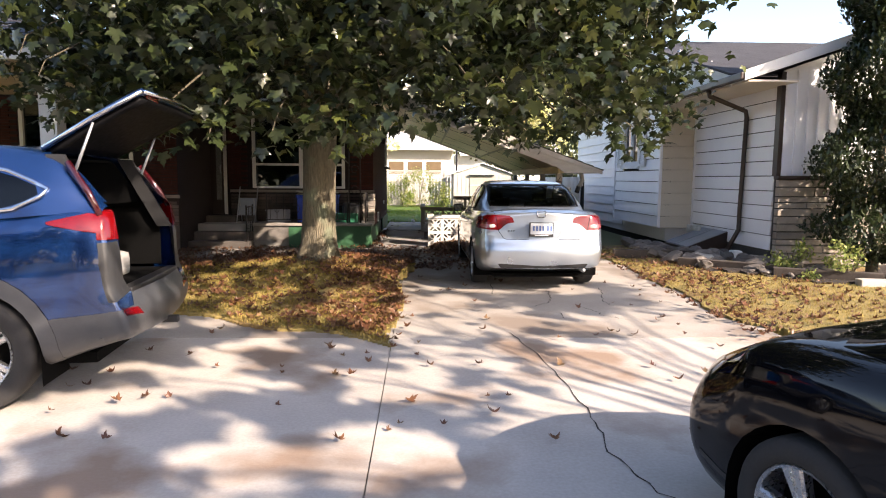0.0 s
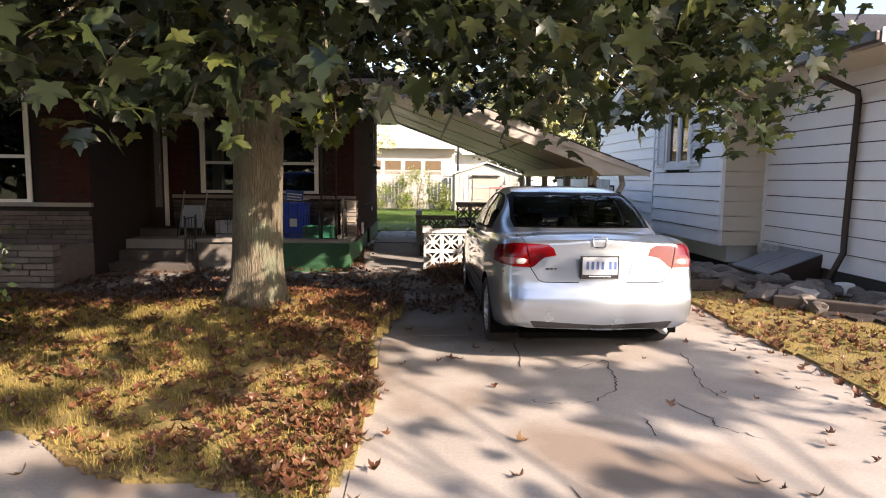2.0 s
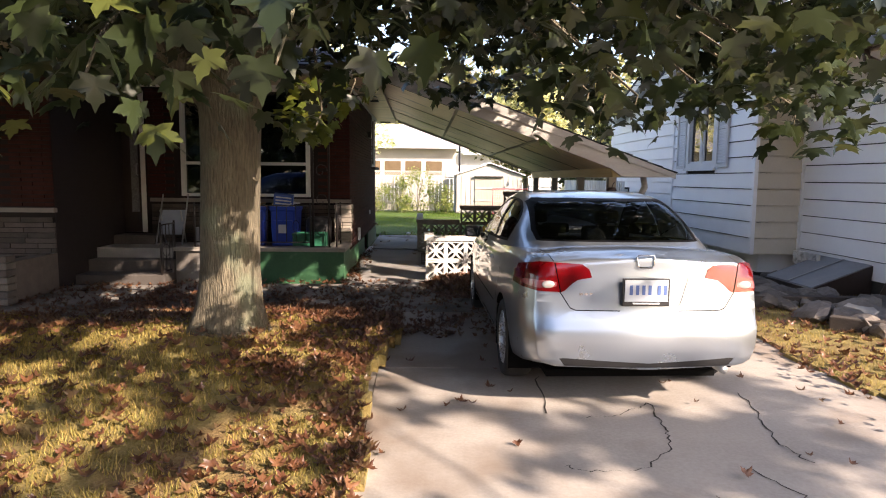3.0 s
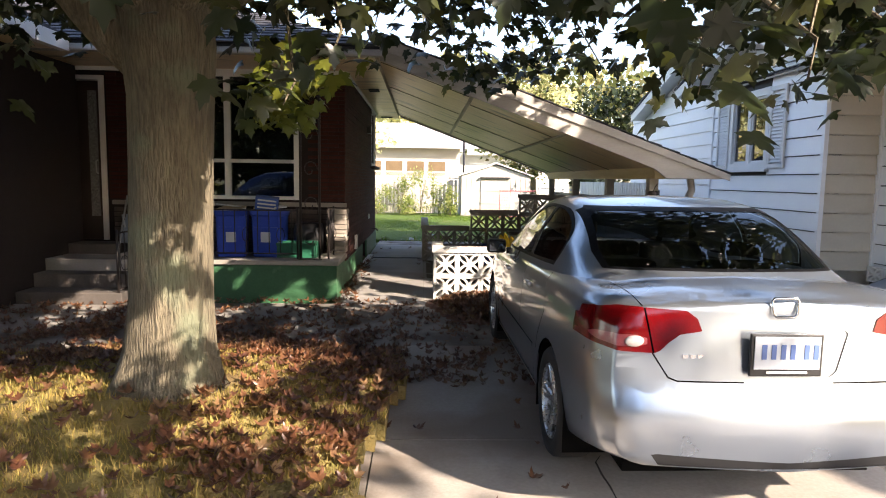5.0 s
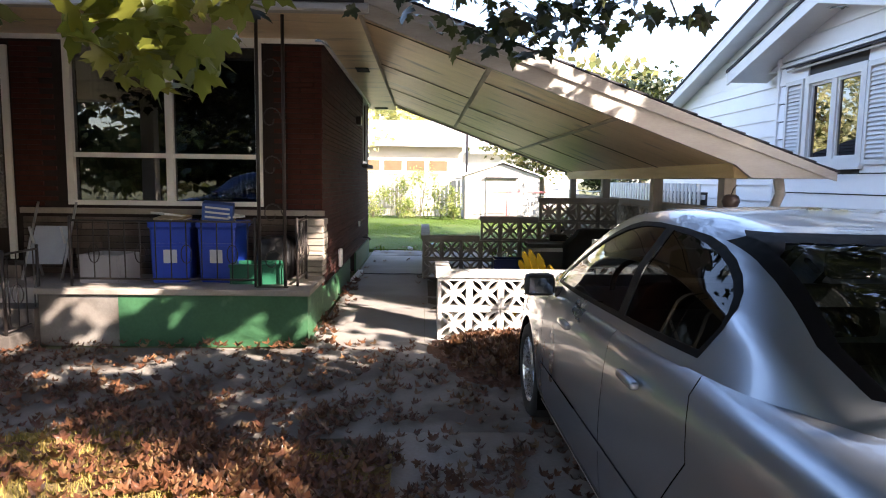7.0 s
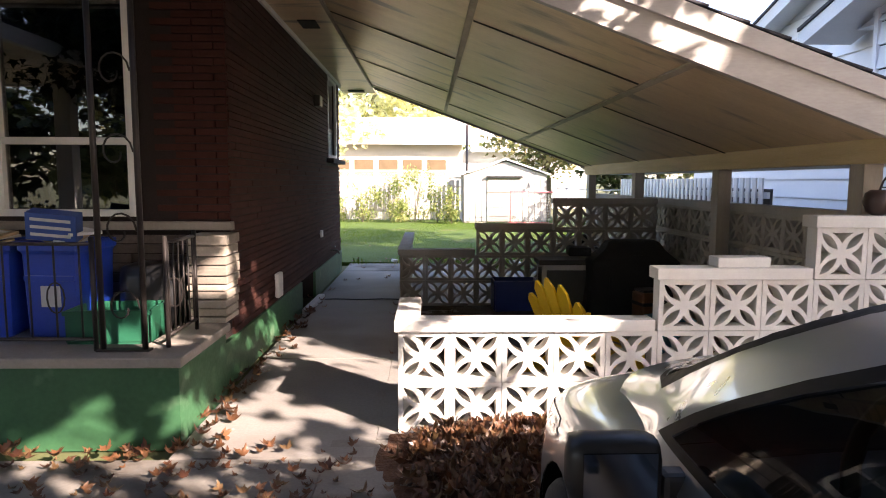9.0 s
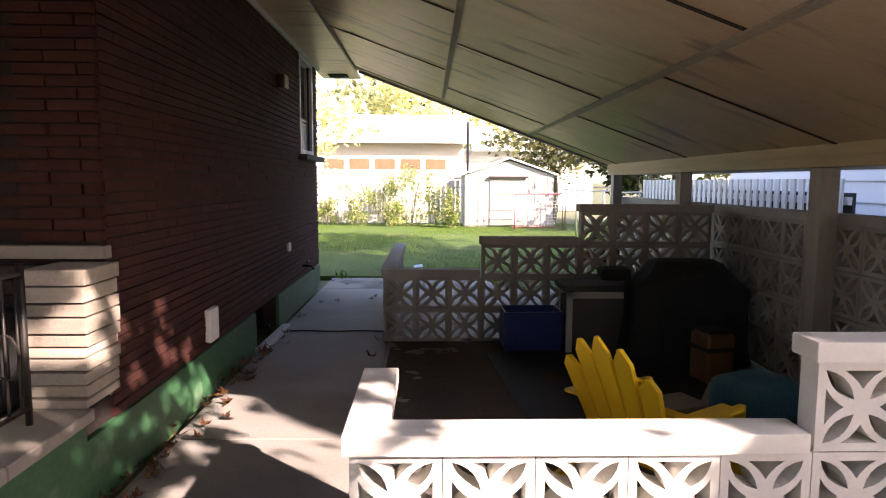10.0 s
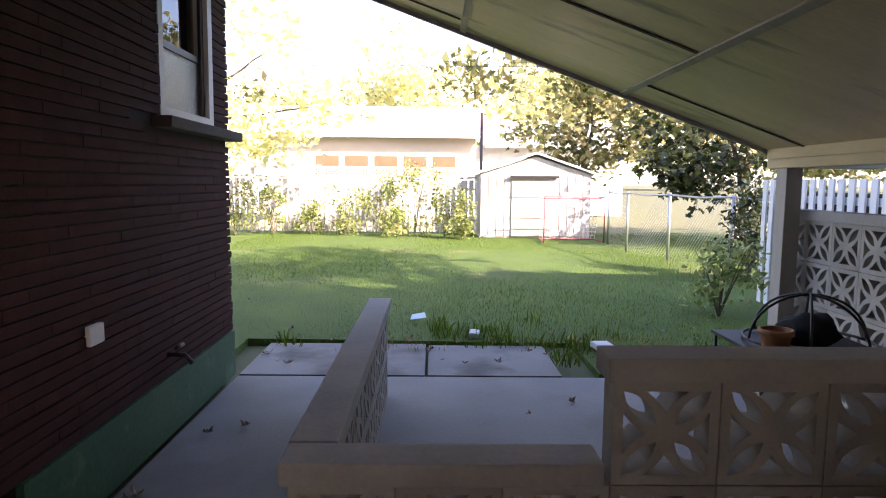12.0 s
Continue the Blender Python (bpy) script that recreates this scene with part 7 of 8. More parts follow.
shrub("evergreen_shrub", "rounded green shrub beside the drive", (-6.2, 10.4, 0.0), 1.2, .9, 2200, M_CEDAR, 32, (.05, .11))

# plates, pipe and cable on the house side
pA = tagged(part("meter_cover", box_bm(HX - .01, HX + .035, 17.64, 17.82, .38, .61, bevel=.012), M_WHITE, None), "white plastic cover on the brick wall", "wall box")
pB = tagged(part("outlet_cover", box_bm(HX - .01, HX + .022, 20.22, 20.34, .73, .82, bevel=.006), M_WHITE, None), "small white outlet cover on the wall", "outlet")
tap = thing("garden_tap", "dark garden tap on the wall", "tap")
rod_part("spout", [(HX - .02, 21.06, .47), (HX + .10, 21.06, .47), (HX + .14, 21.06, .42)], .015, M_BROWNMET, tap, 8)
rod_part("handle", [(HX + .07, 21.01, .52), (HX + .07, 21.11, .52)], .012, M_BROWNMET, tap, 6)
bd = tagged(part("plank", box_bm(-.04, .04, -.5, .5, 0, .05, bevel=.006), M_WHITE, None), "white painted board lying by the cellar window", "board")
bd.matrix_basis = pose(-1.22, 19.23, .004, 0, 0, -1)
bm = bmesh.new()
tube(bm, [(-1.15 + .12 * k, 19.58 + .02 * math.sin(k * 1.3), .012) for k in range(9)], .008, 6)
tagged(part("cable", bm, M_BTRIM, None, smooth=True), "black cable lying across the path", "cable")
vent_ = tagged(part("dryer_vent", box_bm(HX - .01, HX + .08, 19.9, 20.1, 2.42, 2.56, bevel=.02), M_BROWNMET, None), "dark hooded vent high on the brick wall", "vent")

# ---- carport things ----
M_YEL = mat("yellow plastic", (.85, .56, .015), (.78, .48, .01), .38, s1=3, s2=60, bump=.05)
adk = thing("adirondack_chair", "bright yellow plastic adirondack chair", "chair")
for k in range(5):
    u = (k - 2) * .105
    h = .98 - .045 * (k - 2) ** 2
    pts = []
    bm = bmesh.new()
    for t0 in range(9):
        t = t0 / 8
        w = .053 * (1 if t < .86 else math.sqrt(max(.02, 1 - ((t - .86) / .14) ** 2)))
        z = .30 + (h - .30) * t
        y = .30 + (z - .30) * .42
        uu = u * (1 + .28 * t)
        pts.append([bm.verts.new((uu - w, y - .03 * abs(u) * 2, z)), bm.verts.new((uu + w, y - .03 * abs(u) * 2, z)), bm.verts.new((uu + w, y + .022, z)), bm.verts.new((uu - w, y + .022, z))])
    for a, b in zip(pts, pts[1:]):
        for i in range(4):
            bm.faces.new((a[i], a[(i + 1) % 4], b[(i + 1) % 4], b[i]))
    bm.faces.new(pts[0])
    bm.faces.new(pts[-1][::-1])
    bmesh.ops.recalc_face_normals(bm, faces=bm.faces[:])
    part("back_slat", bm, M_YEL, adk, smooth=False)
for k in range(5):
    y = -.22 + k * .115
    part("seat_slat", box_bm(-.27, .27, y, y + .10, .34 - .03 * k, .362 - .03 * k, bevel=.008), M_YEL, adk)
for s in (-1, 1):
    part("arm", box_bm(s * .33 - .065, s * .33 + .065, -.12, .42, .52, .545, bevel=.01), M_YEL, adk)
    part("front_leg", box_bm(s * .31 - .02, s * .31 + .02, -.26, -.14, 0, .52, bevel=.008), M_YEL, adk)
    part("rear_leg", poly_bm([(s * .28, -.2, .30), (s * .28, -.2, .36), (s * .28, .62, .06), (s * .28, .62, 0), (s * .28, .5, 0)], s * .03, 'x'), M_YEL, adk)
adk.matrix_basis = pose(1.40, 16.37, 0, 0, 0, 123) @ Matrix.Diagonal((.87, .87, .825, 1))

grill = thing("covered_grill", "barbecue under a black fabric cover", "grill")
M_COVER = mat("black cover cloth", (.010, .010, .011), (.018, .018, .019), .7, s1=5, s2=40, bump=.4, bdist=.02)
bm = bmesh.new()
rings = []
for z, hw, hd in ((0.03, .66, .34), (.2, .64, .33), (.55, .62, .31), (.82, .62, .31), (.86, .58, .30), (1.0, .42, .27), (1.10, .36, .20), (1.13, .28, .10)):
    rings.append([bm.verts.new((hw * (math.copysign(abs(math.cos(a)) ** .45, math.cos(a))) * (1 + .03 * math.sin(a * 9 + z * 6)), hd * (math.copysign(abs(math.sin(a)) ** .45, math.sin(a))) * (1 + .04 * math.sin(a * 7 + z * 3)), z)) for a in [k * math.tau / 40 for k in range(40)]])
for a, b in zip(rings, rings[1:]):
    for k in range(40):
        bm.faces.new((a[k], a[(k + 1) % 40], b[(k + 1) % 40], b[k]))
bm.faces.new(rings[-1])
part("cover", bm, M_COVER, grill, smooth=True)
bm = bmesh.new()
tube(bm, [(.655 * (math.copysign(abs(math.cos(a)) ** .45, math.cos(a))) * (1 + .03 * math.sin(a * 9 + .2)), .335 * (math.copysign(abs(math.sin(a)) ** .45, math.sin(a))) * (1 + .04 * math.sin(a * 7 + .1)), .035) for a in [k * math.tau / 40 for k in range(41)]], .014, 6)
part("hem", bm, M_COVER, grill, "thick stitched hem", True)
for x in (-.34, .34):
    part("strap", box_bm(x - .02, x + .02, -.345, -.325, .12, .62, bevel=.004), plain("webbing", (.02, .02, .022), .8), grill, "black webbing strap")
part("air_vent", box_bm(-.10, .10, -.29, -.268, .93, .98, bevel=.008), M_COVER, grill)
for x in (-.5, .5):
    rod_part("caster", [(x, -.22, .03), (x + .03, -.22, .03)], .03, M_RUBBER, grill, 12)
part("shelf_cover", box_bm(-.88, -.56, -.02, .32, .87, 1.0, bevel=.03), M_COVER, grill, "covered side shelf", True)
grill.matrix_basis = pose(2.38, 18.62, 0, 0, 0, -6) @ Matrix.Diagonal((.78, .85, .755, 1))

cab = thing("side_table", "low table with white frame and dark top", "table")
for x in (-.42, .38):
    for y in (-.25, .21):
        part("leg", box_bm(x, x + .05, y, y + .05, 0, .56), M_WHITE, cab)
part("rail", box_bm(-.42, .43, -.25, -.21, .50, .56), M_WHITE, cab)
part("side_panel", box_bm(-.415, .425, -.20, .20, .06, .50), plain("grey panel", (.12, .12, .12), .7), cab)
part("tabletop", box_bm(-.46, .47, -.29, .30, .562, .62, bevel=.01), plain("dark tabletop", (.06, .055, .05), .5), cab)
cab.matrix_basis = pose(1.84, 18.92, 0, 0, 0, 0) @ Matrix.Diagonal((1, .66, .98, 1))
crate("storage_tub", "blue plastic storage tub on the carport floor", 1.14, 18.97, 0, .50, .32, .36, M_BINC, 1)
def dirt_z(x, y):
    return .05 * max(0, .42 + noise.noise(Vector((x * 3.1, y * 3.1, 4))) * .6 + noise.noise(Vector((x * 11, y * 11, 2))) * .2 + .52 - .78 * math.hypot((x - 1.25) / 1.55, (y - 18.0) / 1.7))


sheet("soil_patch", -.12, 2.7, 16.3, 19.18, .018, lambda x, y: .002 + dirt_z(x, y) * .35, M_SOIL, lambda x, y: dirt_z(x, y) > .001, label="dark soil and rotted leaves on the floor", category="soil", kind="stuff")
matt = tagged(part("rubber_mat", box_bm(-.95, .95, -.95, .75, 0, .018, bevel=.006), plain("dark rubber", (.02, .02, .021), .6), None), "dark rubber mat under the patio things", "mat")
matt.matrix_basis = pose(1.72, 18.0, .003, 0, 0, 4)
pot = thing("clay_pot", "square brown clay pot with dark bands", "pot")
part("body", box_bm(-.14, .14, -.14, .14, 0, .34, bevel=.03), mat("brown glaze", (.22, .10, .04), (.15, .07, .03), .4, s1=5, s2=40), pot, smooth=True)
part("band", box_bm(-.146, .146, -.146, .146, .22, .25), M_BTRIM, pot)
part("lid", box_bm(-.12, .12, -.12, .12, .342, .365, bevel=.008), M_BTRIM, pot)
pot.matrix_basis = pose(2.34, 17.95, .02, 0, 0, 12) @ Matrix.Diagonal((.80, .80, 1.08, 1))
for x, y, tr in ((1.75, 17.35, 20), (2.45, 16.45, -15), (2.25, 17.5, 60)):
    b = tagged(part("flat_board", box_bm(-.28, .28, -.14, .14, 0, .03, bevel=.004), M_CAPG, None), "pale loose board on the carport floor", "board", "loose boards")
    b.matrix_basis = pose(x, y, .022, 0, 0, tr)
tarp = tagged(part("blue_tarp", box_bm(-.22, .22, -.18, .18, 0, .22, bevel=.08), mat("teal tarp", (.04, .20, .28), (.03, .14, .2), .5, s1=6, s2=40, bump=.5, bdist=.02), None, smooth=True), "bundled teal tarpaulin on the floor", "tarp")
tarp.matrix_basis = pose(2.18, 17.0, .03, 0, 0, 25) @ Matrix.Diagonal((1, 1, 1.45, 1))
lb = tagged(part("loose_block", box_bm(-.16, .16, -.06, .06, 0, .06, bevel=.006), M_CAPW, None), "loose white coping slab on the wall", "slab")
lb.matrix_basis = pose(1.98, FWY + .02, 3 * BW + .07, 0, 0, 3)
urn = thing("hanging_pot", "small dark pot on the corner post", "pot")
bm = bmesh.new()
rings = [[bm.verts.new((r * math.cos(a), r * math.sin(a), z)) for a in [k * math.tau / 16 for k in range(16)]] for z, r in ((0, .03), (.02, .06), (.08, .085), (.13, .07), (.15, .045))]
for a, b in zip(rings, rings[1:]):
    for k in range(16):
        bm.faces.new((a[k], a[(k + 1) % 16], b[(k + 1) % 16], b[k]))
bm.faces.new(rings[0][::-1])
bm.faces.new(rings[-1])
part("bowl", bm, plain("dark glazed clay", (.05, .03, .025), .4), urn, smooth=True)
rod_part("hook", [(0, 0, .14), (.02, 0, .2), (.05, 0, .24)], .006, M_IRON, urn, 6)
urn.location = (2.78, FWY + .0, 4 * BW + .07)
# clutter on the rear wall cap
wbk = thing("wire_basket", "dark wire basket with arched hoops and black cloth", "basket")
for tr in (0, 62, 118):
    ct, st_ = math.cos(radians(tr)), math.sin(radians(tr))
    rod_part("hoop", [(.35 * ct * math.cos(q * math.pi / 16), .35 * st_ * math.cos(q * math.pi / 16), .02 + .27 * math.sin(q * math.pi / 16)) for q in range(17)], .008, M_IRON, wbk, 6)
rod_part("rim", [(.35 * math.cos(q * math.tau / 24), .35 * math.sin(q * math.tau / 24), .02) for q in range(25)], .009, M_IRON, wbk, 6)
bm = bmesh.new()
bmesh.ops.create_icosphere(bm, subdivisions=3, radius=1)
for v in bm.verts:
    v.co *= 1 + .35 * noise.noise(v.co * 1.9)
    v.co = Vector((v.co.x * .17, v.co.y * .15, max(0, v.co.z * .11 + .07)))
part("cloth", bm, M_SEAT, wbk, "crumpled black cloth", True)
wbk.location = (2.42, 21.15, .542)
op = thing("plant_pot", "faded orange plant pot on an iron stand", "pot")
bm = bmesh.new()
rings = [[bm.verts.new((r * math.cos(a), r * math.sin(a), z)) for a in [k * math.tau / 16 for k in range(16)]] for z, r in ((0, .06), (.10, .085), (.10, .095), (.13, .095), (.13, .08), (.05, .06))]
for a, b in zip(rings, rings[1:]):
    for k in range(16):
        bm.faces.new((a[k], a[(k + 1) % 16], b[(k + 1) % 16], b[k]))
part("bowl", bm, mat("terracotta", (.45, .20, .08), (.35, .15, .06), .8), op, smooth=True)
op.location = (2.12, 20.95, .54)
# roof outlet at the low eave
rod_part("rain_outlet", [(3.30, CY0 + .25, 1.60), (3.33, CY0 + .25, 1.45), (3.25, CY0 + .22, 1.30)], .05, M_GUTTER, carport, 8, "short white rain pipe")
rod_part("rain_outlet", [(3.25, CY0 + .22, 1.31), (3.20, CY0 + .2, 1.18)], .052, M_BTRIM, carport, 8, "black pipe end")

stand = thing("plant_stand", "low iron plant stand by the side wall", "stand")
part("top", box_bm(2.0, 2.74, 20.82, 21.5, .52, .54), M_IRON, stand)
for x in (2.02, 2.72):
    for y in (20.88, 21.47):
        rod_part("leg", [(x, y, 0), (x, y, .52)], .01, M_IRON, stand, 6)

# ---- neighbour's details ----
nw = new("window")
nw.parent = nb
bm = bmesh.new()
a0, a1, c0, c1 = NW
for y0, y1, z0, z1 in ((a0 - .07, a0 + .03, c0 - .05, c1 + .06), (a1 - .03, a1 + .07, c0 - .05, c1 + .06), (a0 + .03, a1 - .03, c0 - .05, c0 + .05), (a0 + .03, a1 - .03, c1 - .05, c1 + .06)):
    box(bm, NC - .05, NC + .06, y0, y1, z0, z1)
part("frame", bm, M_WHITE, nw)
am = (a0 + a1) / 2
part("mullion", box_bm(NC - .035, NC + .05, am - .05, am + .05, c0 + .05, c1 - .05), M_WHITE, nw)
for y0, y1 in ((a0 + .03, am - .05), (am + .05, a1 - .03)):
    bm = bmesh.new()
    for b in ((y0, y0 + .035, c0 + .05, c1 - .05), (y1 - .035, y1, c0 + .05, c1 - .05), (y0 + .035, y1 - .035, c0 + .05, c0 + .085), (y0 + .035, y1 - .035, c1 - .085, c1 - .05)):
        box(bm, NC - .015, NC + .04, *b)
    part("sash", bm, M_WHITE, nw)
    part("pane", box_bm(NC + .01, NC + .016, y0 + .035, y1 - .035, c0 + .085, c1 - .085), glass_mat("bright pane", (.7, .75, .8), 0, .25, 2.4), nw)
part("sill", box_bm(NC - .09, NC + .02, a0 - .10, a1 + .10, c0 - .09, c0 - .052), M_WHITE, nw)
for y0 in (a0 - .52, a1 + .10):
    sh = new("shutter")
    sh.parent = nb
    for b in ((y0, y0 + .05, c0 - .04, c1 + .04), (y0 + .37, y0 + .42, c0 - .04, c1 + .04), (y0 + .05, y0 + .37, c0 - .04, c0 + .02), (y0 + .05, y0 + .37, c1 - .02, c1 + .04)):
        part("shutter_rail", box_bm(NC - .06, NC - .026, *b), M_WHITE, sh)
    for k in range(20):
        z = c0 + .04 + k * (c1 - c0 - .08) / 20
        part("slat", poly_bm([(NC - .052, y0 + .05, z), (NC - .052, y0 + .37, z), (NC - .032, y0 + .37, z + .04), (NC - .032, y0 + .05, z + .04)], .006), M_WHITE, sh)
# low gable over the window bay, main gable behind it
for xw, xo, y0, yr, y1, z0, zr in ((NC, NC - .45, 14.9, 17.2, 19.5, 3.2, 3.86), (NC + .25, NC - .1, 12.2, 17.7, 23.2, 3.12, 4.78)):
    part("gable", poly_bm([(xw, y0 + .4, z0 + .02), (xw, y1 - .4, z0 + .02), (xw, yr, zr - .06)], .2, 'x'), M_SIDING, nb)
    n = 6
    for k in range(n):
        z = z0 + .1 + k * .255
        f = 1 - (z - z0) / (zr - z0)
        if f > .06:
            ya, yb = yr - (yr - y0 - .4) * f, yr + (y1 - .4 - yr) * f
            part("siding_board", box_bm(xw - .02, xw - .002, ya, yb, z, z + .235), M_SIDING, nb)
    for ya, yb in ((y0, yr), (y1, yr)):
        part("rake_board", poly_bm([(xo, ya, z0 - .10), (xo, yb, zr - .10), (xo, yb, zr + .08), (xo, ya, z0 + .08)], .03, 'x'), M_WHITE, nb)
        part("rake_soffit", poly_bm([(xo + .03, ya, z0 - .06), (xo + .03, yb, zr - .06), (xw + .2, yb, zr - .06), (xw + .2, ya, z0 - .06)], .02), M_WHITE, nb)
        part("roof_deck", poly_bm([(xo - .02, ya, z0 + .085), (xo - .02, yb, zr + .085), (xo + 6, yb, zr + .085), (xo + 6, ya, z0 + .085)], .04), M_ROOF, nb)
# cellar hatch
ch = thing("cellar_hatch", "sloping grey metal cellar hatch with brown sides", "hatch")
part("lid", poly_bm([(5.78, 13.75, .45), (5.78, 14.85, .45), (5.0, 14.85, .15), (5.0, 13.75, .15)], .03), plain("grey hatch metal", (.32, .34, .36), .5, .3), ch)
part("lid_seam", poly_bm([(5.77, 14.28, .485), (5.77, 14.32, .485), (5.0, 14.32, .185), (5.0, 14.28, .185)], .008), M_GALV, ch)
for y in (13.72, 14.86):
    part("cheek", poly_bm([(5.78, y, 0), (5.78, y, .47), (5.0, y, .17), (5.0, y, 0)], .03, 'y'), M_BROWNMET, ch)
part("front_board", box_bm(4.97, 5.0, 13.74, 14.87, 0, .16), M_BROWNMET, ch)
sb = thing("vent_block", "small white pierced vent block by the wall", "vent")
for k in range(2):
    b = new("block", ME_W)
    b.parent = sb
    b.location = (5.62 - k * .0, 15.08 - k * .31, .42)
    b.rotation_euler = (0, 0, math.pi / 2)
    b.scale = (.95, .5, .6)
# rocks and mulch bed
bed = sheet("mulch_bed", 4.0, 9.6, 10.2, 15.6, .2, lambda x, y: .0 + .06 * smooth01(4.0, 4.6, x) + .05 * noise.noise(Vector((x, y, 0))), M_MULCH,
            lambda x, y: x > 4.25 + .25 * math.sin(y * 1.3) + (.9 * smooth01(11.6, 10.4, y)) and not (x > 5.75 and y > 12.05), label="dark mulch bed along the neighbour's wall", category="bed")


def rock_mesh(seed):
    rg = random.Random(seed)
    bm = bmesh.new()
    bmesh.ops.create_icosphere(bm, subdivisions=2, radius=1)
    o = Vector((rg.uniform(0, 50), rg.uniform(0, 50), 0))
    for v in bm.verts:
        v.co *= 1 + .45 * noise.noise(v.co * .9 + o) + .12 * noise.noise(v.co * 2.5 + o)
        v.co.z *= .62
    return finish(bm, "rock", M_ROCK, False)


rocks = [rock_mesh(k) for k in range(6)]
rg = random.Random(12)
for k in range(130):
    y = rg.uniform(10.6, 15.3)
    x = rg.uniform(4.2, 5.6) + (.6 if y < 11.6 else 0)
    if 13.6 < y < 15 and x > 4.85:
        x -= .7
    s = rg.choice((.06, .08, .10, .12, .16, .2))
    o = new("garden_rock", rg.choice(rocks))
    tagged(o, "weathered grey-brown rock in the mulch bed", "rock", "rocks in the bed")
    o.matrix_basis = pose(x, y, .06 + s * .2, rg.uniform(-20, 20), rg.uniform(-20, 20), rg.uniform(0, 360)) @ Matrix.Diagonal((s, s * rg.uniform(.8, 1.3), s, 1))
for x, y, tr, l in ((4.75, 11.6, 52, 1.5), (5.75, 10.55, 62, 1.4), (4.35, 13.2, 86, 1.9)):
    t = tagged(part("edging_timber", box_bm(-.07, .07, -l / 2, l / 2, 0, .15, bevel=.015), mat("old timber", (.07, .055, .045), (.04, .032, .028), .95, s1=4, s2=40, bump=.6), None), "rotting dark edging timber by the bed", "timber", "edging timbers")
    t.matrix_basis = pose(x, y, .02, 0, 0, tr)
kb = tagged(part("concrete_kerb", box_bm(-.1, .1, -.8, .8, 0, .16, bevel=.012), M_CONC, None), "short concrete kerb beside the cedar", "kerb")
kb.matrix_basis = pose(6.7, 9.95, -.05, 0, 0, 80)
wb = tagged(part("white_bucket", box_bm(-.09, .09, -.09, .09, 0, .16, bevel=.03), M_WHITE, None, smooth=True), "small white plastic tub by the downspout", "tub")
wb.location = (5.45, 12.7, .06)
st = tagged(part("concrete_slab", box_bm(-.32, .32, -.16, .16, 0, .06, bevel=.01), M_CAPG, None), "loose concrete slab leaning in the bed", "slab")
st.matrix_basis = pose(4.7, 12.4, .10, 8, -6, 40)
for k, (x, y, h) in enumerate(((6.0, 10.4, .5), (5.6, 11.2, .4), (7.4, 10.3, .6))):
    shrub("low_shrub", "low green shrub at the foot of the cedar", (x, y, .05), h, .35, 500, M_SHRUB, 50 + k, (.04, .08))

# ---- back garden ----
fence = thing("board_fence", "weathered white board fence with lattice top", "fence")
me = finish(box_bm(-.068, .068, -.011, .011, 0, 1.5), "board", M_PLANK)
x = -13.0
while x < 1.3:
    b = new("board", me)
    b.parent = fence
    b.location = (x, 36.0 + .01 * math.sin(x * 9), .05)
    x += .172
for x in range(-13, 2, 2):
    part("post", box_bm(x - .05, x + .05, 36.02, 36.12, 0, 1.86), M_PLANK, fence)
for z in (.35, 1.25, 1.58, 1.84):
    part("rail", box_bm(-13, 1.4, 36.02, 36.06, z, z + .07), M_PLANK, fence)
bm = bmesh.new()
for k in range(150):
    x = -13 + k * .095
    for s in (-1, 1):
        v = [bm.verts.new(p) for p in ((x, 36.0 + s * .006, 1.60), (x + .03, 36.0 + s * .006, 1.60), (x + .03 + s * .24, 36.0 + s * .006, 1.86), (x + s * .24, 36.0 + s * .006, 1.86))]
        bm.faces.new(v)
part("lattice", bm, M_PLANK, fence, kind="stuff")
shed = thing("garden_shed", "small white garden shed with shallow roof", "shed")
part("wall", box_bm(1.45, 4.45, 34.9, 37.2, 0, 1.72), M_PLANK, shed)
part("gable", poly_bm([(1.45, 34.9, 1.72), (4.45, 34.9, 1.72), (2.95, 34.9, 2.2)], 2.3, 'y'), M_PLANK, shed)
for s in (0, 1):
    xa = 1.32 if s == 0 else 4.58
    part("roof_panel", poly_bm([(xa, 34.75, 1.71), (2.95, 34.75, 2.26), (2.95, 37.3, 2.26), (xa, 37.3, 1.71)], .05), M_WHITE, shed)
for k in range(14):
    part("cladding_board", box_bm(1.47 + k * .213, 1.66 + k * .213, 34.87, 34.895, .05, 1.70), M_PLANK, shed)
sd = new("door")
sd.parent = shed
part("leaf", box_bm(2.3, 3.5, 34.83, 34.865, .05, 1.62), M_POST, sd, "grey weathered shed door")
# thin dark bar across the top of the door
part("head_bar", box_bm(2.25, 3.55, 34.72, 34.83, 1.62, 1.68), M_BTRIM, sd, "dark bar over the door")
for b in ((2.3, 3.5, .55, .62), (2.3, 3.5, 1.1, 1.17)):
    part("brace", box_bm(b[0], b[1], 34.80, 34.83, b[2], b[3]), M_PLANK, sd)
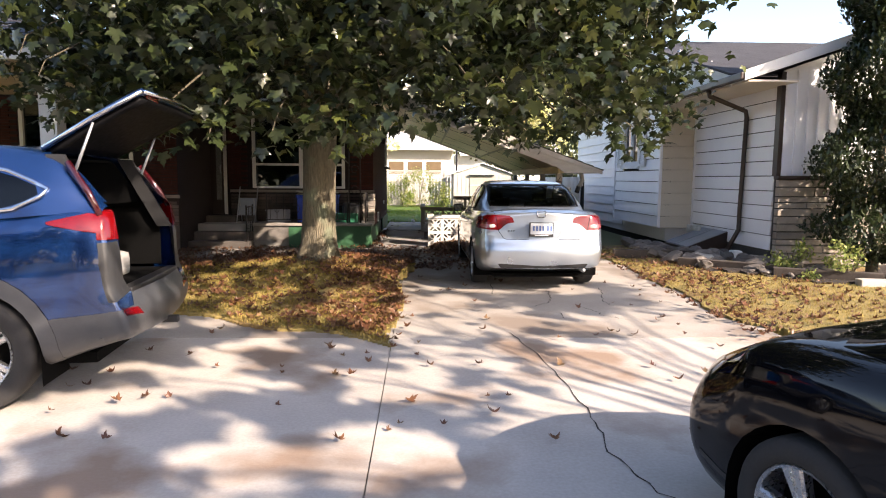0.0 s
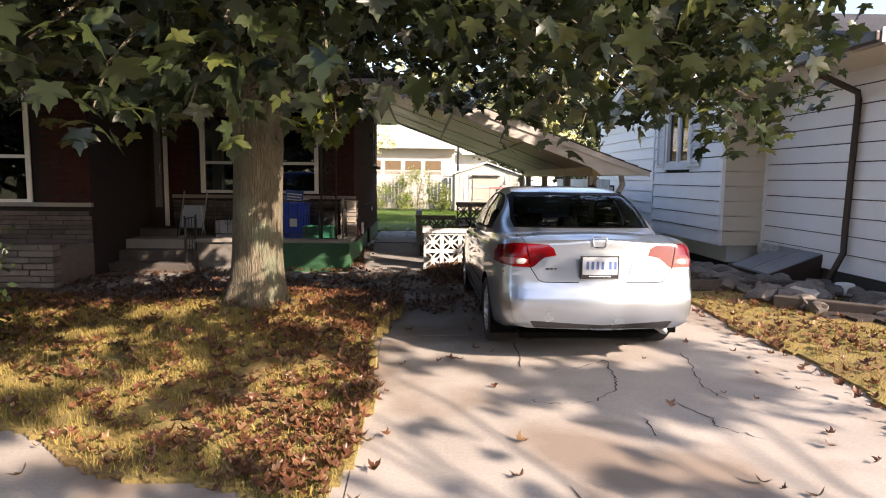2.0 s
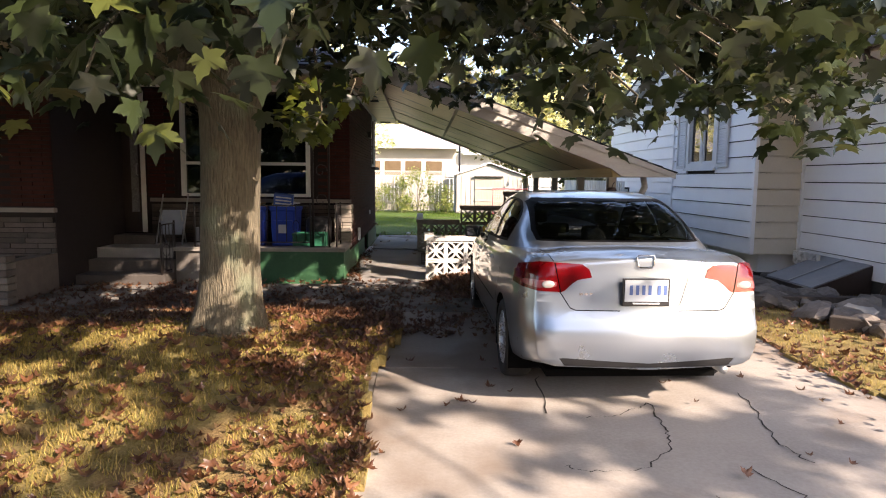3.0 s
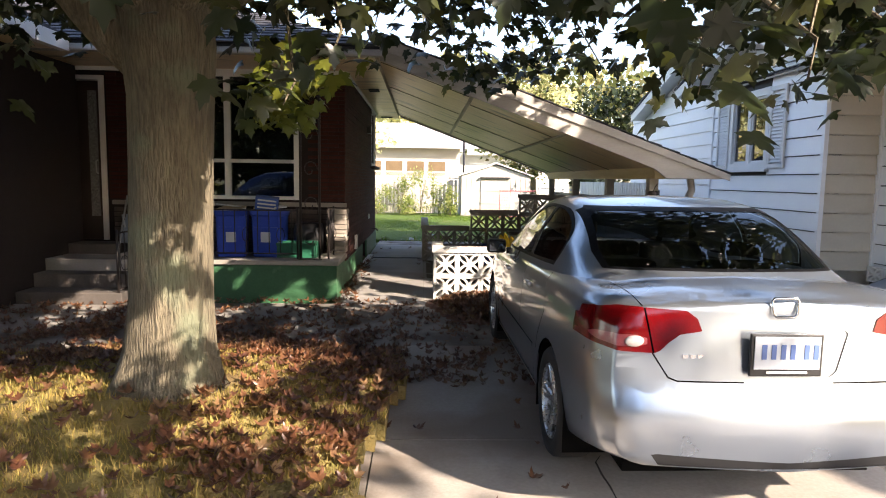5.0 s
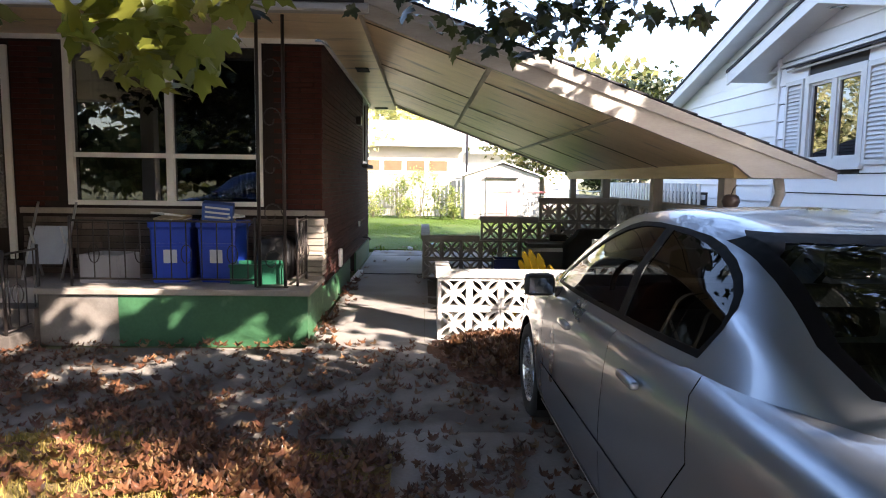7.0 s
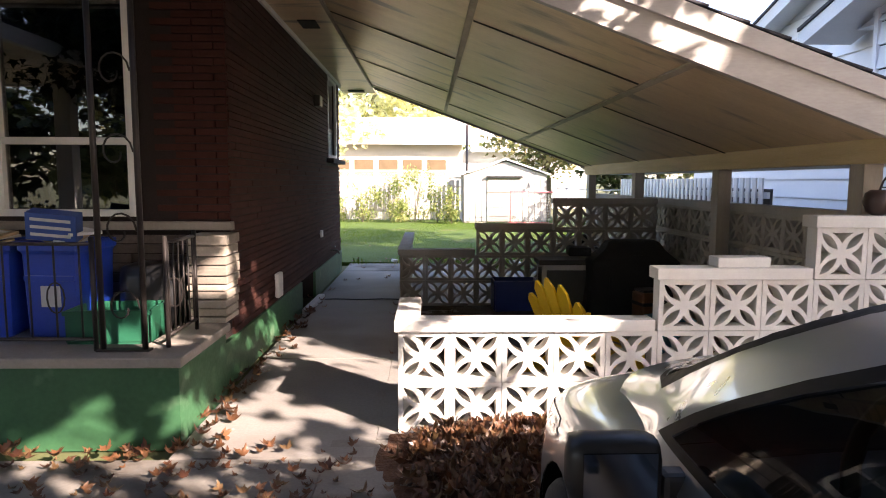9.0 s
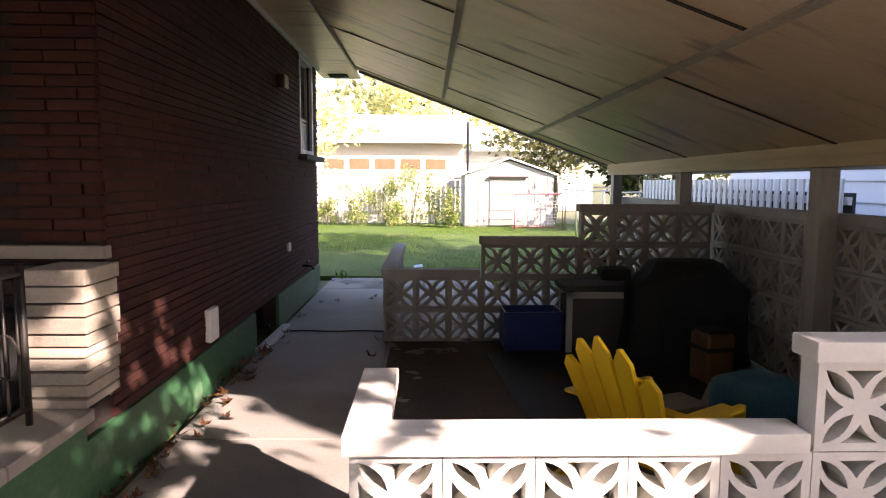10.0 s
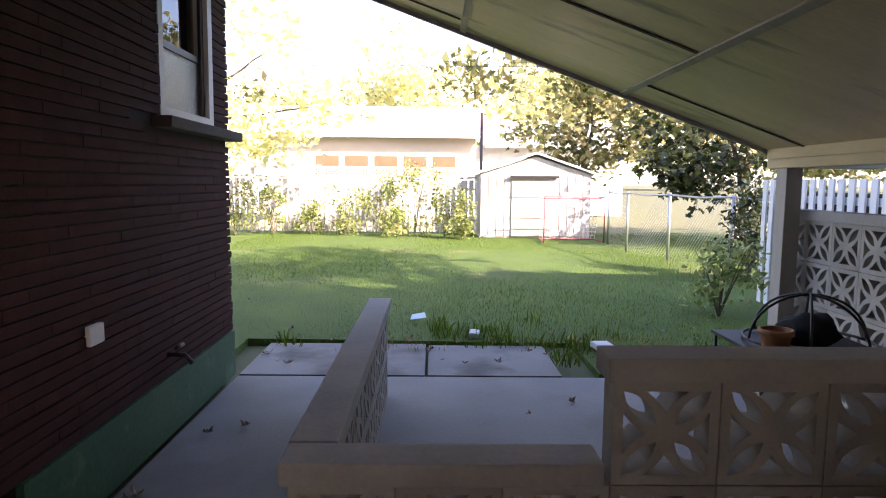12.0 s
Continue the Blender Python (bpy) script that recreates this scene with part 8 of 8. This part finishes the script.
# hockey goal
goal = thing("hockey_goal", "red tube hockey goal with white net", "goal")
M_RT = plain("red tube", (.40, .10, .11), .4)
for pts in ([(2.95, 33.4, 0), (2.95, 33.4, 1.15), (4.45, 33.4, 1.15), (4.45, 33.4, 0)], [(2.95, 33.4, .03), (3.0, 34.3, .03), (4.4, 34.3, .03), (4.45, 33.4, .03)], [(2.95, 33.4, 1.15), (3.0, 33.8, 1.1), (4.4, 33.8, 1.1), (4.45, 33.4, 1.15)]):
    rod_part("tube", pts, .018, M_RT, goal, 8)
bm = bmesh.new()
for k in range(16):
    x = 2.98 + k * .097
    tube(bm, [(x, 33.8, 1.1), (x, 34.3, .03)], .006, 4)
for k in range(11):
    t = k / 10
    tube(bm, [(2.98, 33.8 + .5 * t, 1.1 - 1.07 * t), (4.42, 33.8 + .5 * t, 1.1 - 1.07 * t)], .006, 4)
part("net", bm, M_PAPER, goal, kind="stuff")
# chain link fence
cl = thing("chain_link_fence", "galvanised chain link fence beside the lawn", "fence")
CP = [(4.5, 33.2), (4.45, 31.5), (4.78, 29.9), (5.0, 27.7), (5.2, 25.6)]
for x, y in CP:
    rod_part("post", [(x, y, 0), (x, y, 1.32)], .03, M_GALV, cl, 8)
for (x0, y0), (x1, y1) in zip(CP, CP[1:]):
    rod_part("rail", [(x0, y0, 1.28), ((x0 + x1) / 2, (y0 + y1) / 2, 1.25), (x1, y1, 1.28)], .02, M_GALV, cl, 6)
verts, faces = [], []
for (x0, y0), (x1, y1) in zip(CP, CP[1:]):
    L = math.hypot(x1 - x0, y1 - y0)
    n = int(L / .09)
    for k in range(n):
        for s in (-1, 1):
            a, b = k / n, k / n + s * 1.2 / L
            for q in range(1):
                lo, hi = (a, .03), (b, 1.23)
                if hi[0] > 1 or hi[0] < 0:
                    t = ((1 if hi[0] > 1 else 0) - a) / (b - a)
                    hi = (a + (b - a) * t, .03 + 1.2 * t)
                i = len(verts)
                for f, z in (lo, hi):
                    verts += [(x0 + (x1 - x0) * f, y0 + (y1 - y0) * f, z), (x0 + (x1 - x0) * f, y0 + (y1 - y0) * f + .008, z + .006)]
                faces.append((i, i + 1, i + 3, i + 2))
mesh_part("mesh", verts, faces, M_GALV, cl, kind="stuff")
# neighbour's picket fence seen past the carport
pf = thing("picket_fence", "white picket fence beyond the carport", "fence")
me = finish(box_bm(-.011, .011, -.045, .045, 0, 1.52), "picket", M_WHITE)
y = 19.6
while y < 25.4:
    b = new("picket", me)
    b.parent = pf
    b.location = (4.3, y, .02)
    y += .165
for z in (.3, 1.28):
    part("rail", box_bm(4.325, 4.365, 19.5, 25.4, z, z + .08), M_WHITE, pf)
part("screen_board", box_bm(4.37, 4.40, 19.5, 25.4, .05, 1.40), plain("dark boards", (.06, .055, .05), .9), pf)
# shrubs along the board fence
SH = [(-5.2, 35.0, 1.5, .8), (-4.2, 35.2, 1.2, .6), (-3.2, 35.3, .9, .6), (-2.2, 35.0, 1.4, .7), (-1.2, 35.2, 1.7, .7), (-.3, 34.9, 1.9, .6), (.5, 34.6, 1.3, .6), (1.0, 34.3, 1.2, .5), (-6.4, 35.0, 1.6, .9), (-.9, 34.6, .8, .7)]
for k, (x, y, h, w) in enumerate(SH):
    shrub("garden_shrub", "sunlit leafy shrub along the fence", (x, y, 0), h, w * .8, 900, M_SHRUB, 60 + k, (.05, .12))
shrub("garden_shrub", "dark shrub growing through the chain link", (5.15, 27.4, 0), 1.7, .5, 1500, M_CEDAR, 75, (.05, .12))
shrub("garden_shrub", "tall weeds beside the back wall", (3.4, 24.5, 0), 1.0, .5, 500, M_SHRUB, 76, (.05, .12))
# far house
fh = thing("far_house", "long cream bungalow with a row of windows", "house")
M_CREAM = mat("cream stucco", (.60, .52, .42), (.52, .45, .36), .85, s1=1, s2=20, bump=.1)
opening_wall_y("wall", 46, .25, -12, 2.0, 0, 3.5, [(-5.0 + k * 1.28, -3.98 + k * 1.28, 1.75, 2.62) for k in range(5)], M_WHITE, fh)
part("panel", box_bm(-12, 2.0, 45.95, 45.998, 2.78, 3.5), M_CREAM, fh)
for k in range(5):
    w = new("window")
    w.parent = fh
    xa = -5.0 + k * 1.28
    part("blind", box_bm(xa, xa + 1.02, 45.985, 45.995, 1.75, 2.62), mat("tan blind", (.17, .115, .06), (.12, .08, .04), .8), w)
    part("frame", box_bm(xa - .05, xa + 1.07, 45.94, 46.0, 1.68, 1.745), M_WHITE, w)
part("wall", box_bm(2.0, 9.0, 47.5, 47.75, 0, 3.2), M_WHITE, fh)
shingle_roof("shingles", [(-12.6, 45.3, 3.5), (2.5, 45.3, 3.5), (2.5, 50, 5.2), (-12.6, 50, 5.2)], fh, 12, .02, M_FARROOF)
shingle_roof("shingles", [(2.5, 46.8, 3.2), (9.6, 46.8, 3.2), (9.6, 50, 4.6), (2.5, 50, 4.6)], fh, 9, .02, M_FARROOF)
part("fascia", box_bm(-12.6, 2.5, 45.25, 45.32, 3.38, 3.53), M_WHITE, fh)
part("fascia", box_bm(2.5, 9.6, 46.75, 46.82, 3.08, 3.23), M_WHITE, fh)
up = thing("utility_pole", "slim dark service pole behind the fence", "pole")
rod_part("shaft", [(2.05, 43, 0), (2.05, 43, 4.2)], .06, M_BROWNMET, up)
for k in range(2):
    bm = bmesh.new()
    tube(bm, [(-30 + q * 3, 55, 8.6 + k * .25 - .5 * math.sin(math.pi * q / 20)) for q in range(21)], .015, 4)
    tagged(part("overhead_wire", bm, M_BTRIM, None), "thin overhead service wire", "wire", "overhead wires")
# trees behind
shade_tree("garden_tree", "yellow-green tree behind the shed", (5.2, 39, 0), 2.6, [(-1.2, -.5, 3.2, 1.2, 1.0), (.4, 0, 4.4, 1.4, 1.2), (1.6, .2, 3.4, 1.2, 1.0), (-.2, -.6, 2.6, 1.0, .8), (.2, .2, 5.6, 1.1, .9)], 420, 81, (.14, .24), M_YTREE)
shade_tree("garden_tree", "dark green tree past the chain link fence", (8.6, 35, 0), 2.2, [(-1.4, -.5, 2.6, 1.3, 1.0), (0, 0, 3.8, 1.6, 1.3), (1.8, .2, 3.0, 1.4, 1.1), (-.8, .5, 4.6, 1.2, 1.0), (-2.0, -.8, 1.8, .9, .8)], 420, 82, (.14, .24), M_LEAF)
shade_tree("garden_tree", "russet and green tree by the side fence", (11.0, 31, 0), 2.0, [(-2.0, -.5, 2.8, 1.4, 1.0), (0, 0, 4.0, 1.7, 1.4), (-3.0, .2, 2.2, 1.0, .9), (1.8, .5, 3.2, 1.4, 1.1)], 420, 83, (.12, .22), M_YTREE)
shade_tree("garden_tree", "yellow tree behind the house, leaves coloured as if overexposed", (-6.5, 33, 0), 2.6, [(1.6, -.4, 3.2, 1.3, 1.1), (.4, 0, 4.8, 1.6, 1.2), (2.8, -.3, 4.4, 1.2, 1.0), (2.2, 0, 2.4, .9, .7), (3.8, -.2, 3.2, .9, .7), (1.0, 0, 6.4, 1.4, 1.1)], 420, 84, (.12, .2), M_PALETREE)
shade_tree("garden_tree", "tall tree beyond the far house, leaves coloured as if overexposed", (-2.5, 56, 0), 4.0, [(-1.5, 0, 5.6, 2.0, 1.5), (1.0, 0, 7.0, 2.2, 1.6), (3.4, 0, 5.4, 2.0, 1.4)], 200, 85, (.25, .42), M_PALETREE)
shade_tree("garden_tree", "tall tree beyond the far house, leaves coloured as if overexposed", (8.0, 58, 0), 4.0, [(-2.5, 0, 5.4, 2.0, 1.5), (0, 0, 7.4, 2.4, 1.8), (3.0, 0, 6.0, 2.2, 1.6)], 200, 86, (.25, .42), M_PALETREE)
# added crown, out of view, that only casts shade on the back lawn
shade_tree("garden_tree", "tall unseen tree added beyond the roof to shade the lawn", (12.4, 16.8, 0), 7.0, [(-2.2, -1.6, 9.0, 1.5, 1.1), (-.6, -3.0, 9.6, 1.4, 1.0), (-.2, -.2, 8.6, 1.5, 1.1), (-3.2, .6, 9.2, 1.4, 1.0), (-1.0, 1.2, 9.8, 1.5, 1.1), (-4.2, -1.0, 8.8, 1.1, .9), (-2.4, -3.4, 8.6, 1.1, .8), (.8, -1.8, 9.4, 1.3, 1.0), (-4.4, 1.2, 10.0, 1.1, .9), (-3.0, -5.0, 8.2, .9, .7), (-5.6, .2, 8.2, .8, .7)], 300, 88, (.14, .24))
# trees across the street, mirrored in the panes
for k, (bx, by) in enumerate(((-24.0, -15.0), (-17.0, -18.0), (-10.5, -16.0), (-4.0, -20.0), (2.5, -18.0), (8.5, -22.0))):
    shade_tree("street_tree", "tall yellowing tree across the street" if k % 2 else "tall dark tree across the street", (bx, by, -.15), 3.0, [(-2.0, 0, 3.4, 2.5, 1.6), (2.2, .6, 4.0, 2.5, 1.6), (0, -.5, 5.8 + k % 3, 2.6, 1.9), (-1.6, .2, 2.2, 2.0, 1.2)], 90, 95 + k, (.45, .8), M_YTREE if k % 2 else M_LEAF, shape=broad_leaf())
# pavers and scraps on the back lawn
for x, y, w, l, tr in ((1.72, 22.95, .17, .24, 20), (.60, 23.45, .09, .12, -10), (-.47, 23.3, .08, .1, 35)):
    pv = tagged(part("paver", box_bm(-w / 2, w / 2, -l / 2, l / 2, 0, .05, bevel=.008), M_CAPW, None), "pale loose paver lying in the lawn", "paver", "loose pavers")
    pv.matrix_basis = pose(x, y, .015, 6, 4, tr)
pp = tagged(part("paper_scrap", poly_bm([(-.08, -.06, 0), (.09, -.04, .02), (.07, .08, .05), (-.06, .06, .03)], .004), plain("pale blue paper", (.55, .68, .72), .8), None), "crumpled pale blue paper scrap on the lawn", "paper")
pp.location = (.05, 24.1, .04)
# wooded hill in the distance
n = 26000
rg2 = np.random.default_rng(90)
hx = rg2.uniform(-260, 320, n)
hy = 210 + rg2.uniform(-20, 40, n)
ht = 24 + 10 * np.sin(hx * .013 + 1.2) + 5 * np.sin(hx * .05) + 2.5 * np.sin(hx * .23)
P = np.stack([hx, hy, ht * np.sqrt(rg2.uniform(.02, 1, n))], 1)
tagged(scatter("wooded_hill", small_leaf(), rot_matrices(rg2, n, .8, .6), P, rg2.uniform(2.0, 4.0, n), M_YTREE, None, "distant wooded hill in autumn colours"), category="hill")

# ---- brickwork and ledge stones, last ----
def boxes_joined(items, name, material, parent, label=""):
    verts, faces = [], []
    for x0, x1, y0, y1, z0, z1 in items:
        k = len(verts)
        verts += [(x0, y0, z0), (x1, y0, z0), (x1, y1, z0), (x0, y1, z0), (x0, y0, z1), (x1, y0, z1), (x1, y1, z1), (x0, y1, z1)]
        faces += [tuple(k + i for i in f) for f in ((3, 2, 1, 0), (4, 5, 6, 7), (0, 1, 5, 4), (1, 2, 6, 5), (2, 3, 7, 6), (3, 0, 4, 7))]
    return mesh_part(name, verts, faces, material, parent, label, kind="stuff")


CRS, BL = 0.0545, 0.292
rg = random.Random(2)
brick_me = finish(box_bm(-.024, .008, -BL / 2 + .0002, BL / 2 - .0002, -CRS / 2 + .0045, CRS / 2 - .0045, bevel=0), "brick", M_BRICK)
rest, singles = [], []
for c in range(int((SOF - .34) / CRS)):
    z0 = .343 + c * CRS
    y = HY - (0 if c % 2 == 0 else BL / 2)
    ridge = rg.uniform(-.005, .005)
    while y < HB:
        ya, yb = max(y, HY), min(y + BL, HB)
        y += BL
        if yb - ya < .03:
            continue
        if any(yb > h[0] and ya < h[1] and z0 + CRS > h[2] and z0 < h[3] for h in (SIDEWIN, (21.00, 22.29, 1.745, 1.81))):
            if ya < SIDEWIN[0] < yb:
                yb = SIDEWIN[0]
            elif ya < SIDEWIN[1] < yb:
                ya = SIDEWIN[1]
            else:
                continue
            if 1.69 < z0 < 1.81:
                continue
        if yb - ya > BL - .01 and 17.0 < ya < 20.4 and .40 < z0 < 2.0 and len(singles) < 300:
            singles.append(((ya + yb) / 2, z0 + CRS / 2, ridge))
        else:
            rest.append((HX - .03, HX - .004 + ridge + rg.uniform(-.0015, .0015), ya + .0002, yb - .0002, z0 + .0045, z0 + CRS - .0045))
bw = thing("brickwork", "dark brown rough brick courses", "brick wall", kind="structure")
for y, z, ridge in singles:
    b = new("brick", brick_me)
    b.parent = bw
    b.location = (HX - .012 + ridge + rg.uniform(-.0015, .0015), y, z)
boxes_joined(rest, "brick_run", M_BRICKJ, bw)


def front_bricks(x0, x1, y, holes, z0, z1, course, length, material, name, label):
    out = []
    for c in range(int((z1 - z0) / course)):
        za = z0 + c * course
        x = x0 - (0 if c % 2 == 0 else length / 2)
        while x < x1:
            L = length * (1 if course < .067 else rg.uniform(.6, 1.4))
            xa, xb = max(x, x0), min(x + L, x1)
            x += L
            if xb - xa < .04 or any(xb > h[0] and xa < h[1] and za + course > h[2] and za < h[3] for h in holes):
                continue
            out.append((xa + .005, xb - .005, y - .022 - rg.uniform(0, .012), y + .002, za + .005, za + course - .005))
    return boxes_joined(out, name, material, house, label)


front_bricks(-4.6, HX, HY, [(WIN[0] - .02, WIN[1] + .02, WIN[2] - .02, WIN[3] + .03), (DOOR[0] - .05, DOOR[1] + .05, .4, 2.95)], 1.20, SOF - .03, CRS, BL, M_BRICKJ, "brick_run", "dark brown rough brick")
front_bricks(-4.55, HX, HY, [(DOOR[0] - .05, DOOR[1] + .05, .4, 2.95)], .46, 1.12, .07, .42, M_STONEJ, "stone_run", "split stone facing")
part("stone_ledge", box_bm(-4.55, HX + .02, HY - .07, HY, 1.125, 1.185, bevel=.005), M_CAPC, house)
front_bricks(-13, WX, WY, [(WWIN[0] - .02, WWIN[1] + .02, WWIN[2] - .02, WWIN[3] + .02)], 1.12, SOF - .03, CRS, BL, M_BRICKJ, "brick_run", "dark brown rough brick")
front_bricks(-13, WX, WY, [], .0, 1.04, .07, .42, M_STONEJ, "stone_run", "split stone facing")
part("stone_ledge", box_bm(-13, WX + .03, WY - .08, WY, 1.045, 1.105, bevel=.005), M_CAPC, house)
